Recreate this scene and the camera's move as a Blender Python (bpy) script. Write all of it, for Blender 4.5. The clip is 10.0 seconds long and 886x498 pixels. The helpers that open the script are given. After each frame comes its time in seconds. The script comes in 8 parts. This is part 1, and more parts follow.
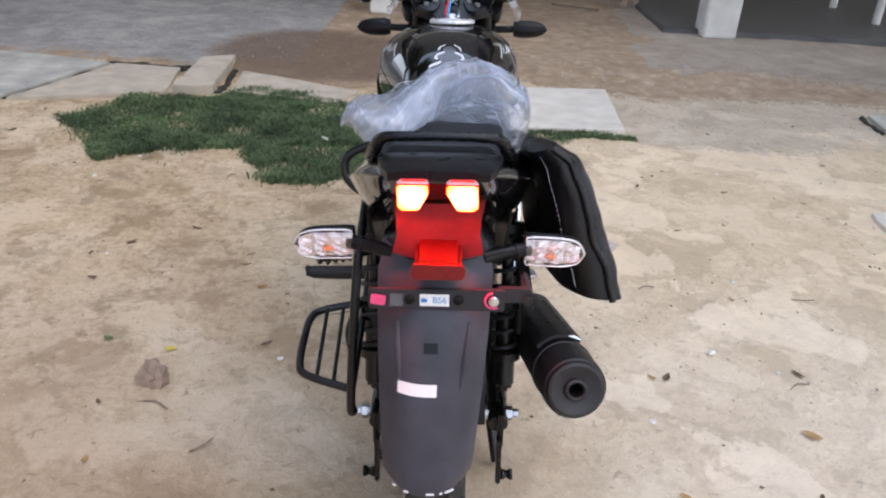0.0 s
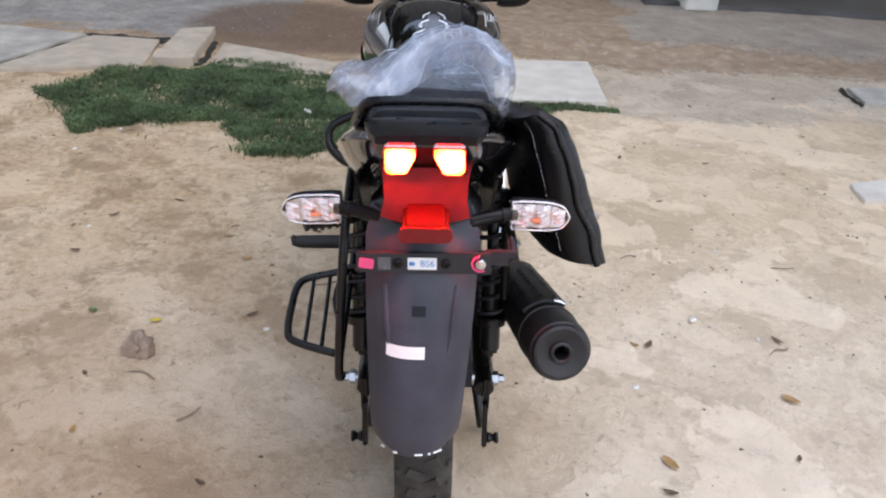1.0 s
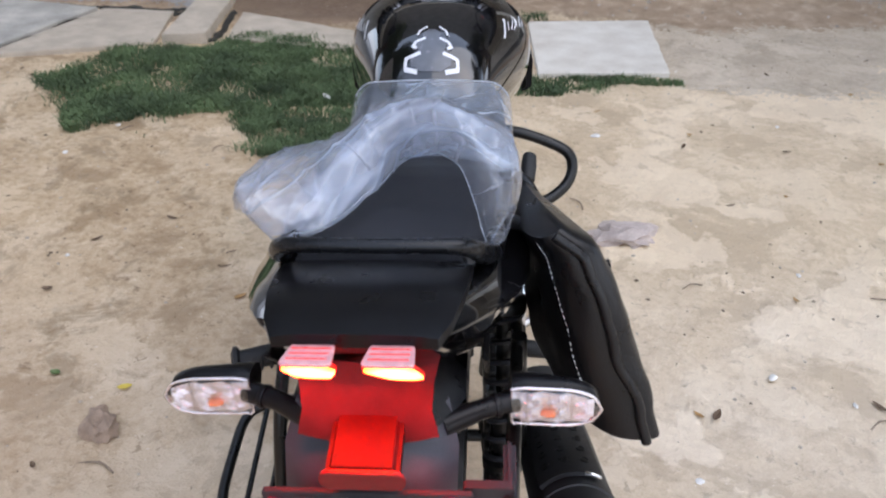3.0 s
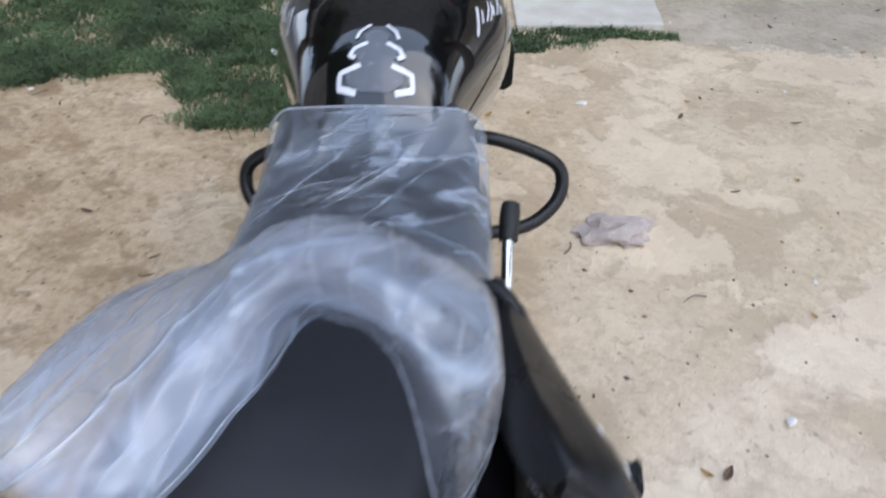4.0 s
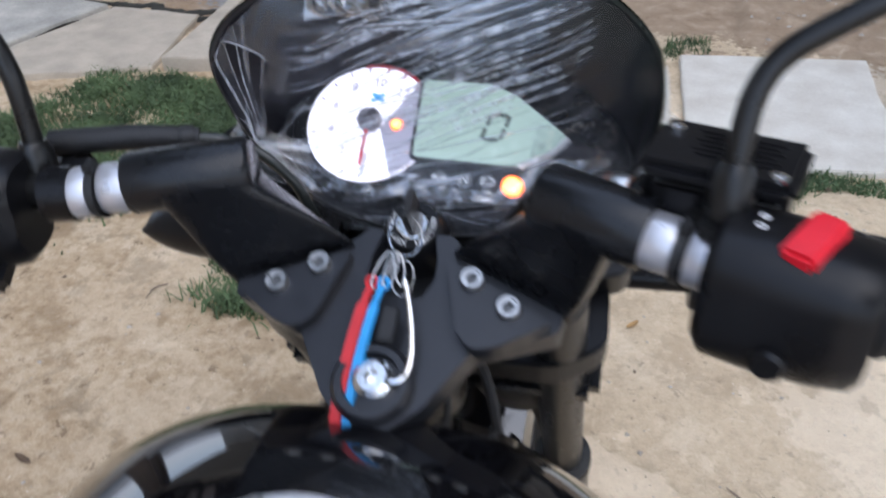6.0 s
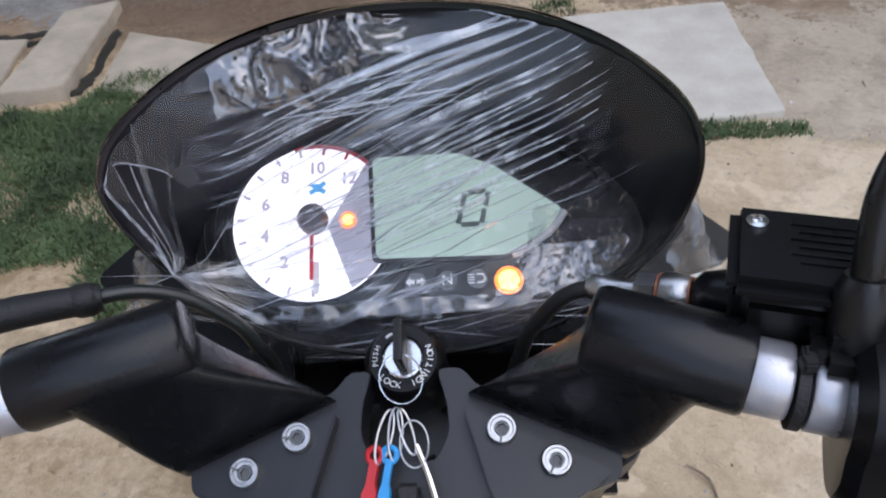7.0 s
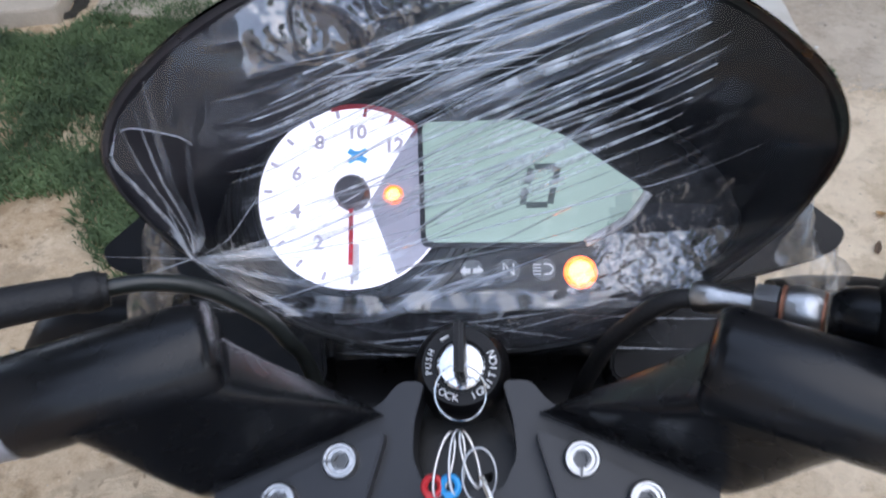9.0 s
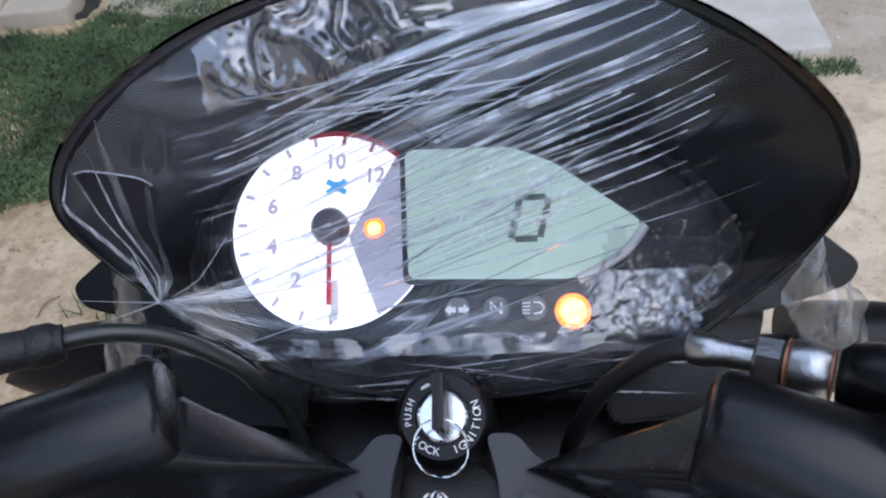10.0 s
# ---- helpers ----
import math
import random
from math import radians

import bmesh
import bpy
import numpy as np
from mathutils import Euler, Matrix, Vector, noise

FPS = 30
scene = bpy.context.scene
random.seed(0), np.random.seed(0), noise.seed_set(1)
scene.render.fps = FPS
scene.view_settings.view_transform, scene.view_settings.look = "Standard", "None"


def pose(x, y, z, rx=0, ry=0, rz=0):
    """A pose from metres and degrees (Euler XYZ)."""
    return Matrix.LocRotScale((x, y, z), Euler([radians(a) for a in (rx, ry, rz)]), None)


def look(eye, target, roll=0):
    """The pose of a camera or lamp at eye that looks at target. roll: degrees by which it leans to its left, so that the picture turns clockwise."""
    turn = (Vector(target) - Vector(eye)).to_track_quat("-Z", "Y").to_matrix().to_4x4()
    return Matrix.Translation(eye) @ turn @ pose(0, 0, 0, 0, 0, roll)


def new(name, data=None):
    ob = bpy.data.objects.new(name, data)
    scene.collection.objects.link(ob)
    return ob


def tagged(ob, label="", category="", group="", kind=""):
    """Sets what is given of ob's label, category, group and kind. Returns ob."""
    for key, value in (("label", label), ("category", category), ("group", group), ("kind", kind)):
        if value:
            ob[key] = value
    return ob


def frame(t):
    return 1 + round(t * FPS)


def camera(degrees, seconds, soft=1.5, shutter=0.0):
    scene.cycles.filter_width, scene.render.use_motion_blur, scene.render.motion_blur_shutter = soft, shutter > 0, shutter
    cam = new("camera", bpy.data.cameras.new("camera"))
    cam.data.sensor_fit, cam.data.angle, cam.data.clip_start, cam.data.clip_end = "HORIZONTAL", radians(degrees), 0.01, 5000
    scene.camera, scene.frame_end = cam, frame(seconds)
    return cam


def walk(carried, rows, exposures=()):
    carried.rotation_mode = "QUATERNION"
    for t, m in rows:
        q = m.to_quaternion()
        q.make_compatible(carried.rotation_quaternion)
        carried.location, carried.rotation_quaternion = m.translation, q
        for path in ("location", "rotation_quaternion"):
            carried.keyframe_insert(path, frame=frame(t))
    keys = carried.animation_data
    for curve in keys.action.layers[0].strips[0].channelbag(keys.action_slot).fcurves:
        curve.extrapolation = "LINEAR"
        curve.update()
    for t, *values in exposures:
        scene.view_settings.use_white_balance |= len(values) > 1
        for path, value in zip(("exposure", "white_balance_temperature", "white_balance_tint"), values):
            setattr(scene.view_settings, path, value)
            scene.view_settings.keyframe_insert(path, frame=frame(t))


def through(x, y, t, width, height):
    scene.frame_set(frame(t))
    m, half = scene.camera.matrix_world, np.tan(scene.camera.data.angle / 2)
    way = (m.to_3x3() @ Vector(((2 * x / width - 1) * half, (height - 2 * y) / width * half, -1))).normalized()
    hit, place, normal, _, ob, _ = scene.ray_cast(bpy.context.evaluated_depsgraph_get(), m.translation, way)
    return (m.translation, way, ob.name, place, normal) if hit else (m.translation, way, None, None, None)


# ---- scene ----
cam = camera(58.8, 10.0, soft=2.1, shutter=0.4)
PATH = [
    (0, (-0.002, -1.3970, 1.308), (0.017, 0.3900, 0.41), 3.8),
    (0.5, (-0.001, -1.3990, 1.303), (0.03, 0.3760, 0.382), 4.1),
    (1, (-0.008, -1.4150, 1.298), (0.059, 0.3440, 0.348), 4.2),
    (1.5, (-0.003, -1.4210, 1.333), (0.056, 0.3520, 0.409), 4.1),
    (2, (0.023, -1.3490, 1.325), (0.089, 0.4120, 0.38), 3.5),
    (2.5, (0.075, -1.1030, 1.316), (0.105, 0.6260, 0.312), 2.0),
    (2.7, (0.093, -1.0180, 1.333), (0.012, 0.6960, 0.305), 1.1),
    (3.8, (0.065, -0.6090, 1.317), (0.048, 0.9640, 0.083), 2.3),
    (4, (0.096, -0.5020, 1.305), (0.094, 1.0700, 0.069), 2.5),
    (4.5, (0.171, -0.2860, 1.304), (0.015, 1.3040, 0.101), 2.0),
    (5, (0.198, 0.0170, 1.286), (-0.062, 1.6570, 0.171), 2.7),
    (5.3, (0.195, 0.187, 1.281), (-0.065, 1.800, 0.127), 2.9),
    (5.5, (0.189, 0.2980, 1.263), (-0.138, 1.8880, 0.095), 2.2),
    (5.6, (0.174, 0.340, 1.262), (-0.187, 1.938, 0.115), 1.5),
    (6, (0.114, 0.5030, 1.235), (-0.256, 2.0580, 0.033), -0.2),
    (6.2, (0.066, 0.5440, 1.238), (-0.182, 2.1370, 0.055), -0.5),
    (7.3, (0.029, 0.6320, 1.235), (-0.046, 2.1340, -0.085), -3.4),
    (7.5, (0.021, 0.6150, 1.233), (-0.081, 2.0900, -0.113), -2.9),
    (8, (0.031, 0.6140, 1.232), (-0.119, 2.1850, 0.003), -3.1),
    (8.5, (0.027, 0.6140, 1.239), (-0.161, 2.1500, -0.029), -3.7),
    (9, (0.005, 0.6870, 1.217), (-0.064, 2.1250, -0.171), -1.5),
    (9.5, (0.015, 0.7310, 1.206), (-0.15, 2.1150, -0.229), -5.3),
    (10, (0.02, 0.7180, 1.216), (-0.097, 2.1380, -0.187), -3.4),
]
walk(cam, [(t, look(eye, target, roll)) for t, eye, target, roll in PATH], exposures=((0.0, 1.31, 6680, 13.5), (2.7, 1.33, 6600, 13.5), (4.0, 1.28, 6330, 11), (4.5, 1.30, 6230, 10.5), (5.0, 1.50, 6280, 10.5), (5.5, 1.65, 6250, 11), (6.0, 1.36, 6330, 12.5), (7.5, 1.1, 6600, 14), (8.5, 1.16, 6600, 14), (9.0, 1.16, 6300, 13), (10.0, 1.16, 6150, 13)))

# ---- world and light ----
world = bpy.data.worlds.new("sky")
scene.world = world
world.use_nodes = True
wn = world.node_tree
wbg = wn.nodes["Background"]
wsky = wn.nodes.new("ShaderNodeTexSky")
wsky.sky_type = "NISHITA"
wsky.sun_disc = False
wsky.sun_elevation = radians(52)
wsky.sun_rotation = radians(120)
wsky.air_density = 1.6
wsky.dust_density = 1.5
wsky.ozone_density = 1.2
wmix = wn.nodes.new("ShaderNodeMix")  # high thin cloud whitens the clear sky
wmix.data_type = "RGBA"
wmix.inputs[0].default_value = 0.7
wmix.inputs[7].default_value = (4.7, 5.65, 7.6, 1)
wn.links.new(wsky.outputs["Color"], wmix.inputs[6])
wn.links.new(wmix.outputs[2], wbg.inputs["Color"])
wbg.inputs["Strength"].default_value = 0.12

sun = new("sun", bpy.data.lights.new("sun", "SUN"))
sun.data.energy = 0.8
sun.data.angle = radians(80)
sun.data.color = (1.0, 0.95, 0.88)
sun.matrix_world = look((6.0, -3.5, 8.0), (0, 0, 0))


# ---- materials ----
def material(name, base, rough=0.5, metal=0.0, vary=0.12, scale=40.0, fine=400.0, bump=0.15, coat=0.0, second=None,
             emit=None, power=0.0, spec=0.5, rough_vary=0.1):
    """A procedural surface: base colour with broad and fine variation, uneven gloss and fine relief."""
    m = bpy.data.materials.new(name)
    m.use_nodes = True
    nt = m.node_tree
    b = nt.nodes["Principled BSDF"]
    co = nt.nodes.new("ShaderNodeTexCoord")
    broad, grain = nt.nodes.new("ShaderNodeTexNoise"), nt.nodes.new("ShaderNodeTexNoise")
    broad.inputs["Scale"].default_value, grain.inputs["Scale"].default_value = scale, fine
    broad.inputs["Detail"].default_value, grain.inputs["Detail"].default_value = 6, 3
    for n in (broad, grain):
        nt.links.new(co.outputs["Object"], n.inputs["Vector"])
    add = nt.nodes.new("ShaderNodeMath")
    add.operation = "MULTIPLY_ADD"
    add.inputs[1].default_value = 0.35
    nt.links.new(grain.outputs["Fac"], add.inputs[0])
    nt.links.new(broad.outputs["Fac"], add.inputs[2])
    ramp = nt.nodes.new("ShaderNodeValToRGB")
    lo = [c * (1 - vary) for c in base]
    hi = [min(1, c * (1 + vary)) for c in (second or base)]
    ramp.color_ramp.elements[0].position, ramp.color_ramp.elements[1].position = 0.45, 0.95
    ramp.color_ramp.elements[0].color, ramp.color_ramp.elements[1].color = (*lo, 1), (*hi, 1)
    nt.links.new(add.outputs[0], ramp.inputs["Fac"])
    nt.links.new(ramp.outputs["Color"], b.inputs["Base Color"])
    rr = nt.nodes.new("ShaderNodeMapRange")
    rr.inputs["To Min"].default_value, rr.inputs["To Max"].default_value = max(0.02, rough - rough_vary), min(1, rough + rough_vary)
    nt.links.new(broad.outputs["Fac"], rr.inputs["Value"])
    nt.links.new(rr.outputs["Result"], b.inputs["Roughness"])
    b.inputs["Metallic"].default_value = metal
    b.inputs["Coat Weight"].default_value = coat
    b.inputs["Coat Roughness"].default_value = 0.03
    b.inputs["Specular IOR Level"].default_value = spec
    if bump:
        bp = nt.nodes.new("ShaderNodeBump")
        bp.inputs["Strength"].default_value = bump
        bp.inputs["Distance"].default_value = 0.001
        nt.links.new(grain.outputs["Fac"], bp.inputs["Height"])
        nt.links.new(bp.outputs["Normal"], b.inputs["Normal"])
    if emit:
        b.inputs["Emission Color"].default_value = (*emit, 1)
        b.inputs["Emission Strength"].default_value = power
    return m


def film_material(name, haze, gloss_rough, tint, wrinkle_scale, wrinkle, sheen=0.2, streaks=(), facets=0.0, facet_scale=40.0, facet_edge=0.0, patch=6.0, band=None, through=0.5):
    """Thin clear plastic in the coordinates of its own sheet: see-through, milkier and glossier along its folds.
    streaks: (direction in degrees, length scale, width scale, line width, milkiness)."""
    m = bpy.data.materials.new(name)
    m.use_nodes = True
    nt = m.node_tree
    L = nt.links.new
    nt.nodes.remove(nt.nodes["Principled BSDF"])
    out = nt.nodes["Material Output"]
    clear, milk, back, gloss = (nt.nodes.new("ShaderNodeBsdf" + k) for k in ("Transparent", "Diffuse", "Translucent", "Glossy"))
    clear.inputs["Color"].default_value = (*[0.90 + 0.1 * c for c in tint], 1)
    milk.inputs["Color"].default_value = back.inputs["Color"].default_value = (*tint, 1)
    gloss.inputs["Roughness"].default_value = gloss_rough
    co = nt.nodes.new("ShaderNodeAttribute")
    co.attribute_name = "sheet"

    def calc(op, x, y=0.0, z=0.0, clamp=False):
        n = nt.nodes.new("ShaderNodeMath")
        n.operation, n.use_clamp = op, clamp
        for k, v in enumerate((x, y, z)):
            if isinstance(v, (int, float)):
                n.inputs[k].default_value = v
            else:
                L(v, n.inputs[k])
        return n.outputs[0]

    def noise_of(scale, detail, vec):
        n = nt.nodes.new("ShaderNodeTexNoise")
        n.inputs["Scale"].default_value, n.inputs["Detail"].default_value = scale, detail
        L(vec, n.inputs["Vector"])
        return n.outputs["Fac"]

    sheet = co.outputs["Vector"]
    base = noise_of(wrinkle_scale, 2.5, sheet)
    height = calc("MULTIPLY", base, wrinkle)
    fog = nt.nodes.new("ShaderNodeMapRange")
    fog.inputs["From Min"].default_value, fog.inputs["From Max"].default_value = 0.42, 0.66
    fog.inputs["To Min"].default_value, fog.inputs["To Max"].default_value = haze * 0.4, haze * 2.0
    L(base, fog.inputs["Value"])
    cloud, shine = fog.outputs["Result"], None
    if band:
        # folds lie only where the sheet is drawn tight
        split = nt.nodes.new("ShaderNodeSeparateXYZ")
        L(sheet, split.inputs[0])
        lo, hi = nt.nodes.new("ShaderNodeMapRange"), nt.nodes.new("ShaderNodeMapRange")
        for n, (a, b) in ((lo, band[:2]), (hi, band[2:])):
            n.inputs["From Min"].default_value, n.inputs["From Max"].default_value = a, b
            L(split.outputs["Y"], n.inputs["Value"])
        mid = nt.nodes.new("ShaderNodeMapRange")
        mid.inputs["From Min"].default_value, mid.inputs["From Max"].default_value = 0.104, 0.084
        L(calc("ABSOLUTE", split.outputs["X"]), mid.inputs["Value"])
        zone = calc("MULTIPLY", calc("MULTIPLY", lo.outputs["Result"], hi.outputs["Result"]), mid.outputs["Result"])
    # streak milk holds the folds' bright highlights besides their own cloudiness
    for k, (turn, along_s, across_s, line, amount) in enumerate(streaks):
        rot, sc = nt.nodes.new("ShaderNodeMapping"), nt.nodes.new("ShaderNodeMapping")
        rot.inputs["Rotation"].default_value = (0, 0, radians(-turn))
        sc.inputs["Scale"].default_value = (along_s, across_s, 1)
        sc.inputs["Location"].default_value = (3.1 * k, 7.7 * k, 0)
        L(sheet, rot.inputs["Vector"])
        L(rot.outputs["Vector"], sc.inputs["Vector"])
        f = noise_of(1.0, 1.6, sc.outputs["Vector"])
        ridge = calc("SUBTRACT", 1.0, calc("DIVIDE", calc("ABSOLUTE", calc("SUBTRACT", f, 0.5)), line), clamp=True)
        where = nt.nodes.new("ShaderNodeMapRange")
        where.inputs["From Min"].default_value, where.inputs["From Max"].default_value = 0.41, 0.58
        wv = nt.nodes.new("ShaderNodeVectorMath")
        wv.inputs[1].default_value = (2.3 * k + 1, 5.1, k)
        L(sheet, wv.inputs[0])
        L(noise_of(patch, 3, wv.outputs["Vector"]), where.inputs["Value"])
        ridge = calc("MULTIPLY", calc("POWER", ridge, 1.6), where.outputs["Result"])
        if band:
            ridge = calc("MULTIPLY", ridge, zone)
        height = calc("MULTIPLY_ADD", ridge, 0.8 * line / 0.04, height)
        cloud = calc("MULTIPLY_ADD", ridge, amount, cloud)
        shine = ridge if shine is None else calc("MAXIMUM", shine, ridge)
    if facets:
        warp = nt.nodes.new("ShaderNodeVectorMath")
        warp.operation = "MULTIPLY_ADD"
        nz = nt.nodes.new("ShaderNodeTexNoise")
        nz.inputs["Scale"].default_value = facet_scale * 0.5
        L(sheet, nz.inputs["Vector"])
        L(nz.outputs["Color"], warp.inputs[0])
        warp.inputs[1].default_value = (0.6 / facet_scale,) * 3
        L(sheet, warp.inputs[2])
        vo = nt.nodes.new("ShaderNodeTexVoronoi")
        vo.inputs["Scale"].default_value = facet_scale
        L(warp.outputs["Vector"], vo.inputs["Vector"])
        height = calc("MULTIPLY_ADD", vo.outputs["Distance"], facets, height)
        if facet_edge:
            ve = nt.nodes.new("ShaderNodeTexVoronoi")
            ve.feature = "DISTANCE_TO_EDGE"
            ve.inputs["Scale"].default_value = facet_scale * 0.6
            L(warp.outputs["Vector"], ve.inputs["Vector"])
            line = calc("SUBTRACT", 1.0, calc("DIVIDE", ve.outputs["Distance"], 0.045), clamp=True)
            fade = nt.nodes.new("ShaderNodeMapRange")
            fade.inputs["From Min"].default_value, fade.inputs["From Max"].default_value = 0.46, 0.62
            L(noise_of(patch * 1.7, 3, sheet), fade.inputs["Value"])
            cloud = calc("MULTIPLY_ADD", calc("MULTIPLY", line, fade.outputs["Result"]), facet_edge, cloud)
    bp = nt.nodes.new("ShaderNodeBump")
    bp.inputs["Strength"].default_value, bp.inputs["Distance"].default_value = 1.0, 0.004
    L(height, bp.inputs["Height"])
    for s in (milk, back, gloss):
        L(bp.outputs["Normal"], s.inputs["Normal"])
    soft, body, face = (nt.nodes.new("ShaderNodeMixShader") for _ in range(3))
    soft.inputs[0].default_value = through
    L(milk.outputs[0], soft.inputs[1])
    L(back.outputs[0], soft.inputs[2])
    L(calc("MINIMUM", cloud, 0.9), body.inputs[0])
    L(clear.outputs[0], body.inputs[1])
    L(soft.outputs[0], body.inputs[2])
    fr = nt.nodes.new("ShaderNodeLayerWeight")
    fr.inputs["Blend"].default_value = 0.5
    L(bp.outputs["Normal"], fr.inputs["Normal"])
    up = calc("MULTIPLY_ADD", calc("POWER", fr.outputs["Facing"], 4.0), 0.5, sheen)
    if shine is not None:
        up = calc("MULTIPLY_ADD", shine, 0.10, up)
    L(up, face.inputs[0])
    L(body.outputs[0], face.inputs[1])
    L(gloss.outputs[0], face.inputs[2])
    L(face.outputs[0], out.inputs["Surface"])
    return m


GLOSS = material("gloss_black_paint", (0.004, 0.004, 0.005), 0.06, 0, 0.2, 8, 200, 0.0, coat=1.0, rough_vary=0.03)
PLASTIC = material("satin_black_plastic", (0.006, 0.006, 0.007), 0.30, 0, 0.25, 30, 1600, 0.10, spec=0.24)
MATTE = material("grey_black_plastic", (0.028, 0.028, 0.033), 0.48, 0, 0.2, 25, 1100, 0.2, spec=0.35)
MUDGUARD = material("dusty_mudguard_plastic", (0.030, 0.031, 0.042), 0.45, 0, 0.3, 12, 700, 0.25, second=(0.050, 0.049, 0.062), spec=0.35)
POWDER = material("powder_coated_steel", (0.007, 0.007, 0.007), 0.30, 0.0, 0.2, 60, 900, 0.15, spec=0.4)
CAST = material("black_cast_aluminium", (0.007, 0.0075, 0.009), 0.27, 0.0, 0.15, 60, 1600, 0.05, spec=0.34)
YOKEBLACK = material("satin_black_yoke", (0.014, 0.015, 0.019), 0.34, 0.0, 0.15, 60, 1600, 0.06, spec=0.48)
RUBBER = material("rubber", (0.010, 0.010, 0.011), 0.6, 0, 0.3, 50, 600, 0.5)
TYRE = material("tyre_rubber", (0.022, 0.021, 0.020), 0.8, 0, 0.35, 25, 500, 0.5, second=(0.05, 0.044, 0.036))
VINYL = material("seat_vinyl", (0.016, 0.017, 0.022), 0.5, 0, 0.2, 20, 1500, 0.6)
BOWLBLACK = material("matt_black_cowl_lining", (0.006, 0.006, 0.008), 0.36, 0, 0.25, 30, 700, 0.0, spec=0.10)
LEATHER = material("black_leather", (0.006, 0.006, 0.007), 0.30, 0, 0.3, 18, 420, 0.5, spec=0.4)
CHROME = material("chrome", (0.75, 0.76, 0.78), 0.12, 1.0, 0.06, 40, 400, 0.05)
STEEL = material("zinc_steel", (0.50, 0.50, 0.50), 0.32, 1.0, 0.15, 80, 600, 0.2)
SILVER = material("silver_collar", (0.52, 0.52, 0.55), 0.3, 0.6, 0.06, 90, 800, 0.15)
COPPER = material("dull_copper", (0.45, 0.20, 0.12), 0.4, 0.6, 0.15, 90, 600, 0.1)
CAPMET = material("brushed_cap_metal", (0.78, 0.79, 0.82), 0.30, 0.45, 0.06, 60, 900, 0.15)
EXHAUST = material("exhaust_heatproof_black", (0.014, 0.014, 0.015), 0.5, 0.0, 0.3, 35, 700, 0.4)
CABLEGREY = material("grey_green_cable_sleeve", (0.022, 0.026, 0.025), 0.32, 0, 0.12, 60, 700, 0.08)
HOLEDARK = material("hole_dark", (0.002, 0.002, 0.002), 0.95, 0, 0.3, 60, 500, 0.2, spec=0.05)
ENGINE = material("engine_black_alloy", (0.03, 0.03, 0.032), 0.5, 0.4, 0.3, 30, 600, 0.4)
WHITE = material("white_sticker", (0.80, 0.80, 0.80), 0.45, 0, 0.06, 60, 500, 0.05)
DECAL = material("silver_decal", (0.72, 0.73, 0.76), 0.3, 0.1, 0.06, 60, 500, 0.0)
DECALGREY = material("grey_decal", (0.10, 0.105, 0.12), 0.25, 0.1, 0.15, 60, 500, 0.0, coat=0.5)
SKYBLUE = material("pale_blue_print", (0.10, 0.42, 0.75), 0.45, 0, 0.08, 60, 500, 0.0, emit=(0.1, 0.45, 0.9), power=0.15)
BLUE = material("blue_print", (0.03, 0.22, 0.55), 0.45, 0, 0.08, 60, 500, 0.0)
PINK = material("pink_sticker", (0.80, 0.08, 0.22), 0.45, 0, 0.1, 90, 500, 0.1)
RED = material("red_plastic", (0.72, 0.015, 0.03), 0.35, 0, 0.08, 60, 500, 0.05)
REDFOB = material("red_silicone", (0.50, 0.015, 0.02), 0.4, 0, 0.1, 90, 500, 0.1)
BLUEFOB = material("blue_silicone", (0.02, 0.28, 0.62), 0.4, 0, 0.1, 90, 500, 0.1)
REFLECT = material("red_reflector", (0.20, 0.002, 0.005), 0.15, 0, 0.15, 120, 900, 0.6)
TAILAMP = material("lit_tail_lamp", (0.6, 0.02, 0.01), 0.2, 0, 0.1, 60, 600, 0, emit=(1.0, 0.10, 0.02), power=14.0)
# a bulb's hot spot painted into the emission: yellow-white in the middle, deep red towards the rim
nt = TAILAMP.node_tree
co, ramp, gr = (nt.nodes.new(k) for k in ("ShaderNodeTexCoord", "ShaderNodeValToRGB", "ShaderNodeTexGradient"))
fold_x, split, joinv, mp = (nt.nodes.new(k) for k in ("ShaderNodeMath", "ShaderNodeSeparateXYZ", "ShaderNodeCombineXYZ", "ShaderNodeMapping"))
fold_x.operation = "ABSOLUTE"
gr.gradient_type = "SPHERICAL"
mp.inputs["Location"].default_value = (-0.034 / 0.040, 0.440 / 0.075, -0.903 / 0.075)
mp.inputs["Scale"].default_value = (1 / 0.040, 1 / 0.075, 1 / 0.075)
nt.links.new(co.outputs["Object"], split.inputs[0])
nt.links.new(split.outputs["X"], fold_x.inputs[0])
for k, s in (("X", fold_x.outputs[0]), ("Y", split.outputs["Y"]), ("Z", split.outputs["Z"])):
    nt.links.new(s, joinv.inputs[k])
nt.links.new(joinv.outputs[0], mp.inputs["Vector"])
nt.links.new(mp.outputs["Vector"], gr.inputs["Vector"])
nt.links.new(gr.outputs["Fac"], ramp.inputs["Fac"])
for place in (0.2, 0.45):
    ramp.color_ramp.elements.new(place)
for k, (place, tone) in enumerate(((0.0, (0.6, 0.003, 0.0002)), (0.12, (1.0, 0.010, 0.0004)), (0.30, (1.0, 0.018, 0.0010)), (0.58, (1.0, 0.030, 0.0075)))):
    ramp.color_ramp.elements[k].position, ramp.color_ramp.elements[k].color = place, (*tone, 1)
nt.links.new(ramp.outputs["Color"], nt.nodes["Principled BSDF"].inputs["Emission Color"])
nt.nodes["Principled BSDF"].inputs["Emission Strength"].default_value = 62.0
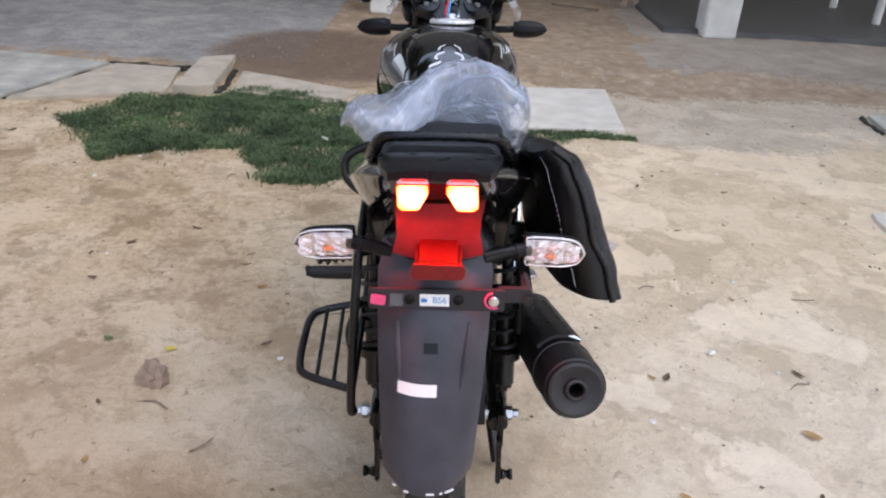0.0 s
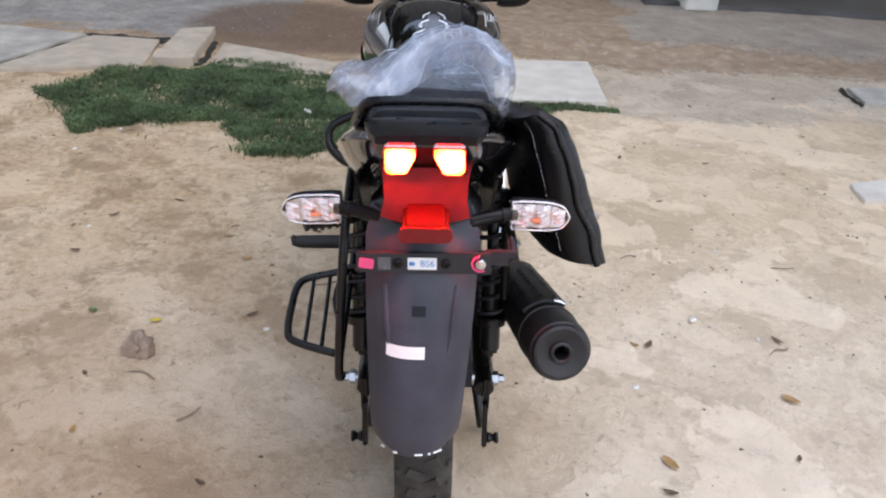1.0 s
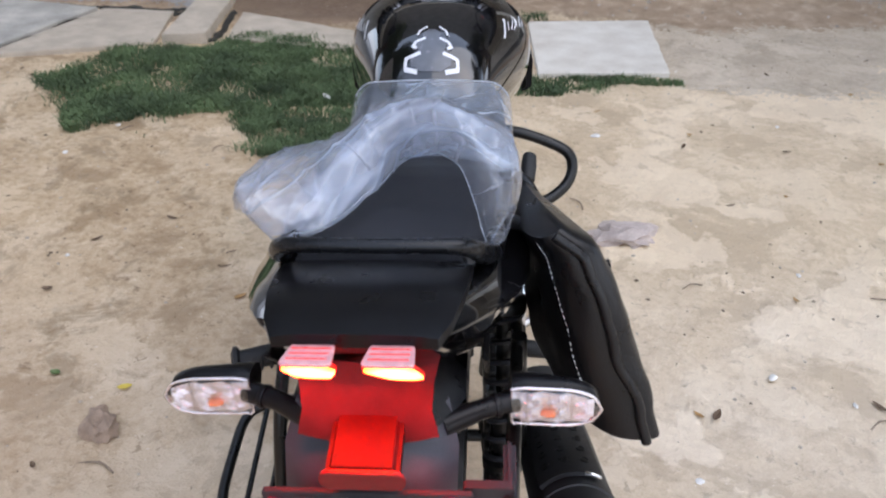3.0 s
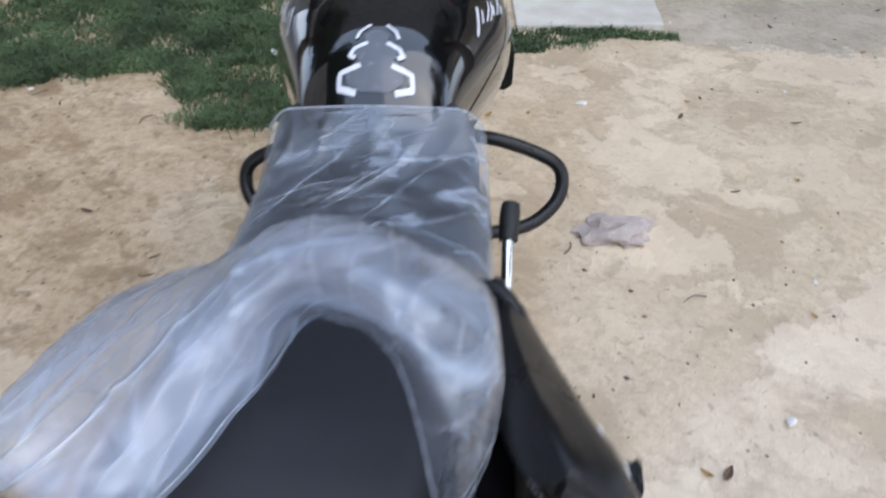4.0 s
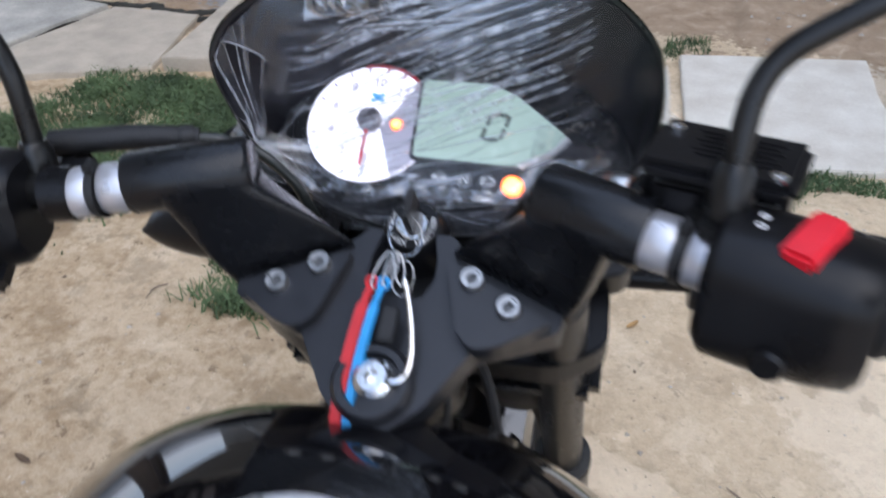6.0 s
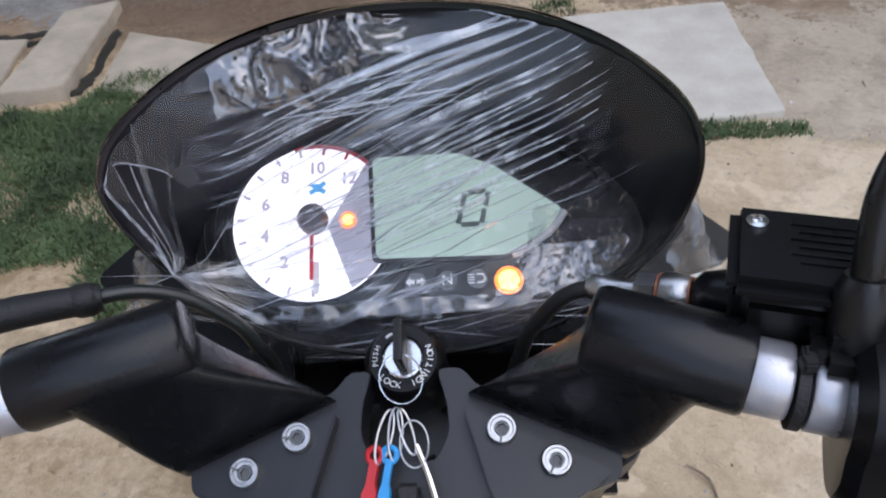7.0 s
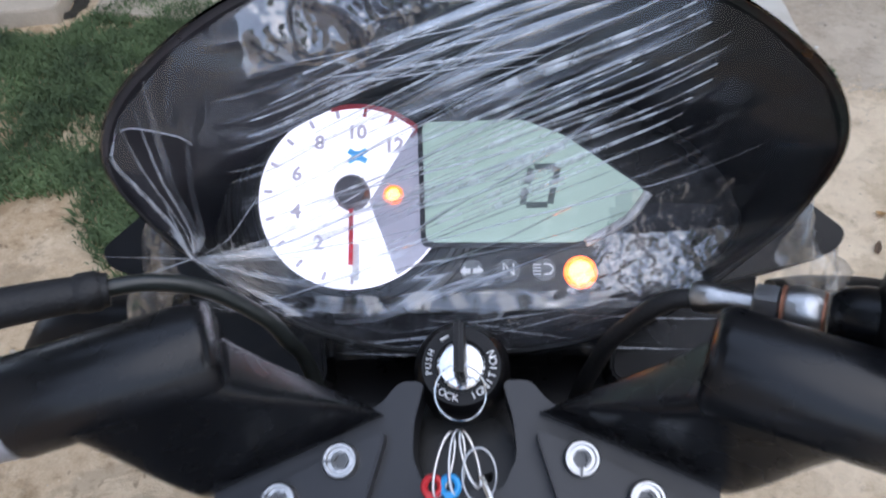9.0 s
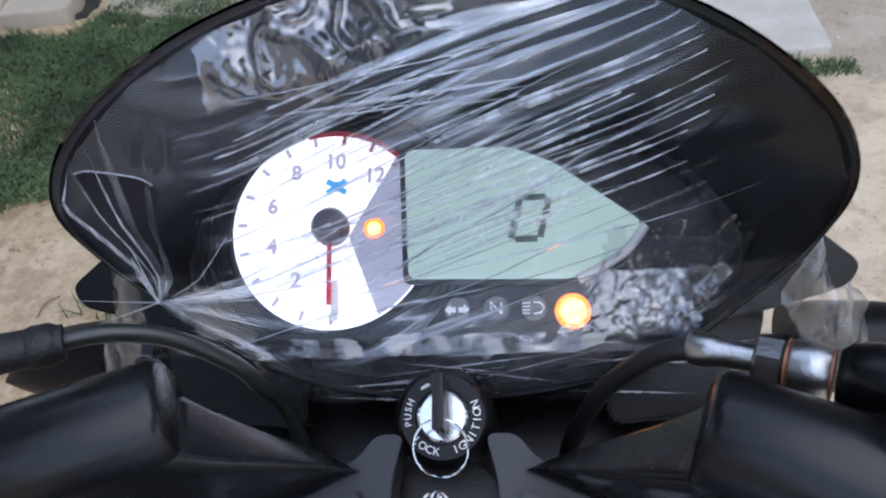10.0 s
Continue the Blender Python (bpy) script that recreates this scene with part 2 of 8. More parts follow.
TAILRIM = material("red_lamp_housing", (0.45, 0.012, 0.012), 0.15, 0, 0.1, 60, 600, 0, emit=(1.0, 0.03, 0.02), power=0.35)
TOPLENS = material("pale_lens_top", (0.66, 0.44, 0.47), 0.15, 0, 0.2, 160, 900, 0.3, emit=(1.0, 0.12, 0.10), power=0.06)
# the lamps' red glow is put into the base colour of panel and mount
REDPANEL = material("tail_panel_red_glow", (0.060, 0.009, 0.012), 0.5, 0, 0.35, 30, 900, 0.3, spec=0.15)
MOUNTRED = material("mount_red_glow", (0.030, 0.0015, 0.003), 0.5, 0, 0.35, 30, 900, 0.3, spec=0.15)
ORANGE = material("amber_bulb", (0.85, 0.28, 0.12), 0.25, 0, 0.1, 90, 600, 0.1)
WARN = material("lit_warning_lamp", (0.9, 0.3, 0.03), 0.3, 0, 0.1, 90, 600, 0, emit=(1.0, 0.50, 0.10), power=2.8)
WARNRIM = material("lit_warning_lamp_rim", (0.8, 0.2, 0.03), 0.3, 0, 0.1, 90, 600, 0, emit=(1.0, 0.13, 0.006), power=1.7)
LAMPGREY = material("unlit_warning_lamp", (0.12, 0.125, 0.13), 0.3, 0, 0.15, 200, 900, 0.1)
DIAL = material("lit_dial_face", (0.82, 0.84, 0.88), 0.5, 0, 0.03, 30, 600, 0, emit=(0.88, 0.85, 1.0), power=0.48)
DIALGREY = material("grey_dial_print", (0.40, 0.38, 0.44), 0.5, 0, 0.05, 90, 600, 0, emit=(0.55, 0.58, 0.75), power=0.12)
LCD = material("lit_lcd", (0.34, 0.42, 0.38), 0.25, 0, 0.05, 30, 600, 0, emit=(0.42, 0.60, 0.50), power=0.20)
LCDINK = material("lcd_segment", (0.10, 0.13, 0.12), 0.4, 0, 0.1, 90, 600, 0)
DIALINK = material("pale_dial_print", (0.24, 0.22, 0.28), 0.5, 0, 0.1, 90, 600, 0, emit=(0.5, 0.48, 0.6), power=0.30)
INK = material("dark_print", (0.10, 0.08, 0.10), 0.5, 0, 0.1, 90, 600, 0)
REDINK = material("red_print", (0.45, 0.04, 0.06), 0.5, 0, 0.1, 90, 600, 0)
HUB = material("needle_hub", (0.10, 0.09, 0.10), 0.4, 0, 0.1, 90, 600, 0)
REFBOWL = material("reflector_bowl", (0.93, 0.88, 0.89), 0.16, 0.85, 0.08, 200, 900, 0.8)


def glass_material(name, tint, rough=0.02, sheen=0.06):
    m = bpy.data.materials.new(name)
    m.use_nodes = True
    nt = m.node_tree
    nt.nodes.remove(nt.nodes["Principled BSDF"])
    clear, gloss, fr, mix, up = (nt.nodes.new(k) for k in ("ShaderNodeBsdfTransparent", "ShaderNodeBsdfGlossy", "ShaderNodeLayerWeight", "ShaderNodeMixShader", "ShaderNodeMath"))
    clear.inputs["Color"].default_value = (*tint, 1)
    gloss.inputs["Roughness"].default_value = rough
    up.operation = "MULTIPLY_ADD"
    up.inputs[1].default_value, up.inputs[2].default_value = 0.25, sheen
    nt.links.new(fr.outputs["Facing"], up.inputs[0])
    nt.links.new(up.outputs[0], mix.inputs[0])
    nt.links.new(clear.outputs[0], mix.inputs[1])
    nt.links.new(gloss.outputs[0], mix.inputs[2])
    nt.links.new(mix.outputs[0], nt.nodes["Material Output"].inputs["Surface"])
    return m


LENS = glass_material("clear_lens", (0.96, 0.95, 0.95), 0.05, 0.12)
SEATFILM = film_material("milky_polythene", 0.15, 0.22, (0.72, 0.83, 1.0), 9, 0.6, 0.06,
                         streaks=((40, 1.8, 9, 0.030, 0.45), (62, 2.2, 14, 0.026, 0.38), (14, 2.4, 17, 0.022, 0.32), (-30, 4, 26, 0.018, 0.22)), facets=0.4, facet_scale=16, facet_edge=0.12, patch=4)
SEATFOLD = film_material("doubled_polythene", 0.26, 0.25, (0.90, 0.91, 1.0), 9, 0.4, 0.05, streaks=((70, 3, 16, 0.03, 0.4), (100, 3, 22, 0.03, 0.3), (35, 3, 18, 0.025, 0.3)), facets=0.3, facet_scale=14, facet_edge=0.15, patch=5)
HEM = film_material("doubled_polythene_edge", 0.42, 0.22, (0.84, 0.91, 1.0), 40, 0.3, 0.10)
GATHER = film_material("gathered_cling_film", 0.12, 0.12, (0.82, 0.89, 1.0), 90, 0.3, 0.10)
PLEAT = film_material("folded_cling_film", 0.30, 0.15, (0.86, 0.92, 1.0), 90, 0.3, 0.14, through=0.2)
SKYPLEAT = film_material("sky_bright_pleat_film", 0.18, 0.10, (0.86, 0.92, 1.0), 40, 0.05, 0.20, through=0.2)
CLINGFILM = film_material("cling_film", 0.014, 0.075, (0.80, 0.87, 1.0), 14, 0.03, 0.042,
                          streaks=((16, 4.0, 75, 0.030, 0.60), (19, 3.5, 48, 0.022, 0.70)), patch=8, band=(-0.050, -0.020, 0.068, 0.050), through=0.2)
BUNCH = film_material("bunched_cling_film", 0.012, 0.05, (0.88, 0.93, 1.0), 60, 0.25, 0.22)
SHINY = film_material("drawn_cling_film", 0.015, 0.06, (0.88, 0.93, 1.0), 50, 0.6, 0.12, facets=0.2, facet_scale=60)
CRINKLE = film_material("crinkled_cling_film", 0.022, 0.07, (0.88, 0.93, 1.0), 110, 0.9, 0.18, facets=0.17, facet_scale=210)
BAGFILM = film_material("loose_clear_bag", 0.17, 0.12, (0.95, 0.95, 0.95), 30, 0.8, 0.10, facets=0.8, facet_scale=45, facet_edge=0.15)


# ---- mesh helpers ----
def mesh_of(name, bm, mat, smooth=38):
    me = bpy.data.meshes.new(name)
    bmesh.ops.recalc_face_normals(bm, faces=bm.faces)
    bm.to_mesh(me)
    bm.free()
    me.materials.append(mat)
    if smooth:
        me.shade_smooth()
        me.set_sharp_from_angle(angle=radians(smooth))
    return me


def part(name, bm, mat, parent, label="", smooth=38):
    ob = new(name, mesh_of(name, bm, mat, smooth))
    ob.parent = parent
    return tagged(ob, label)


def whole(name, bm, mat, label, category, at=None, kind="", group="", smooth=38):
    """A thing that is one mesh."""
    ob = new(name, mesh_of(name, bm, mat, smooth))
    if at is not None:
        ob.matrix_world = at
    return tagged(ob, label, category, group, kind)


def with_sheet(ob, coords):
    """Writes the flat coordinates of a sheet's own surface on its points."""
    at = ob.data.attributes.new("sheet", "FLOAT_VECTOR", "POINT")
    at.data.foreach_set("vector", np.array(coords, dtype=np.float32).ravel())
    return ob


def thing(name, label, category, at=None, kind="", group=""):
    ob = new(name)
    ob.empty_display_size = 0.05
    if at is not None:
        ob.matrix_world = at
    return tagged(ob, label, category, group, kind)


def join(*bms):
    a = bms[0]
    for b in bms[1:]:
        me = bpy.data.meshes.new("tmp")
        b.to_mesh(me)
        b.free()
        a.from_mesh(me)
        bpy.data.meshes.remove(me)
    return a


def moved(bm, m):
    bmesh.ops.transform(bm, matrix=m, verts=bm.verts)
    return bm


def loft(rings, closed=True, caps=True):
    """Quads between rings of as many points each."""
    bm = bmesh.new()
    vs = [[bm.verts.new(p) for p in r] for r in rings]
    n = len(rings[0])
    for a, b in zip(vs, vs[1:]):
        for i in range(n if closed else n - 1):
            j = (i + 1) % n
            bm.faces.new((a[i], a[j], b[j], b[i]))
    if caps and closed:
        bm.faces.new(vs[0][::-1])
        bm.faces.new(vs[-1])
    return bm


def curve_points(pts, per=8):
    """A smooth line through the points."""
    P = [Vector(p) for p in pts]
    if len(P) < 3 or per < 2:
        return P
    out = []
    for i in range(len(P) - 1):
        a, b, c, d = P[max(i - 1, 0)], P[i], P[i + 1], P[min(i + 2, len(P) - 1)]
        for k in range(per):
            t = k / per
            out.append(0.5 * ((2 * b) + (c - a) * t + (2 * a - 5 * b + 4 * c - d) * t * t + (3 * b - a - 3 * c + d) * t ** 3))
    out.append(P[-1])
    return out


def tube(pts, radius, sides=12, per=8, caps=True, ring=False):
    """A round bar along a smooth line; radius may be one for each point given."""
    P = curve_points(list(pts) + ([pts[0]] if ring else []), per)
    n = len(P)
    if isinstance(radius, (int, float)):
        R = [radius] * n
    else:
        R = [float(np.interp(i / (n - 1), np.linspace(0, 1, len(radius)), radius)) for i in range(n)]
    rings, side = [], None
    for i, p in enumerate(P):
        d = (P[min(i + 1, n - 1)] - P[max(i - 1, 0)]).normalized()
        if side is None:
            side = d.orthogonal().normalized()
        side = (side - d * side.dot(d)).normalized()
        up = d.cross(side)
        rings.append([p + R[i] * (math.cos(a) * side + math.sin(a) * up) for a in np.linspace(0, 2 * math.pi, sides, endpoint=False)])
    return loft(rings, True, caps)


def lathe(profile, m=None, sides=40):
    """Turns (radius, height) pairs round the z axis of m."""
    rings = [[Vector((r * math.cos(a), r * math.sin(a), h)) for a in np.linspace(0, 2 * math.pi, sides, endpoint=False)] for r, h in profile]
    bm = loft(rings, True, True)
    return moved(bm, m) if m else bm


def along(a, b):
    """A pose at a with its z axis towards b."""
    return Matrix.Translation(a) @ (Vector(b) - Vector(a)).to_track_quat("Z", "Y").to_matrix().to_4x4()


def plate(outline, thick, m=None, bevel=0.0, segments=2):
    """A plate of the outline (x, y), from z = 0 down by thick, with rounded edges."""
    bm = bmesh.new()
    top = [bm.verts.new((x, y, 0)) for x, y in outline]
    bm.faces.new(top)
    r = bmesh.ops.extrude_face_region(bm, geom=list(bm.faces))
    bmesh.ops.translate(bm, vec=(0, 0, -thick), verts=[v for v in r["geom"] if isinstance(v, bmesh.types.BMVert)])
    if bevel:
        bmesh.ops.bevel(bm, geom=list(bm.edges), offset=bevel, segments=segments, affect="EDGES", clamp_overlap=True)
    return moved(bm, m) if m else bm


def block(size, m=None, bevel=0.004, segments=2):
    bm = bmesh.new()
    bmesh.ops.create_cube(bm, size=1)
    bmesh.ops.scale(bm, vec=size, verts=bm.verts)
    if bevel:
        bmesh.ops.bevel(bm, geom=list(bm.edges), offset=bevel, segments=segments, affect="EDGES", clamp_overlap=True)
    return moved(bm, m) if m else bm


def rounded(points, r, n=4):
    """An outline with its corners rounded."""
    out = []
    k = len(points)
    for i in range(k):
        p, a, b = Vector(points[i]), Vector(points[i - 1]), Vector(points[(i + 1) % k])
        s = min(r, 0.45 * (a - p).length, 0.45 * (b - p).length)
        u, v = p + (a - p).normalized() * s, p + (b - p).normalized() * s
        for j in range(n + 1):
            t = j / n
            out.append(tuple((1 - t) ** 2 * u + 2 * t * (1 - t) * p + t * t * v))
    return out


def letters(text, size, m, depth=0.0, align="CENTER", weight=0.0):
    """Writing in the built-in font as a mesh, at the pose m."""
    cu = bpy.data.curves.new("txt", "FONT")
    cu.body, cu.size, cu.align_x, cu.align_y, cu.extrude, cu.resolution_u = text, size, align, "CENTER", depth, 3
    cu.offset = weight
    ob = new("txt", cu)
    me = bpy.data.meshes.new_from_object(ob)
    bpy.data.objects.remove(ob)
    bpy.data.curves.remove(cu)
    bm = bmesh.new()
    bm.from_mesh(me)
    bpy.data.meshes.remove(me)
    return moved(bm, m)


def stroke(pts, width, m, lift=0.0):
    """A flat band of even width along (x, y) points."""
    P = [Vector(p) for p in pts]
    bm = bmesh.new()
    rows = []
    for i, p in enumerate(P):
        d = (P[min(i + 1, len(P) - 1)] - P[max(i - 1, 0)]).normalized()
        n = Vector((-d.y, d.x)) * width / 2
        rows.append((bm.verts.new((*(p + n), lift)), bm.verts.new((*(p - n), lift))))
    for a, b in zip(rows, rows[1:]):
        bm.faces.new((a[0], a[1], b[1], b[0]))
    return moved(bm, m)


# ---- ground ----
def ground_material():
    m = bpy.data.materials.new("packed_earth")
    m.use_nodes = True
    nt = m.node_tree
    b = nt.nodes["Principled BSDF"]
    L = nt.links.new
    co = nt.nodes.new("ShaderNodeTexCoord")

    def noise_node(scale, detail=6, rough=0.55, warp=0.0):
        n = nt.nodes.new("ShaderNodeTexNoise")
        n.inputs["Scale"].default_value, n.inputs["Detail"].default_value, n.inputs["Roughness"].default_value = scale, detail, rough
        n.inputs["Distortion"].default_value = warp
        L(co.outputs["Object"], n.inputs["Vector"])
        return n.outputs["Fac"]

    def ramp(fac, stops):
        r = nt.nodes.new("ShaderNodeValToRGB")
        while len(r.color_ramp.elements) < len(stops):
            r.color_ramp.elements.new(0.5)
        for e, (p, c) in zip(r.color_ramp.elements, stops):
            e.position, e.color = p, (*c, 1)
        L(fac, r.inputs["Fac"])
        return r.outputs["Color"]

    def mix(fac, a, c, kind="MIX"):
        n = nt.nodes.new("ShaderNodeMix")
        n.data_type, n.blend_type = "RGBA", kind
        if isinstance(fac, float):
            n.inputs[0].default_value = fac
        else:
            L(fac, n.inputs[0])
        for k, v in ((6, a), (7, c)):
            if isinstance(v, tuple):
                n.inputs[k].default_value = (*v, 1)
            else:
                L(v, n.inputs[k])
        return n.outputs[2]

    def math_node(op, a, c=0.0, clamp=False):
        n = nt.nodes.new("ShaderNodeMath")
        n.operation, n.use_clamp = op, clamp
        for k, v in ((0, a), (1, c)):
            if isinstance(v, (int, float)):
                n.inputs[k].default_value = v
            else:
                L(v, n.inputs[k])
        return n.outputs[0]

    sep = nt.nodes.new("ShaderNodeSeparateXYZ")
    L(co.outputs["Object"], sep.inputs[0])
    X, Y = sep.outputs["X"], sep.outputs["Y"]
    big, mid, fine, grit = noise_node(1.1, 5, 0.6, 0.6), noise_node(6, 8, 0.62, 0.4), noise_node(38, 8, 0.65), noise_node(210, 3, 0.6)
    earth = ramp(mid, [(0.30, (0.30, 0.225, 0.155)), (0.46, (0.42, 0.335, 0.245)), (0.60, (0.475, 0.395, 0.305)), (0.75, (0.53, 0.46, 0.37))])
    earth = mix(0.45, earth, ramp(big, [(0.35, (0.30, 0.235, 0.17)), (0.52, (0.43, 0.355, 0.27)), (0.68, (0.52, 0.455, 0.37))]))
    blotch = noise_node(3.2, 8, 0.66, 0.4)
    earth = mix(0.55, earth, ramp(blotch, [(0.34, (0.24, 0.175, 0.115)), (0.46, (0.42, 0.335, 0.245)), (0.54, (0.50, 0.42, 0.325)), (0.59, (0.70, 0.62, 0.52))]))
    earth = mix(0.46, earth, ramp(fine, [(0.32, (0.16, 0.115, 0.08)), (0.48, (0.43, 0.35, 0.265)), (0.7, (0.62, 0.55, 0.46))]))
    earth = mix(0.16, earth, ramp(grit, [(0.3, (0.10, 0.07, 0.05)), (0.5, (0.42, 0.35, 0.27)), (0.72, (0.72, 0.66, 0.58))]))
    # pale worn crusts with broken edges, dark crumbs, paler sand on one side with its stronger light in the colour
    def step(fac, lo, hi):
        n = nt.nodes.new("ShaderNodeMapRange")
        n.interpolation_type = "SMOOTHSTEP"
        n.inputs["From Min"].default_value, n.inputs["From Max"].default_value = lo, hi
        L(fac, n.inputs["Value"])
        return n.outputs["Result"]

    crust = noise_node(2.7, 10, 0.66, 0.25)
    earth = mix(math_node("MULTIPLY", step(crust, 0.545, 0.575), 0.5), earth, (0.62, 0.54, 0.44))
    earth = mix(math_node("MULTIPLY", step(crust, 0.47, 0.41), 0.65), earth, (0.25, 0.19, 0.135))
    crumb = noise_node(27, 6, 0.7, 0.5)
    earth = mix(math_node("MULTIPLY", step(crumb, 0.60, 0.65), 0.65), earth, (0.13, 0.095, 0.07))
    scuff = noise_node(4.6, 10, 0.74, 0.7)
    earth = mix(math_node("MULTIPLY", step(scuff, 0.53, 0.60), math_node("MULTIPLY", step(X, 0.5, -0.5), 0.5)), earth, (0.20, 0.165, 0.125))
    chip = noise_node(60, 4, 0.6)
    earth = mix(math_node("MULTIPLY", step(chip, 0.68, 0.72), 0.6), earth, (0.72, 0.68, 0.60))
    cake = noise_node(1.9, 9, 0.60, 0.15)
    share = math_node("ADD", math_node("MULTIPLY", step(X, -0.6, 0.5), 0.34), 0.14)
    earth = mix(math_node("MULTIPLY", step(cake, 0.530, 0.556), share), earth, (0.76, 0.67, 0.56))
    rut = noise_node(7.5, 6, 0.62, 0.3)
    earth = mix(math_node("MULTIPLY", step(rut, 0.40, 0.34), 0.45), earth, (0.22, 0.165, 0.115))
    bright_side = step(math_node("ADD", X, math_node("MULTIPLY", math_node("SUBTRACT", big, 0.5), 1.6)), -0.9, 0.9)
    # near ground on the left is darkened in colour for its weaker light
    dimmed = math_node("ADD", math_node("MULTIPLY", step(math_node("ADD", Y, math_node("MULTIPLY", big, 0.8)), 1.5, 0.3), 0.48), 0.06)
    earth = mix(bright_side, mix(dimmed, earth, (0.28, 0.205, 0.14)), mix(0.36, earth, (0.74, 0.65, 0.53)))
    # browner sand round the front wheel and beyond
    sandy = step(math_node("ADD", Y, math_node("MULTIPLY", big, 1.2)), 0.9, 1.9)
    earth = mix(math_node("MULTIPLY", sandy, 0.6), earth, mix(1.0, earth, (0.92, 0.87, 0.78), "MULTIPLY"))
    # old cement skin further off, broken at its edges
    edge = math_node("MULTIPLY_ADD", big, 1.6)
    nt.nodes[-1].inputs[2].default_value = -0.8
    edge2 = math_node("MULTIPLY_ADD", fine, 0.9)
    nt.nodes[-1].inputs[2].default_value = -0.45
    far = math_node("ADD", math_node("ADD", Y, edge), edge2)
    right = math_node("ADD", X, edge)
    cement = ramp(mid, [(0.28, (0.10, 0.10, 0.10)), (0.5, (0.19, 0.185, 0.175)), (0.7, (0.30, 0.29, 0.27))])
    cement = mix(0.4, cement, ramp(noise_node(2.6, 6, 0.6, 1.0), [(0.36, (0.10, 0.105, 0.11)), (0.52, (0.24, 0.235, 0.23)), (0.66, (0.42, 0.40, 0.37))]))
    cement = mix(0.25, cement, ramp(fine, [(0.3, (0.12, 0.11, 0.10)), (0.7, (0.55, 0.52, 0.48))]))
    # left: beyond 3.7 m; right of 1.0: beyond 2.65 in patches
    m_left = math_node("MULTIPLY", math_node("GREATER_THAN", far, 3.75), math_node("LESS_THAN", X, -1.0))
    m_far = math_node("MULTIPLY", math_node("GREATER_THAN", far, 4.35), math_node("GREATER_THAN", right, 1.5))
    m_mid = math_node("MULTIPLY", math_node("MULTIPLY", math_node("GREATER_THAN", far, 2.72), math_node("GREATER_THAN", X, 0.9)), math_node("LESS_THAN", far, 3.55))
    mask = math_node("MAXIMUM", m_left, math_node("MAXIMUM", math_node("MULTIPLY", m_far, 0.7), math_node("MULTIPLY", m_mid, 0.40)))
    col = mix(mask, earth, cement)
    # brown bare soil bank on the far side
    soil = ramp(noise_node(9, 8, 0.65, 0.5), [(0.3, (0.15, 0.105, 0.075)), (0.55, (0.27, 0.205, 0.155)), (0.72, (0.42, 0.345, 0.275))])
    m_soil = math_node("MULTIPLY", math_node("MULTIPLY", math_node("GREATER_THAN", far, 3.55), math_node("LESS_THAN", far, 9.0)), math_node("SUBTRACT", 1.0, mask))
    col = mix(math_node("MULTIPLY", m_soil, 0.8), col, soil)
    # a round damp stain
    dx, dy = math_node("ADD", X, 0.85), math_node("ADD", Y, -4.15)
    dist = math_node("SQRT", math_node("ADD", math_node("MULTIPLY", math_node("MULTIPLY", dx, dx), 1.1), math_node("MULTIPLY", math_node("MULTIPLY", dy, dy), 1.1)))
    dist = math_node("ADD", dist, math_node("MULTIPLY", edge, 0.25))
    wet = nt.nodes.new("ShaderNodeMapRange")
    wet.inputs["From Min"].default_value, wet.inputs["From Max"].default_value = 0.95, 0.70
    L(dist, wet.inputs["Value"])
    stain = ramp(fine, [(0.3, (0.085, 0.06, 0.045)), (0.7, (0.16, 0.12, 0.092))])
    col = mix(math_node("MULTIPLY", wet.outputs["Result"], 0.85), col, stain)
    lift = nt.nodes.new("ShaderNodeHueSaturation")
    lift.inputs["Value"].default_value, lift.inputs["Saturation"].default_value = 1.24, 1.20
    L(col, lift.inputs["Color"])
    L(lift.outputs["Color"], b.inputs["Base Color"])
    b.inputs["Roughness"].default_value = 0.9
    b.inputs["Specular IOR Level"].default_value = 0.25
    hgt = math_node("ADD", math_node("ADD", math_node("MULTIPLY", fine, 1.0), math_node("MULTIPLY", grit, 0.35)), math_node("ADD", math_node("MULTIPLY", crumb, 0.8), math_node("ADD", math_node("MULTIPLY", step(crust, 0.52, 0.60), 0.18), math_node("ADD", math_node("MULTIPLY", step(cake, 0.53, 0.55), 0.25), math_node("MULTIPLY", rut, 1.2)))))
    bp = nt.nodes.new("ShaderNodeBump")
    bp.inputs["Strength"].default_value, bp.inputs["Distance"].default_value = 0.6, 0.014
    L(hgt, bp.inputs["Height"])
    L(bp.outputs["Normal"], b.inputs["Normal"])
    return m


EARTH = ground_material()
OLDCEMENT = material("weathered_cement", (0.36, 0.345, 0.31), 0.88, 0, 0.3, 5, 90, 0.5, second=(0.44, 0.42, 0.37))
CEMENT = material("cast_cement", (0.61, 0.555, 0.47), 0.9, 0, 0.10, 7, 120, 0.4, second=(0.66, 0.63, 0.56))
SANDY = material("sandy_cement", (0.45, 0.39, 0.31), 0.9, 0, 0.2, 9, 150, 0.5)
LIME = material("limewash", (0.66, 0.64, 0.58), 0.9, 0, 0.16, 6, 90, 0.5)
# this floor's dark colour also carries the veranda's shade
DARKFLOOR = material("shade_dark_floor", (0.10, 0.098, 0.095), 0.45, 0, 0.35, 3, 60, 0.2)
DARKWALL = material("dark_plaster", (0.14, 0.135, 0.125), 0.9, 0, 0.3, 2, 60, 0.4)
WALL = material("plastered_wall", (0.40, 0.37, 0.33), 0.9, 0, 0.2, 2, 80, 0.4)
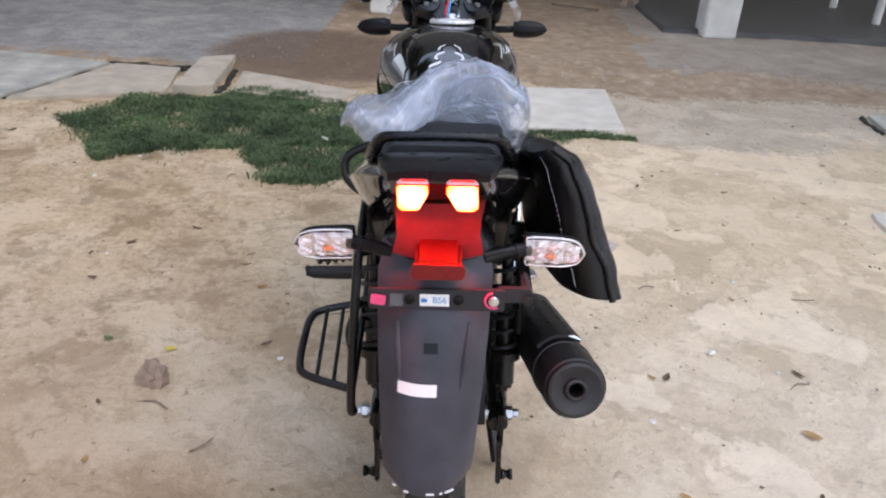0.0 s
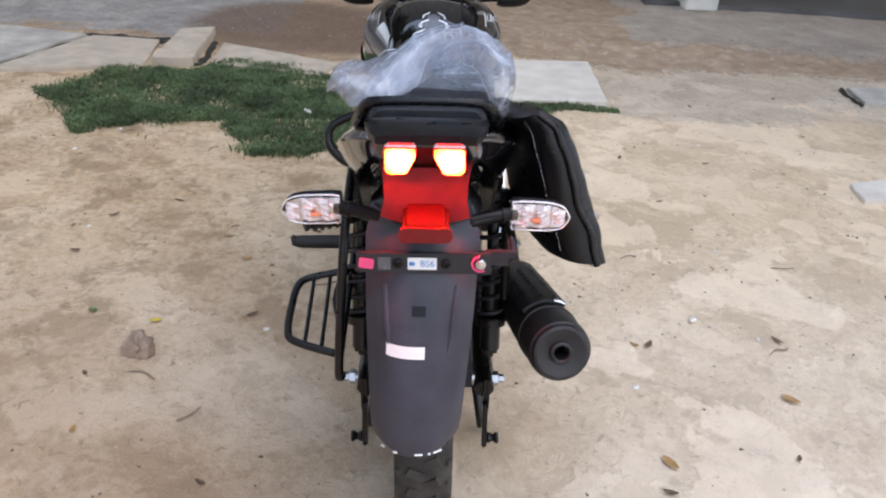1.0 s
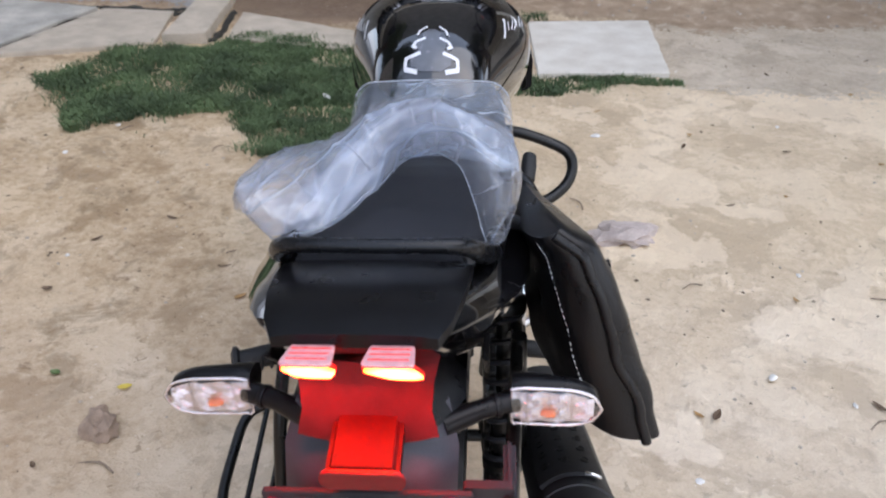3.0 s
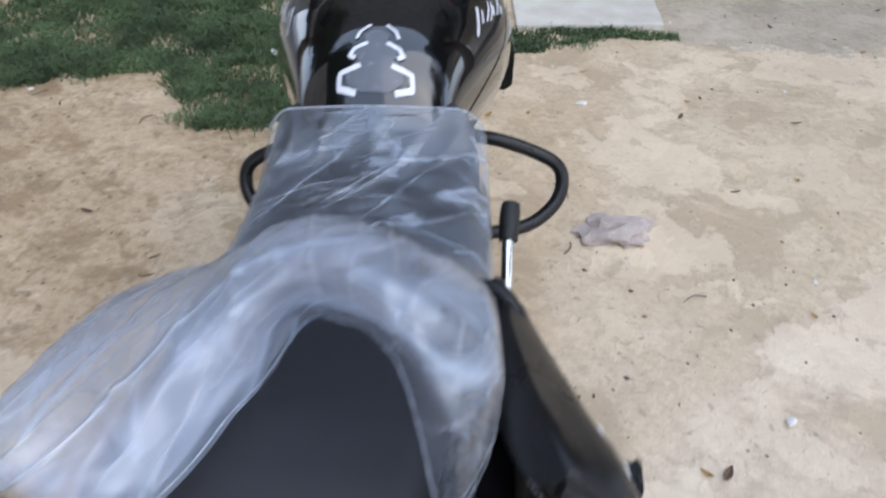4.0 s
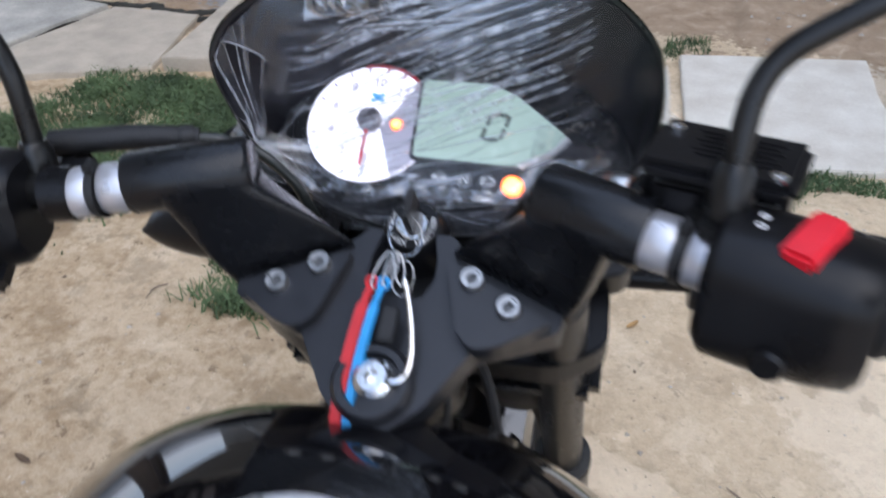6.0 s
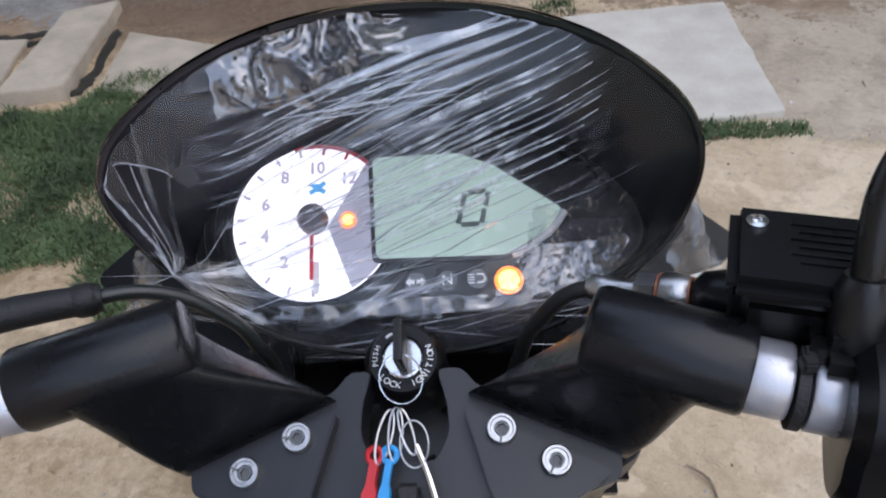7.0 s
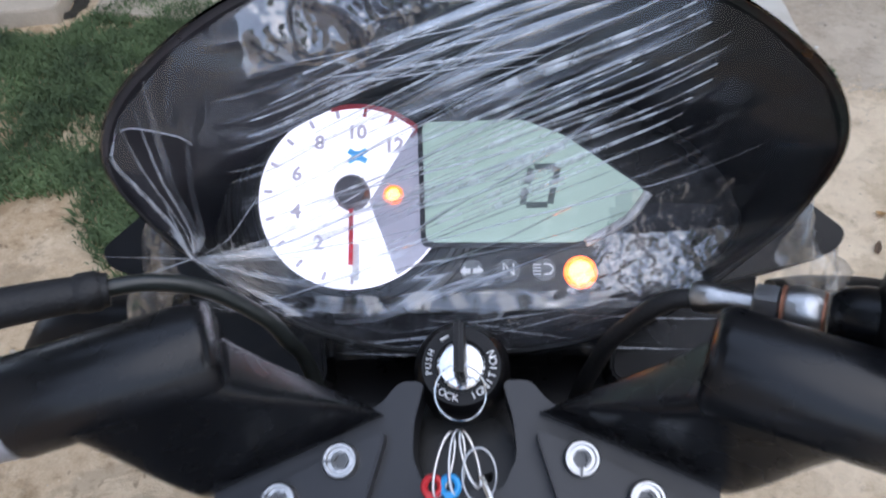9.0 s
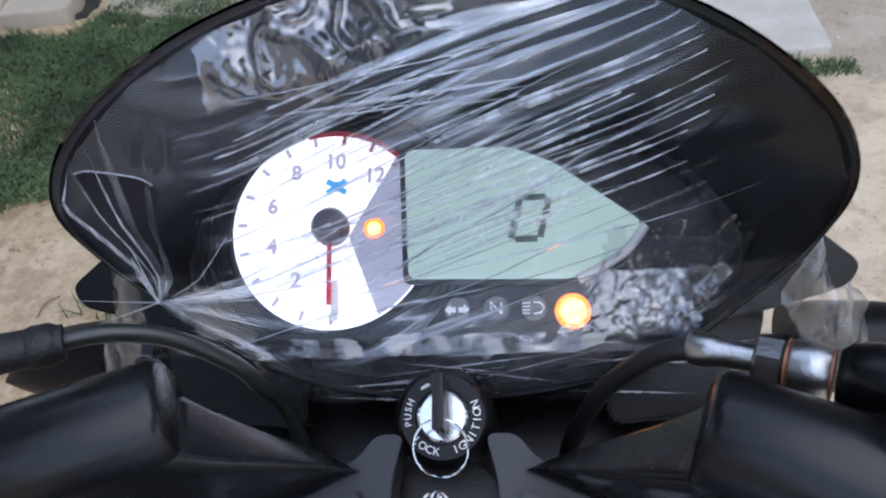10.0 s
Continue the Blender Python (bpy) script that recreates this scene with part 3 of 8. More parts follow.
GRASS = material("short_grass", (0.056, 0.096, 0.040), 0.8, 0, 0.4, 4, 45, 0.0, second=(0.098, 0.146, 0.062))
STONE = material("brown_stone", (0.30, 0.22, 0.165), 0.85, 0, 0.3, 25, 200, 0.8)
PINKSTONE = material("pinkish_stone", (0.46, 0.385, 0.345), 0.9, 0, 0.25, 20, 160, 0.8)
PEBBLE = material("pebbles", (0.42, 0.37, 0.31), 0.9, 0, 0.4, 15, 200, 0.5)
LEAFY = material("yellow_leaf", (0.55, 0.42, 0.06), 0.6, 0, 0.2, 60, 300, 0.3)
LEAFO = material("tan_dry_leaf", (0.42, 0.25, 0.10), 0.7, 0, 0.25, 60, 300, 0.3)
LEAFB = material("brown_dry_leaf", (0.14, 0.09, 0.055), 0.75, 0, 0.3, 60, 300, 0.4)
LEAFG = material("green_leaf", (0.10, 0.15, 0.05), 0.6, 0, 0.2, 60, 300, 0.3)
PALE = material("pale_chip", (0.70, 0.68, 0.64), 0.7, 0, 0.1, 60, 300, 0.3)
TWIG = material("dry_twig", (0.24, 0.18, 0.13), 0.85, 0, 0.3, 60, 300, 0.4)


def ground_z(x, y):
    v = Vector((x, y, 0))
    near = math.exp(-((x / 9) ** 2 + ((y - 2) / 9) ** 2))
    z = 0.012 * noise.noise(v * 1.3) + 0.007 * noise.noise(v * 4.1 + Vector((3, 1, 0))) + 0.0060 * noise.noise(v * 13) + 0.0040 * noise.noise(v * 29)
    ridge = math.exp(-((y - 4.15 - 0.12 * (x - 1.5)) / 0.22) ** 2) * (1 if x > 0.6 else 0)
    z += 0.006 * noise.noise(v * 7.3 + Vector((9, 2, 0)))
    z += 0.035 * ridge * (0.6 + noise.noise(v * 7))
    return z * near - 0.004


def axis(lo, hi, step, reach):
    mid_a = np.arange(lo, hi + step / 2, step)
    out, d, p = [], step, hi
    while p < reach:
        d *= 1.25
        p += d
        out.append(p)
    neg, d, p = [], step, lo
    while p > -reach:
        d *= 1.25
        p -= d
        neg.append(p)
    return np.array(neg[::-1] + list(mid_a) + out)


gx, gy = axis(-3.4, 3.4, 0.03, 400), axis(-1.2, 5.2, 0.03, 400)
verts = [(x, y, ground_z(x, y)) for y in gy for x in gx]
nx = len(gx)
faces = [(j * nx + i, j * nx + i + 1, (j + 1) * nx + i + 1, (j + 1) * nx + i) for j in range(len(gy) - 1) for i in range(nx - 1)]
me = bpy.data.meshes.new("ground")
me.from_pydata(verts, [], faces)
me.materials.append(EARTH)
me.shade_smooth()
ground = tagged(new("ground", me), "bare sandy packed earth with worn cement patches and a damp stain", "ground", "", "structure")


def slab(outline, h, mat, label):
    out = []
    for i, p in enumerate(outline):
        a, b = Vector(p), Vector(outline[(i + 1) % len(outline)])
        n = max(2, int((b - a).length / 0.07))
        for k in range(n):
            q = a.lerp(b, k / n)
            out.append(tuple(q + Vector((0.010 * noise.noise(Vector((q.x * 9, q.y * 9, 2))), 0.010 * noise.noise(Vector((q.x * 9, q.y * 9, 7)))))))
    return whole("paving_slab", plate(out, 0.07, pose(0, 0, h), 0.004), mat, label, "slab", kind="structure")


slab([(0.36, 2.66), (0.99, 2.74), (1.02, 3.58), (0.34, 3.48)], 0.022, CEMENT, "pale smooth cast cement slab set in earth")
slab([(-3.6, 2.56), (-2.37, 2.64), (-2.11, 3.50), (-2.7, 3.60), (-3.6, 3.66)], 0.020, OLDCEMENT, "worn grey cement slab with a crack beside it")
slab([(-2.33, 2.64), (-1.58, 2.93), (-1.66, 3.47), (-2.07, 3.48)], 0.018, SANDY, "sandy cement slab with broken edges")
slab([(-1.545, 2.95), (-1.33, 3.00), (-1.39, 3.76), (-1.58, 3.66)], 0.050, SANDY, "narrow raised cement slab")
slab([(-1.24, 3.05), (-0.60, 2.93), (-0.52, 3.22), (-1.28, 3.52)], 0.012, SANDY, "low sandy cement slab half covered with earth")
slab([(1.88, 1.62), (2.6, 1.70), (2.6, 2.05), (1.90, 1.80)], 0.010, CEMENT, "pale cement slab corner")
slab([(2.58, 3.06), (3.4, 3.06), (3.5, 3.5), (2.62, 3.38)], 0.016, OLDCEMENT, "grey cement slab with a dark edge")


CRACKDARK = material("crack_shade", (0.030, 0.028, 0.022), 0.95, 0, 0.4, 20, 200, 0.8)


# dark ribbons painted where shaded cracks and a hole lie between the slabs
def moss(points, w0, seed):
    rows = []
    P = curve_points([(*p, 0) for p in points], 10)
    for i, p in enumerate(P):
        d = (P[min(i + 1, len(P) - 1)] - P[max(i - 1, 0)]).normalized()
        k = Vector((-d.y, d.x, 0))
        w = w0 * (0.55 + 0.9 * abs(noise.noise(Vector((i * 0.37, seed, 0))))) * (0.3 if i in (0, len(P) - 1) else 1)
        off = 0.02 * noise.noise(Vector((i * 0.23, seed, 5)))
        rows.append([Vector((q.x, q.y, ground_z(q.x, q.y) + h)) for q, h in ((p + k * (off + w), 0.002), (p + k * (off + w * 0.5), 0.013), (p + k * (off - w * 0.5), 0.013), (p + k * (off - w), 0.002))])
    return whole("moss", loft(rows, False), CRACKDARK, "dark ribbon standing in for the shaded crack between slabs", "moss", kind="stuff")


moss([(-3.5, 3.68), (-2.8, 3.62), (-2.1, 3.535)], 0.020, 1)
moss([(-2.12, 3.53), (-1.95, 3.56), (-1.78, 3.50), (-1.62, 3.55)], 0.042, 2)
moss([(-1.85, 3.47), (-1.70, 3.44), (-1.60, 3.46)], 0.025, 6)
moss([(-2.09, 3.49), (-2.22, 3.08), (-2.35, 2.66)], 0.009, 3)
moss([(-1.36, 3.02), (-1.31, 3.09), (-1.31, 3.22), (-1.34, 3.55)], 0.030, 4)
moss([(-3.5, 2.56), (-2.9, 2.57), (-2.35, 2.61)], 0.010, 8)
moss([(2.55, 3.02), (2.56, 3.22), (2.60, 3.42)], 0.022, 7)


def inside(p, poly):
    x, y = p
    c = False
    for (x0, y0), (x1, y1) in zip(poly, poly[1:] + poly[:1]):
        if (y0 > y) != (y1 > y) and x < (x1 - x0) * (y - y0) / (y1 - y0) + x0:
            c = not c
    return c


def turf(name, poly, count, h, label, seed, soft=0.03):
    r = np.random.RandomState(seed)
    P = np.array(poly)
    lo, hi = P.min(0) - 2 * soft, P.max(0) + 2 * soft
    V, F = [], []
    while len(F) < count:
        x, y = lo + r.rand(2) * (hi - lo)
        n = noise.noise(Vector((x * 5, y * 5, seed)))
        j = soft * r.randn(2) * (0.3 + abs(noise.noise(Vector((x * 3, y * 3, seed + 6)))) * 2.5)
        if not inside((x + 0.09 * n + j[0], y + 0.09 * noise.noise(Vector((x * 6, y * 6, seed + 3))) + j[1]), poly):
            continue
        if noise.noise(Vector((x * 4, y * 4, 11))) + 0.5 * noise.noise(Vector((x * 11, y * 11, 5))) < -0.15 and r.rand() < 0.7:
            continue
        a, L = r.rand() * 6.283, h * (0.5 + r.rand()) * (1 + 0.5 * n)
        w = 0.0015 + 0.0014 * r.rand()
        d = np.array((math.cos(a), math.sin(a)))
        lean = (0.3 + 0.9 * r.rand()) * L
        b = a + 1.57 + 2.2 * (r.rand() - 0.5)
        e = np.array((math.cos(b), math.sin(b))) * lean
        z = ground_z(x, y)
        k = len(V)
        V += [(x - w * d[0], y - w * d[1], z), (x + w * d[0], y + w * d[1], z), (x + e[0] * 0.45 + w * 0.8 * d[0], y + e[1] * 0.45 + w * 0.8 * d[1], z + L * 0.65), (x + e[0] * 0.45 - w * 0.8 * d[0], y + e[1] * 0.45 - w * 0.8 * d[1], z + L * 0.65), (x + e[0], y + e[1], z + L * 0.8)]
        F += [(k, k + 1, k + 2, k + 3), (k + 3, k + 2, k + 4)]
    me = bpy.data.meshes.new(name)
    me.from_pydata(V, [], F)
    me.materials.append(GRASS)
    return tagged(new(name, me), label, "grass", "", "stuff")


turf("grass", [(-1.93, 2.46), (-1.60, 2.00), (-1.47, 1.91), (-1.26, 2.06), (-0.94, 2.14), (-0.82, 1.83), (-0.62, 1.72), (-0.40, 1.86), (-0.30, 2.2), (-0.28, 2.75), (-0.57, 2.96), (-0.82, 3.10), (-1.09, 3.12), (-1.24, 2.98), (-1.53, 2.88), (-1.78, 2.72)], 110000, 0.028, "patch of short dark green grass on earth", 1)
turf("grass", [(0.25, 2.46), (0.45, 2.50), (0.75, 2.57), (1.02, 2.62), (1.06, 2.72), (0.7, 2.70), (0.36, 2.66), (0.25, 2.62)], 8000, 0.020, "thin line of grass along a slab", 2, 0.018)
turf("grass", [(0.30, 3.50), (0.42, 3.52), (0.44, 3.66), (0.30, 3.62)], 500, 0.03, "small weed tuft beside a slab", 3, 0.02)


# ---- stones, leaves, litter ----
def rock(r, seed, rough=0.12):
    bm = bmesh.new()
    bmesh.ops.create_icosphere(bm, subdivisions=3, radius=1)
    for v in bm.verts:
        k = 1 + 0.35 * noise.noise(v.co * 1.3 + Vector((seed, 0, 0))) + rough * noise.noise(v.co * 4 + Vector((0, seed, 0)))
        v.co = Vector((v.co.x * k * r[0], v.co.y * k * r[1], v.co.z * k * r[2]))
    return bm


whole("stone", rock((0.034, 0.042, 0.040), 2, 0.45), STONE, "rough brown stone half sunk in earth", "stone", pose(-0.735, 0.315, 0.018, 10, 20, 30), smooth=50)
whole("stone", rock((0.100, 0.066, 0.034), 5, 0.55), PINKSTONE, "flat pinkish stone bedded in earth", "stone", pose(0.575, 1.265, 0.004, 0, 4, 8), smooth=25)


def leaf(length, width, curl, seed):
    r = random.Random(seed)
    rows = []
    for t in np.linspace(0, 1, 7):
        w = width * math.sin(math.pi * min(0.97, 0.06 + t * 0.94)) ** 0.8
        z = curl * (2 * t - 1) ** 2
        rows.append([(length * (t - 0.5), w * k, z + abs(k) * w * 0.55 + 0.0015) for k in (-1, -0.5, 0, 0.5, 1)])
    return loft(rows, False)


def put_leaf(x, y, mat, label, length=0.045, width=0.010, turn=0.0, seed=0):
    return whole("leaf", leaf(length, width, 0.006, seed), mat, label, "leaf", pose(x, y, ground_z(x, y) + 0.001, 0, 0, turn), group="fallen leaves")


put_leaf(-0.735, 0.455, LEAFY, "small yellow fallen leaf", 0.035, 0.010, 20)
put_leaf(-0.93, 0.50, LEAFG, "small greenish fallen leaf", 0.03, 0.010, 160)
put_leaf(1.02, 0.25, LEAFO, "curled tan fallen leaf", 0.050, 0.012, -35)
put_leaf(0.62, -0.02, LEAFO, "curled tan fallen leaf", 0.05, 0.012, -55)
put_leaf(-0.575, 2.285, PALE, "pale dry leaf lying on grass", 0.07, 0.012, -55).location.z += 0.02
rl = random.Random(12)
for k in range(64):
    x, y = rl.uniform(-2.2, 2.4), rl.uniform(-0.5, 3.2)
    if abs(x) < 0.28 and -0.6 < y < 1.5:
        continue
    put_leaf(x, y, (LEAFB, LEAFB, LEAFO, LEAFB)[k % 4], "small brown dry leaf on earth", rl.uniform(0.018, 0.045), rl.uniform(0.004, 0.010), rl.uniform(0, 360), k)
for k in range(16):
    x, y = rl.uniform(-1.8, 2.0), rl.uniform(-0.3, 3.0)
    if abs(x) < 0.28:
        continue
    whole("paper_scrap", rock((rl.uniform(0.006, 0.014), rl.uniform(0.005, 0.010), 0.003), k), PALE, "small pale scrap on earth", "litter", pose(x, y, ground_z(x, y) + 0.003, 0, 0, rl.uniform(0, 360)), group="pale scraps")
whole("paper_scrap", rock((0.020, 0.012, 0.006), 31), PALE, "pale scrap on earth", "litter", pose(0.56, 2.02, 0.006, 0, 0, 20), group="pale scraps")
whole("paper_scrap", rock((0.014, 0.009, 0.005), 33), PALE, "pale scrap on earth", "litter", pose(0.853, 0.61, 0.006, 0, 0, 50), group="pale scraps")
for k in range(14):
    x, y, a, l = rl.uniform(-1.6, 2.0), rl.uniform(-0.3, 3.0), rl.uniform(0, 6.28), rl.uniform(0.03, 0.09)
    if abs(x) < 0.3:
        continue
    z = ground_z(x, y) + 0.004
    whole("twig", tube([(x, y, z), (x + 0.5 * l * math.cos(a), y + 0.5 * l * math.sin(a), z + 0.004), (x + l * math.cos(a + 0.3), y + l * math.sin(a + 0.3), z)], [0.002, 0.0024, 0.0012], 6, 3), TWIG, "thin dry twig on earth", "twig", group="twigs")
rp = np.random.RandomState(5)
V, F = [], []
oct_v = np.array([(1, 0, 0), (-1, 0, 0), (0, 1, 0), (0, -1, 0), (0, 0, 1), (0, 0, -1)], float)
oct_f = [(0, 2, 4), (2, 1, 4), (1, 3, 4), (3, 0, 4), (2, 0, 5), (1, 2, 5), (3, 1, 5), (0, 3, 5)]
for k in range(2600):
    x, y = rp.uniform(-3, 3.2), rp.uniform(-0.9, 4.6)
    if noise.noise(Vector((x * 1.7, y * 1.7, 4))) < -0.05 and rp.rand() < 0.7:
        continue
    s = 0.002 + 0.006 * rp.rand() ** 3 + (0.012 * rp.rand() if (y > 3.7 and x > 0.6) else 0)
    P = oct_v * (s * (0.6 + 0.8 * rp.rand(6, 1))) * (1, 0.8, 0.6)
    a = rp.rand() * 6.28
    P = P @ np.array([[math.cos(a), -math.sin(a), 0], [math.sin(a), math.cos(a), 0], [0, 0, 1]])
    n0 = len(V)
    V += [tuple(p + (x, y, ground_z(x, y) + s * 0.25)) for p in P]
    F += [tuple(n0 + i for i in f) for f in oct_f]
CLOD = material("dark_soil_crumbs", (0.16, 0.12, 0.085), 0.95, 0, 0.4, 15, 200, 0.5)
CV, CF = [], []
for k in range(2600):
    x, y = rp.uniform(-2.6, 3.0), rp.uniform(-0.9, 3.6)
    if noise.noise(Vector((x * 2.6, y * 2.6, 14))) + 0.6 * noise.noise(Vector((x * 9, y * 9, 3))) < 0.12 and rp.rand() < 0.93:
        continue
    s = 0.0022 + 0.007 * rp.rand() ** 3
    P = oct_v * (s * (0.6 + 0.8 * rp.rand(6, 1))) * (1, 0.7, 0.5)
    a = rp.rand() * 6.28
    P = P @ np.array([[math.cos(a), -math.sin(a), 0], [math.sin(a), math.cos(a), 0], [0, 0, 1]])
    n0 = len(CV)
    CV += [tuple(p + (x, y, ground_z(x, y) + s * 0.2)) for p in P]
    CF += [tuple(n0 + i for i in f) for f in oct_f]
me = bpy.data.meshes.new("soil_crumbs")
me.from_pydata(CV, [], CF)
me.materials.append(CLOD)
tagged(new("soil_crumbs", me), "scattered dark crumbs of soil and bark", "soil crumbs", "", "stuff")
for x, y, a, l in ((0.455, 1.42, 1.75, 0.085), (0.42, 1.16, 0.9, 0.06), (-0.66, 0.20, 2.6, 0.09), (-0.56, 0.05, 0.6, 0.07)):
    z = ground_z(x, y) + 0.004
    whole("twig", tube([(x, y, z), (x + 0.5 * l * math.cos(a), y + 0.5 * l * math.sin(a), z + 0.004), (x + l * math.cos(a + 0.3), y + l * math.sin(a + 0.3), z)], [0.0025, 0.003, 0.0015], 6, 3), TWIG, "thin dry twig on earth", "twig", group="twigs")
me = bpy.data.meshes.new("pebbles")
me.from_pydata(V, [], F)
me.materials.append(PEBBLE)
tagged(new("pebbles", me), "loose small pebbles and clods over the earth", "pebbles", "", "stuff")

# ---- veranda beyond the yard ----
for (x, y), w in (((2.36, 5.77), 0.29), ((-0.62, 5.88), 0.19)):
    whole("pillar", block((w, w, 2.8), pose(x, y, 1.40), 0.012, 3), LIME, "limewashed square veranda pillar", "pillar", kind="structure", group="veranda pillars")
for x, y in ((4.22, 7.66), (4.25, 6.72)):
    whole("post", lathe([(0.045, 0), (0.04, 0.03), (0.036, 1.2), (0.036, 2.78)], pose(x, y, 0), 20), LIME, "thin white painted post", "post", kind="structure")
whole("veranda_floor", block((9.0, 4.4, 0.08), pose(6.4, 7.98, 0.0), 0.01), DARKFLOOR, "smooth veranda floor with shade in its dark colour", "floor", kind="structure")
whole("roof", block((18.0, 5.0, 0.14), pose(2.0, 8.0, 2.87), 0.01), CEMENT, "flat cement veranda roof", "roof", kind="structure")
whole("wall_north", block((18.0, 0.2, 2.9), pose(2.0, 10.4, 1.45), 0.005), WALL, "plain plastered house wall", "wall", kind="structure")
whole("stick", tube([(1.02, 6.86, 0.012), (1.22, 6.80, 0.016), (1.47, 6.66, 0.012)], 0.010, 8, 3), TWIG, "bare dry stick lying on earth", "stick")
for k, (x, y) in enumerate(((1.72, 7.05), (1.84, 7.12))):
    whole("brick", block((0.10, 0.20, 0.07), pose(x, y, 0.035, 0, 0, 30 + 25 * k), 0.006), STONE, "old brown brick on earth", "brick", group="loose bricks")


# ---- unseen walls and trees round the yard, set to shape light and reflections ----
# added out of view and coloured dark so the tank mirrors it nearly black
whole("added_upper_wall", block((18.0, 0.25, 5.9), pose(2.0, 6.2, 5.9), 0.01), DARKWALL, "unseen dark wall added above the roof to be mirrored in the tank", "wall", kind="structure")
# added out of view to keep sky light off the left ground
whole("added_shade_wall", block((0.25, 9.0, 3.2), pose(-2.45, -3.4, 1.6), 0.01), WALL, "unseen plastered wall added to dim the left ground", "wall", kind="structure")
BARK = material("bark", (0.13, 0.10, 0.08), 0.9, 0, 0.3, 12, 90, 0.8)
FOLIAGE = material("tree_leaves", (0.05, 0.09, 0.03), 0.6, 0, 0.35, 2, 30, 0.0, second=(0.09, 0.12, 0.045))


def tree(x, y, h, spread, seed):
    r = random.Random(seed)
    t = thing("tree", "broad leafy tree with a dark trunk, out of view at the yard's edge", "tree", pose(x, y, 0), group="yard trees")
    tips, limbs = [], [tube([(0, 0, -0.1), (0.08, 0.05, h * 0.25), (0.0, 0.1, h * 0.5), (0.1, 0.0, h * 0.75)], [0.22, 0.17, 0.13, 0.05], 12, 4)]
    for k in range(11):
        a, z0 = r.uniform(0, 6.28), h * r.uniform(0.35, 0.62)
        L = spread * r.uniform(0.55, 1.0)
        e = Vector((math.cos(a) * L, math.sin(a) * L, z0 + h * r.uniform(0.12, 0.35)))
        limbs.append(tube([(0, 0.05, z0), (e.x * 0.5, e.y * 0.5, z0 + (e.z - z0) * 0.65), e], [0.07, 0.045, 0.015], 8, 4))
        tips += [e, e * 0.72 + Vector((0, 0, h * 0.12)), Vector((e.x * 0.5, e.y * 0.5, e.z + h * 0.1))]
    part("trunk", join(*limbs), BARK, t)
    V, F = [], []
    for c in tips:
        R = spread * r.uniform(0.28, 0.42)
        for _ in range(330):
            d = Vector((r.gauss(0, 1), r.gauss(0, 1), r.gauss(0, 0.7)))
            p = c + d.normalized() * R * r.random() ** 0.45
            u = Vector((r.gauss(0, 1), r.gauss(0, 1), r.gauss(0, 0.5))).normalized() * r.uniform(0.07, 0.13)
            w = u.orthogonal().normalized() * u.length * 0.45
            n = len(V)
            V += [p - u, p + w, p + u, p - w]
            F.append((n, n + 1, n + 2, n + 3))
    me = bpy.data.meshes.new("crown")
    me.from_pydata([tuple(v) for v in V], [], F)
    me.materials.append(FOLIAGE)
    ob = new("crown", me)
    ob.parent = t
    return t


tree(-5.0, -2.5, 6.5, 2.4, 1)
tree(-5.5, 2.2, 7.0, 2.2, 2)
tree(5.5, -4.5, 6.5, 2.5, 3)
tree(6.5, 1.5, 7.5, 2.6, 4)
tree(4.5, 4.2, 6.5, 1.6, 5)
tree(-6.5, 6.5, 8.0, 2.6, 6)
# two unseen trees added to darken what the left surfaces mirror
tree(-4.4, 0.4, 8.5, 2.6, 8)
tree(-4.6, 4.4, 7.0, 2.0, 9)
tree(8.5, -1.5, 8.0, 2.8, 7)

# ---- the motorcycle ----
LEANING = pose(0, 0, 0.85) @ pose(0, 0, 0, 0, -2.6, 0) @ pose(0, 0, -0.85)
bike = thing("motorcycle", "black commuter motorcycle with lit tail lamps standing on bare earth", "motorcycle", LEANING)

AXLE_R, AXLE_F = Vector((0, -0.13, 0.305)), Vector((0.008, 1.15, 0.300))


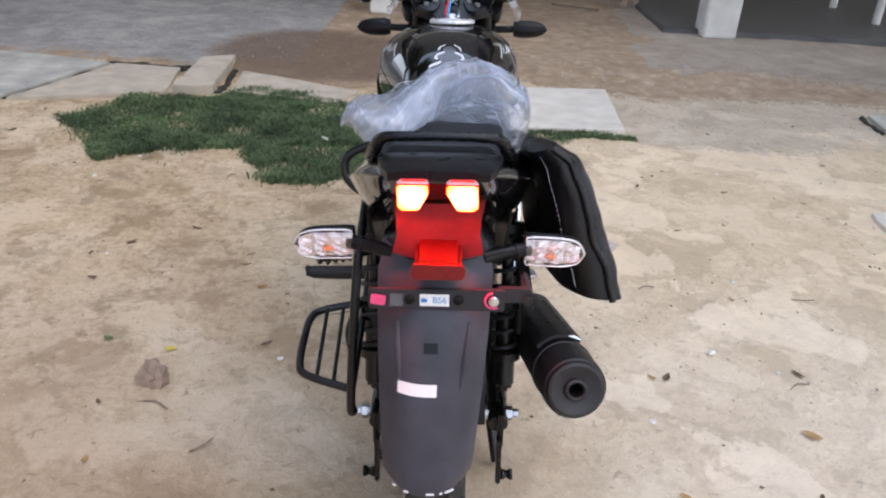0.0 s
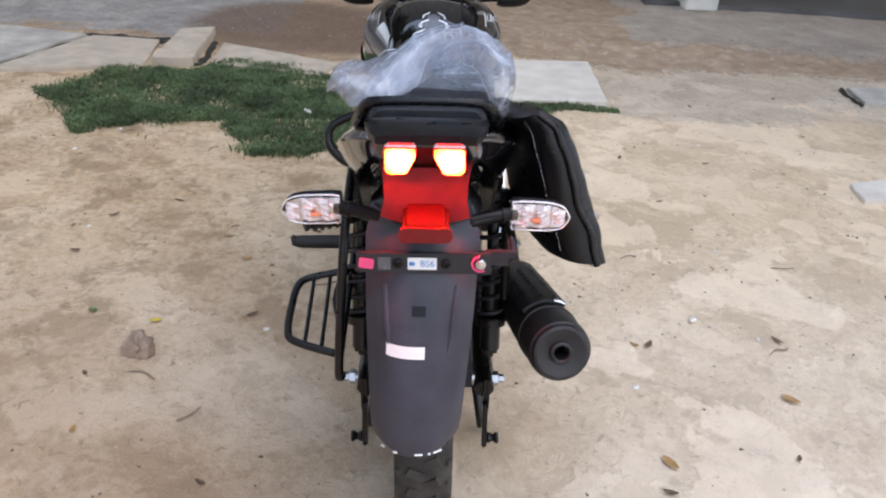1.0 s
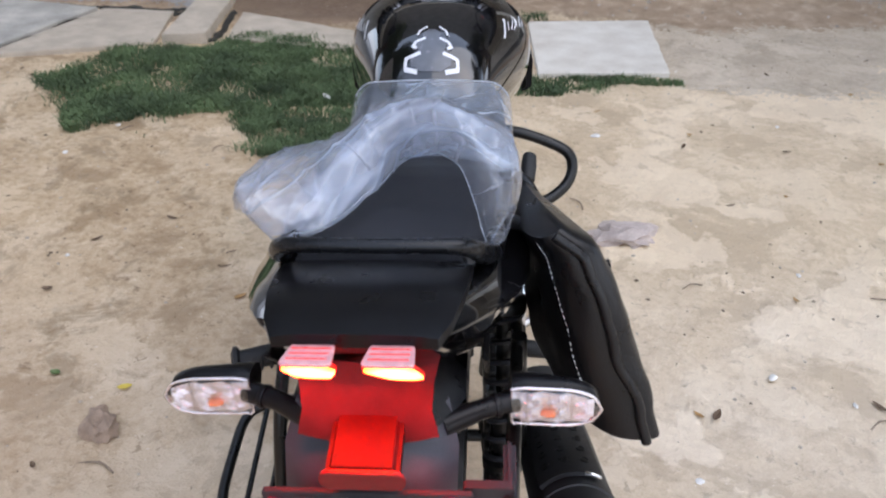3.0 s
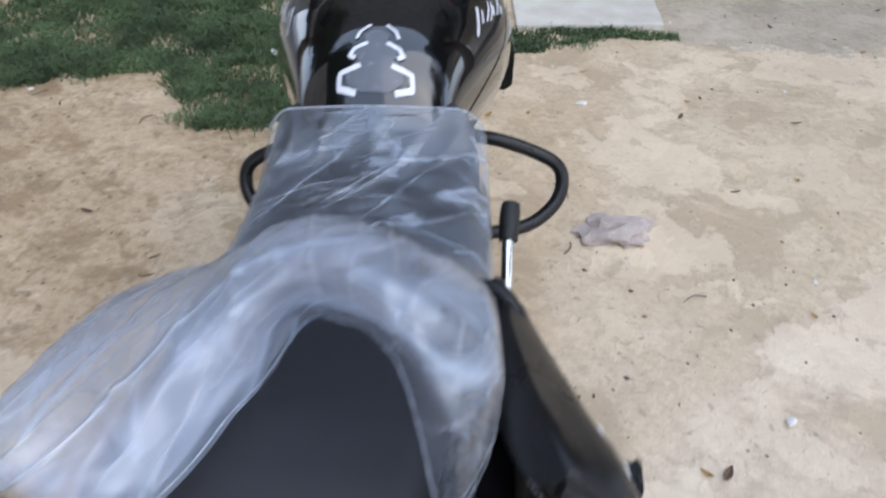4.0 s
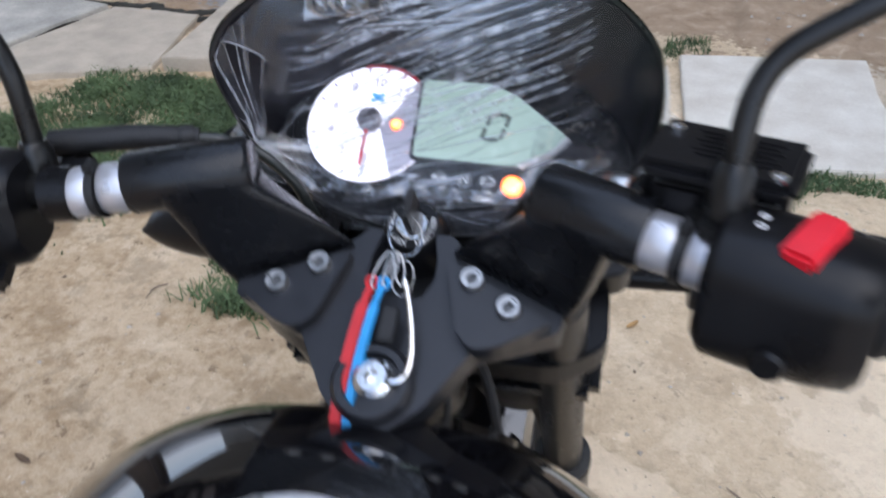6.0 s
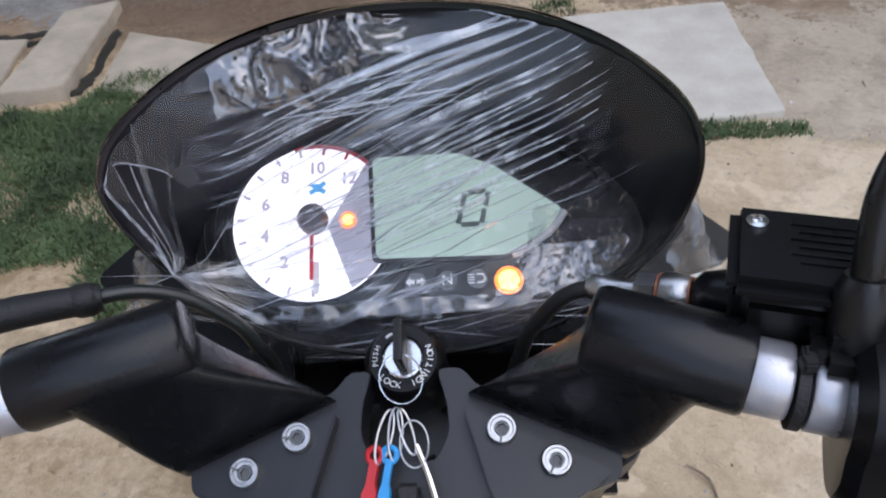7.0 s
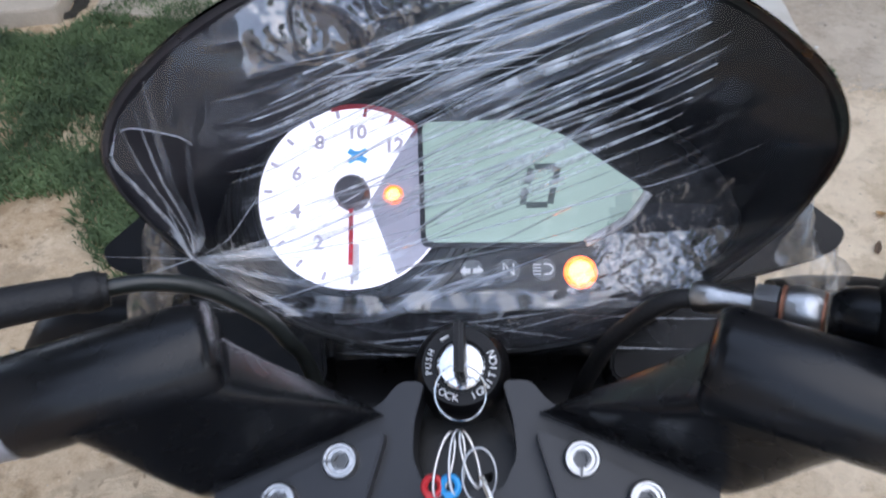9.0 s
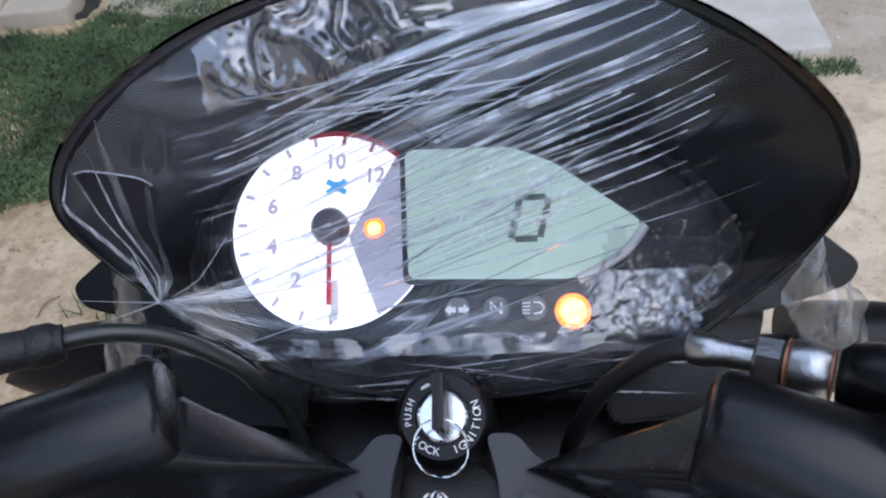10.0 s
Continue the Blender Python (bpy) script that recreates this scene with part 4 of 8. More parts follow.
def wheel(name, c, r, tyre_w, rim_w):
    """An alloy wheel with its treaded tyre."""
    m = Matrix.Translation(c) @ pose(0, 0, 0, 0, 90, 0)
    hw, ri = tyre_w / 2, r - 0.085
    rim = lathe([(ri - 0.018, -rim_w / 2), (ri + 0.012, -rim_w / 2), (ri, -rim_w / 2 + 0.012), (ri - 0.01, 0), (ri, rim_w / 2 - 0.012), (ri + 0.012, rim_w / 2), (ri - 0.018, rim_w / 2), (ri - 0.028, 0), (ri - 0.018, -rim_w / 2)], m, 64)
    hub = lathe([(0.02, -0.06), (0.055, -0.055), (0.06, -0.03), (0.045, 0), (0.06, 0.03), (0.055, 0.055), (0.02, 0.06)], m, 32)
    spokes = []
    for k in range(6):
        a = k * math.pi / 3 + 0.2
        s = block((ri - 0.05, 0.03, 0.026), pose(0, 0, 0, 0, 0, math.degrees(a)) @ pose((ri + 0.03) / 2, 0, 0), 0.008)
        spokes.append(moved(s, m))
    w = part(name, join(rim, hub, *spokes), ENGINE, bike, "black alloy wheel")
    prof = []
    for t in np.linspace(-1, 1, 15):
        prof.append((r - 0.034 * abs(t) ** 2.4 - (0.05 * max(0, abs(t) - 0.85) / 0.15), hw * math.sin(t * math.pi / 2 * 0.98)))
    prof = [(ri + 0.005, -rim_w / 2 + 0.004)] + prof + [(ri + 0.005, rim_w / 2 - 0.004)]
    ty = lathe(prof, m, 96)
    blocks = []
    for k in range(46):
        for side in (-1, 1):
            a = 2 * math.pi * (k + 0.25 * side) / 46
            for off, ln, turn in ((0.014, 0.030, 28), (0.036, 0.022, -20)):
                b = block((0.010, ln * 0.55, ln), pose(0, 0, 0, 0, 0, math.degrees(a)) @ pose(r - 0.034 * (off / hw) ** 2.4 + 0.0005, 0, off * side, side * turn, side * math.degrees(off / hw * 0.75), 0), 0)
                blocks.append(moved(b, m))
    t = part("tyre", join(ty, *blocks), TYRE, w, "dusty treaded tyre")
    return w


rear_wheel = wheel("rear_wheel", AXLE_R, 0.305, 0.104, 0.066)
front_wheel = wheel("front_wheel", AXLE_F, 0.298, 0.086, 0.056)
part("rear_axle", join(tube([(-0.165, *AXLE_R.yz), (0.150, *AXLE_R.yz)], 0.009, 14, 1), lathe([(0.016, 0), (0.016, 0.012), (0.010, 0.014), (0.010, 0.022)], along((-0.142, *AXLE_R.yz), (-1, *AXLE_R.yz)), 6),
                       lathe([(0.015, 0), (0.015, 0.012), (0.009, 0.014), (0.009, 0.024)], along((0.135, *AXLE_R.yz), (1, *AXLE_R.yz)), 6), lathe([(0.014, 0), (0.014, 0.028)], along((0.07, *AXLE_R.yz), (1, *AXLE_R.yz)), 20)), STEEL, bike, "bright zinc axle with nuts")

# swinging arm, its end plates with stand bobbins, springs
for s in (-1, 1):
    part("swingarm", join(tube([(0.118 * s, -0.16, 0.30), (0.118 * s, 0.10, 0.33), (0.11 * s, 0.34, 0.36)], [0.020, 0.022, 0.024], 10, 4),
                          block((0.012, 0.06, 0.085), pose(0.122 * s, -0.155, 0.30), 0.006), block((0.010, 0.026, 0.10), pose(0.120 * s, -0.19, 0.235, -10), 0.004),
                          lathe([(0.009, 0), (0.012, 0.004), (0.007, 0.012), (0.012, 0.02), (0.011, 0.024)], along((0.125 * s, -0.19, 0.20), (s, -0.19, 0.20)), 14)), POWDER, bike)
    top, low = Vector((0.128 * s, -0.03, 0.70)), Vector((0.128 * s, -0.115, 0.37))
    shock = part("shock_absorber", join(tube([low, low.lerp(top, 0.45)], 0.020, 16, 1), tube([low.lerp(top, 0.4), top], 0.012, 12, 1), lathe([(0.012, 0), (0.030, 0.004), (0.031, 0.02), (0.018, 0.03)], along(low.lerp(top, 0.14), top), 20),
                                        lathe([(0.018, -0.01), (0.031, 0), (0.030, 0.016), (0.012, 0.02)], along(low.lerp(top, 0.90), top), 20), block((0.03, 0.03, 0.035), pose(*low), 0.008), block((0.03, 0.03, 0.03), pose(*top), 0.008)), POWDER, bike, "black spring strut")
    d, u = (top - low), Vector((1, 0, 0))
    v = d.normalized().cross(u)
    coil = [low + d * (0.17 + 0.73 * k / 110) + 0.026 * (u * math.cos(k * 0.46) + v * math.sin(k * 0.46)) for k in range(111)]
    part("spring", tube(coil, 0.0045, 6, 1), MATTE, shock)

# rear mudguard: a rounded trough below the tail
GUARD = [(-0.405, 0.79, 0.074), (-0.432, 0.755, 0.084), (-0.452, 0.715, 0.083), (-0.478, 0.66, 0.080), (-0.502, 0.60, 0.076), (-0.520, 0.545, 0.072), (-0.530, 0.50, 0.069), (-0.531, 0.470, 0.066), (-0.530, 0.464, 0.061)]


def guard_x(z):
    """The guard hangs a little askew."""
    return -0.004 - 0.028 * max(0.0, 0.74 - z)


def guard_at(z, x=0.0):
    ys, zs, ws = zip(*GUARD[::-1])
    zz = sorted(zs)
    y = float(np.interp(z, zz, [a for _, a in sorted(zip(zs, ys))]))
    w = float(np.interp(z, zz, [a for _, a in sorted(zip(zs, ws))]))
    return Vector((x + guard_x(z), y + 0.045 * abs(x / w) ** 2.6, z))


rings = []
for y, z, w in GUARD:
    out = [(guard_x(z) + w * t, y + 0.045 * abs(t) ** 2.6, z + 0.012 * t * t) for t in np.linspace(-1, 1, 19)]
    inn = [(guard_x(z) + (w - 0.005) * t, y + 0.006 + 0.045 * abs(t) ** 2.6, z + 0.012 * t * t) for t in np.linspace(1, -1, 19)]
    rings.append(out + inn)
mudguard = part("rear_mudguard", loft(rings), MUDGUARD, bike, "long scuffed grey-black plastic mudguard")
for s in (-1, 1):
    part("rib", tube([guard_at(0.712, 0.052 * s) + Vector((0, -0.001, 0)), guard_at(0.66, 0.047 * s) + Vector((0, -0.002, 0)), guard_at(0.61, 0.040 * s) + Vector((0, 0.002, 0))], [0.004, 0.0045, 0.001], 8, 5), MUDGUARD, mudguard)


def on_guard(x0, x1, z0, z1, mat, name, label, lift=0.0015, nx=8, nz=4):
    rows = [[guard_at(z, x) + Vector((0, -lift, 0)) for x in np.linspace(x0, x1, nx)] for z in np.linspace(z0, z1, nz)]
    return part(name, loft(rows, False), mat, mudguard, label)


on_guard(-0.047, 0.009, 0.620, 0.637, WHITE, "sticker", "plain white sticker", 0.004)
on_guard(-0.012, 0.008, 0.676, 0.690, PLASTIC, "cap_plug", "dark square plug")
part("scuffed_edge", join(*[tube([guard_at(0.4705, x) + Vector((0, -0.001, 0)), guard_at(0.4705, x + l) + Vector((0, -0.001, 0))], 0.0016, 6, 1) for x, l in ((-0.032, 0.006), (0.0, 0.012), (0.02, 0.004), (0.028, 0.012), (-0.05, 0.004))]), WHITE, mudguard, "pale scratches on the lower lip")["kind"] = "stuff"

# number plate bracket with stickers
bracket = part("plate_bracket", join(plate(rounded([(-0.097, -0.016), (0.095, -0.018), (0.095, 0.016), (-0.097, 0.015)], 0.004), 0.006, pose(0, -0.447, 0.751, 90, 0, 0), 0.001),
                                     plate(rounded([(0.085, -0.010), (0.132, -0.010), (0.132, 0.012), (0.085, 0.012)], 0.004), 0.010, pose(0, -0.435, 0.751, 90, 0, 0), 0.001), block((0.012, 0.07, 0.02), pose(0.128, -0.405, 0.748), 0.004)), MATTE, bike, "flat black number plate bracket, no plate on it")
BR = pose(0, -0.4485, 0.751, 90, 0, 0)
sticker = part("label_sticker", plate([(-0.024, -0.0095), (0.017, -0.0095), (0.017, 0.0095), (-0.024, 0.0095)], 0.0006, BR @ pose(0, 0, 0.0012)), WHITE, bracket, "white sticker reading BS6 in blue")
part("print", join(letters("BS6", 0.0135, BR @ pose(0.0035, 0, 0.0016)), stroke([(-0.021, 0.003), (-0.015, -0.003)], 0.003, BR @ pose(0, 0, 0.0016)), stroke([(-0.021, -0.003), (-0.015, 0.003)], 0.003, BR @ pose(0, 0, 0.0016)), stroke([(-0.0225, 0), (-0.0135, 0)], 0.002, BR @ pose(0, 0, 0.0017))), BLUE, sticker, "", 0)
part("label_sticker", plate(rounded([(-0.094, -0.007), (-0.073, -0.010), (-0.071, 0.006), (-0.092, 0.009)], 0.004), 0.0006, BR @ pose(0, 0, 0.0012)), PINK, bracket, "torn pink sticker")
for x in (-0.038, 0.030):
    part("bolt", lathe([(0.0072, 0), (0.0072, 0.002), (0.004, 0.003), (0.004, 0.0015), (0.0005, 0.0015)], BR @ pose(x, 0, 0), 20), PLASTIC, bracket)
part("bolt", lathe([(0.0085, 0), (0.0085, 0.002), (0.0072, 0.005), (0.003, 0.0062), (0.0005, 0.0062)], BR @ pose(0.079, 0.001, 0), 20), CHROME, bracket, "bright round-headed bolt")
part("sticker_ring", tube([(0.079 + 0.012 * math.cos(a), -0.4497, 0.752 + 0.012 * math.sin(a)) for a in np.linspace(1.7, 5.2, 12)], 0.0018, 6, 1), PINK, bracket)
part("sticker", plate([(-0.066, -0.010), (-0.048, -0.010), (-0.048, 0.010), (-0.066, 0.010)], 0.0005, BR @ pose(0, 0, 0.0012)), DECALGREY, bracket)

# upper mudguard panel, reflector, number lamp
rings = []
for z, w, y in ((0.79, 0.085, -0.408), (0.81, 0.068, -0.404), (0.84, 0.062, -0.396), (0.868, 0.072, -0.384), (0.885, 0.078, -0.37)):
    rings.append([(w * t, y + 0.06 * abs(t) ** 3, z) for t in np.linspace(-1, 1, 17)] + [(w * t, y + 0.10, z) for t in np.linspace(1, -1, 17)])
tail_panel = part("tail_panel", loft(rings), PLASTIC, bike)
lower = part("reflector_mount", block((0.064, 0.074, 0.024), pose(0.001, -0.429, 0.8105, 10), 0.006, 3), MOUNTRED, bike, "dark plastic mount with the lamps' red glow also in its colour")
part("reflector", plate(rounded([(-0.034, -0.0135), (0.034, -0.0135), (0.0385, 0.0), (0.033, 0.0125), (-0.033, 0.0125), (-0.0385, 0.0)], 0.006), 0.004, pose(0.001, -0.4665, 0.8045, 98, 0, 0), 0.001), REFLECT, lower, "dark red reflector")
part("rear_panel", loft([[(w * t, y, z + 0.012 * t * t) for t in np.linspace(-1, 1, 9)] for y, z, w in ((-0.4165, 0.796, 0.064), (-0.4135, 0.810, 0.061), (-0.411, 0.822, 0.058), (-0.402, 0.845, 0.060), (-0.392, 0.872, 0.066))], False), REDPANEL, lower, "dark panel below the lamps with their red glow in its colour")

# tail lamps: faces that slope in under their clear tops
FACE = pose(0, -0.464, 0.929, 133, 0, 0)
for s in (-1, 1):
    a = -0.001

    def mirrored(pts):
        out = [(a + s * x, y) for x, y in pts]
        return out if s > 0 else out[::-1]

    shape = [(0.053, 0.0), (0.011, 0.0), (0.011, -0.022), (0.026, -0.078), (0.050, -0.080), (0.056, -0.068)]
    lamp = part("tail_lamp", plate(rounded(mirrored(shape), 0.006), 0.004, FACE, 0.0015), TAILRIM, bike, "lit red tail lamp with a clear top")
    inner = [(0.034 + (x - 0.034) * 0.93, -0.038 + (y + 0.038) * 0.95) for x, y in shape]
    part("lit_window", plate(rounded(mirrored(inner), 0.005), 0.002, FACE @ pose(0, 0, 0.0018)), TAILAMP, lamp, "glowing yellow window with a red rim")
    top = [(0.053, 0.0), (0.050, 0.036), (0.014, 0.034), (0.011, 0.0)]
    lid = part("top_lens", plate(rounded(mirrored(top), 0.004), 0.003, pose(0, -0.464, 0.9335, -15, 0, 0), 0.001), TOPLENS, lamp, "pale pink ribbed lens top")
    for k in range(3):
        part("lens_rib", tube([(a + s * 0.016, -0.457 + 0.009 * k, 0.9320 - 0.0024 * k), (a + s * 0.048, -0.457 + 0.009 * k, 0.9320 - 0.0024 * k)], 0.0007, 6, 1), TAILRIM, lid)

# tail cowl with side panels, grab rail
rings = []
for y, w, zt, zb in ((-0.425, 0.064, 0.930, 0.916), (-0.395, 0.088, 0.932, 0.880), (-0.35, 0.112, 0.925, 0.842), (-0.28, 0.136, 0.905, 0.795), (-0.20, 0.152, 0.880, 0.755), (-0.10, 0.156, 0.855, 0.735), (0.02, 0.152, 0.825, 0.71), (0.14, 0.142, 0.795, 0.66), (0.26, 0.125, 0.775, 0.62), (0.34, 0.105, 0.765, 0.62)):
    h = zt - zb
    half = [(0.0, zt), (0.45 * w, zt - 0.002), (0.72 * w, zt - 0.10 * h), (0.93 * w, zt - 0.24 * h), (0.995 * w, zt - 0.31 * h), (w, zt - 0.35 * h), (0.965 * w, zt - 0.42 * h), (0.90 * w, zt - 0.60 * h), (0.78 * w, zt - 0.85 * h), (0.66 * w, zb), (0.30 * w, zb)]
    rings.append([(x, y, z) for x, z in half] + [(-x, y, z) for x, z in half[:0:-1]])
part("tail_cowl", loft(rings), GLOSS, bike, "gloss black tail cowl", 32)
rail = [(-0.116, -0.16, 0.862), (-0.110, -0.225, 0.882), (-0.100, -0.272, 0.910), (-0.088, -0.300, 0.934), (-0.066, -0.312, 0.943), (0, -0.317, 0.946), (0.066, -0.312, 0.943), (0.088, -0.300, 0.934), (0.100, -0.272, 0.910), (0.110, -0.225, 0.882), (0.116, -0.16, 0.862)]
part("grab_rail", tube(rail, [0.011, 0.012, 0.011, 0.009, 0.0075, 0.0070, 0.0075, 0.009, 0.011, 0.012, 0.011], 14, 6), CAST, bike, "thick black grab rail")

rows = []
for y, z, w in ((-0.290, 0.912, 0.092), (-0.33, 0.925, 0.090), (-0.37, 0.934, 0.086), (-0.41, 0.937, 0.078), (-0.432, 0.936, 0.068)):
    rows.append([(w * t, y, z - 0.004 * abs(t) ** 4) for t in np.linspace(-1, 1, 13)] + [(w * t, y, z - 0.014) for t in np.linspace(1, -1, 13)])
part("tail_cover", loft(rows), PLASTIC, bike, "flat satin black tail cover")

# seat
SY = [-0.262, -0.25, -0.22, -0.15, -0.06, 0.0, 0.06, 0.12, 0.20, 0.28, 0.35, 0.385, 0.395]
SZ = [0.868, 0.884, 0.894, 0.894, 0.884, 0.868, 0.838, 0.817, 0.808, 0.812, 0.828, 0.842, 0.838]
SW = [0.090, 0.100, 0.108, 0.118, 0.126, 0.132, 0.138, 0.140, 0.138, 0.134, 0.130, 0.128, 0.122]


def seat_w(y):
    return float(np.interp(y, SY, SW))


def seat_z(x, y):
    t = min(1.0, abs(x) / seat_w(y))
    return float(np.interp(y, SY, SZ)) - 0.006 * t * t - 0.034 * max(0, (t - 0.72) / 0.28) ** 2.2


rings = []
for y in np.linspace(-0.262, 0.395, 46):
    w = seat_w(y)
    top = [(w * t, y, seat_z(w * t, y)) for t in np.sin(np.linspace(-1, 1, 25) * math.pi / 2)]
    z1 = top[-1][2]
    side = [(w * 0.99, y, z1 - 0.03), (w * 0.93, y, z1 - 0.045), (-w * 0.93, y, z1 - 0.045), (-w * 0.99, y, z1 - 0.03)]
    rings.append(top + side)
seat = part("seat", loft(rings), VINYL, bike, "black vinyl dual seat")
part("backrest_pad", plate(rounded([(-0.092, -0.030), (0.092, -0.030), (0.078, 0.012), (-0.078, 0.012)], 0.012), 0.03, pose(0, -0.286, 0.908, 80, 0, 0), 0.006), VINYL, bike)

# inner fender round the wheel and the dark side covers below the cowl
rr = []
for a in np.linspace(radians(35), radians(150), 18):
    n = Vector((0, -math.cos(a), math.sin(a)))
    sec = [(-0.080, -0.05), (-0.078, -0.006), (-0.05, 0.004), (0, 0.007), (0.05, 0.004), (0.078, -0.006), (0.080, -0.05)]
    c = AXLE_R + n * 0.335
    rr.append([c + Vector((x, 0, 0)) + n * h for x, h in sec] + [c + Vector((x * 0.94, 0, 0)) + n * (h - 0.004) for x, h in sec[::-1]])
part("inner_fender", loft(rr), PLASTIC, bike, "black plastic inner fender")
for s in (-1, 1):
    side = rounded([(-0.355, 0.845), (-0.20, 0.80), (0.06, 0.77), (0.06, 0.60), (-0.08, 0.615), (-0.16, 0.655), (-0.27, 0.755)], 0.015)
    part("side_cover", plate(side if s > 0 else side[::-1], 0.006, Matrix(((0, 0, s, 0.108 * s), (1, 0, 0, 0), (0, 1, 0, 0), (0, 0, 0, 1))), 0.002), PLASTIC, bike, "black side cover")

# rear turn signals
for s in (-1, 1):
    z = 0.785 if s < 0 else 0.779
    stalk = part("turn_signal", join(tube([(0.062 * s, -0.375, z), (0.10 * s, -0.352, z), (0.135 * s, -0.338, z)], [0.014, 0.010, 0.012], 14, 4), lathe([(0.012, 0), (0.013, 0.003), (0.012, 0.006)], along((0.112 * s, -0.347, z), (0.2 * s, -0.31, z)), 18)), PLASTIC, bike, "turn signal on a black stalk")
    hs, fr, ln = [], [], []
    for t in np.linspace(0, 1, 14):
        x = 0.130 + 0.087 * t
        h = 0.0235 * math.sqrt(max(0.0, 1 - (max(0, t - 0.45) / 0.55) ** 3.0)) * (0.90 + 0.1 * min(1, t * 8))
        h = max(h, 0.002)
        zc = z - 0.003 * t
        angle = np.linspace(0, 2 * math.pi, 20, endpoint=False)
        hs.append([(s * x, -0.333 + 0.030 * (1 - t * 0.5) * max(0, math.sin(a)) - 0.010 * max(0, -math.sin(a)), zc + h * math.cos(a)) for a in angle])
        ln.append([(s * x, -0.342 + 0.004 * max(0, math.sin(a)) - 0.012 * max(0, -math.sin(a)) ** 0.6 * (1 - 0.5 * t), zc + h * 0.93 * math.cos(a)) for a in angle])
    part("housing", loft(hs), PLASTIC, stalk)
    bowl = loft([[(r[0][0], -0.3440 - 0.0036 * ((i * 5 + j * 3 + i * j) % 4) / 3, r[10][2] + (r[0][2] - r[10][2]) * (0.10 + 0.80 * j / 8)) for j in range(9)] for i, r in enumerate(hs[0:13])], False)
    part("reflector", bowl, REFBOWL, stalk, "bright faceted reflector", 0)
    part("lens", loft(ln), LENS, stalk, "clear lens")
    rim = [(r[0][0], -0.3455, r[0][2]) for r in hs] + [(r[10][0], -0.3455, r[10][2]) for r in hs[::-1]]
    part("bezel", tube(rim, 0.0016, 8, 2, ring=True), REFBOWL, stalk, "bright rim of the lens")
    part("bulb", lathe([(0.0005, -0.010), (0.0026, -0.008), (0.0036, -0.003), (0.0036, 0.004), (0.0005, 0.006)], along((0.168 * s, -0.348, z - 0.008), (0.3 * s, -0.348, z - 0.008)), 16), ORANGE, stalk, "amber bulb")
    for k in range(3):
        part("lens_rib", tube([(s * (0.145 + 0.022 * k), -0.3475, z + 0.020), (s * (0.145 + 0.022 * k), -0.3475, z - 0.020)], 0.0012, 6, 1), LENS, stalk)

# exhaust
EB, EA = Vector((0.226, -0.352, 0.531)), Vector((0.188, 0.08, 0.402))
ed = along(EB, EA)
muffler = part("muffler", lathe([(0.030, 0.036), (0.046, 0.000), (0.052, 0.006), (0.0535, 0.02), (0.053, 0.06), (0.0535, 0.10), (0.053, 0.30), (0.048, 0.38), (0.036, 0.43), (0.024, 0.47), (0.022, 0.50)], ed, 40), EXHAUST, bike, "matte black upswept muffler")
part("end_cap", lathe([(0.0130, 0.031), (0.0490, 0.006), (0.0490, 0.003), (0.0465, -0.003), (0.042, -0.005), (0.034, -0.003), (0.024, 0.002), (0.0205, 0.002), (0.0185, -0.004), (0.0150, -0.006), (0.0125, -0.004), (0.012, 0.03)], ed, 40), EXHAUST, muffler)
# a near-black disc gives the depth of the pipe its darkness
part("outlet", lathe([(0.0005, 0.0275), (0.0115, 0.0270), (0.0119, 0.0275), (0.0119, 0.0285), (0.0005, 0.029)], ed, 24), HOLEDARK, muffler, "black disc standing in for the dark inside of the outlet")

SHIELD = (0.75, 2.15)


def on_shield(a, h, r=0.0625):
    return ed @ Vector((r * math.cos(a), r * math.sin(a), h))


sh = [[on_shield(a, h) for a in np.linspace(*SHIELD, 12)] + [on_shield(a, h, 0.0565) for a in np.linspace(*SHIELD[::-1], 12)] for h in np.linspace(0.105, 0.42, 12)]
shield = part("heat_shield", loft(sh), EXHAUST, muffler, "perforated heat shield")
for i in range(9):
    for j in range(3):
        a, h = 1.0 + 0.42 * j, 0.135 + 0.027 * i
        part("vent", lathe([(0.0062, 0), (0.0062, 0.0012), (0.0045, 0.0012), (0.0045, 0.0002), (0.0005, 0.0002)], along(on_shield(a, h), on_shield(a, h, 0.08)), 10), POWDER, shield)
part("shield_edge", tube([on_shield(a, 0.1045, 0.0612) for a in np.linspace(1.75, 2.12, 8)], 0.0026, 8, 1), CHROME, shield, "bright short edge")
part("clamp_band", lathe([(0.0535, 0.088), (0.0552, 0.089), (0.0552, 0.101), (0.0535, 0.102)], ed, 40), EXHAUST, muffler)
part("exhaust_pipe", tube([(0.185, 0.10, 0.395), (0.15, 0.30, 0.27), (0.12, 0.55, 0.22), (0.08, 0.80, 0.28), (0.05, 0.84, 0.42), (0.04, 0.78, 0.50)], 0.019, 14, 6), EXHAUST, bike)
part("exhaust_hanger", join(block((0.008, 0.05, 0.16), pose(0.150, -0.02, 0.55, 20), 0.003), tube([(0.128, -0.44, 0.748), (0.140, -0.20, 0.70), (0.146, -0.02, 0.64)], 0.008, 10, 5), tube([(0.145, -0.14, 0.70), (0.150, -0.13, 0.50)], 0.010, 10, 1)), POWDER, bike)

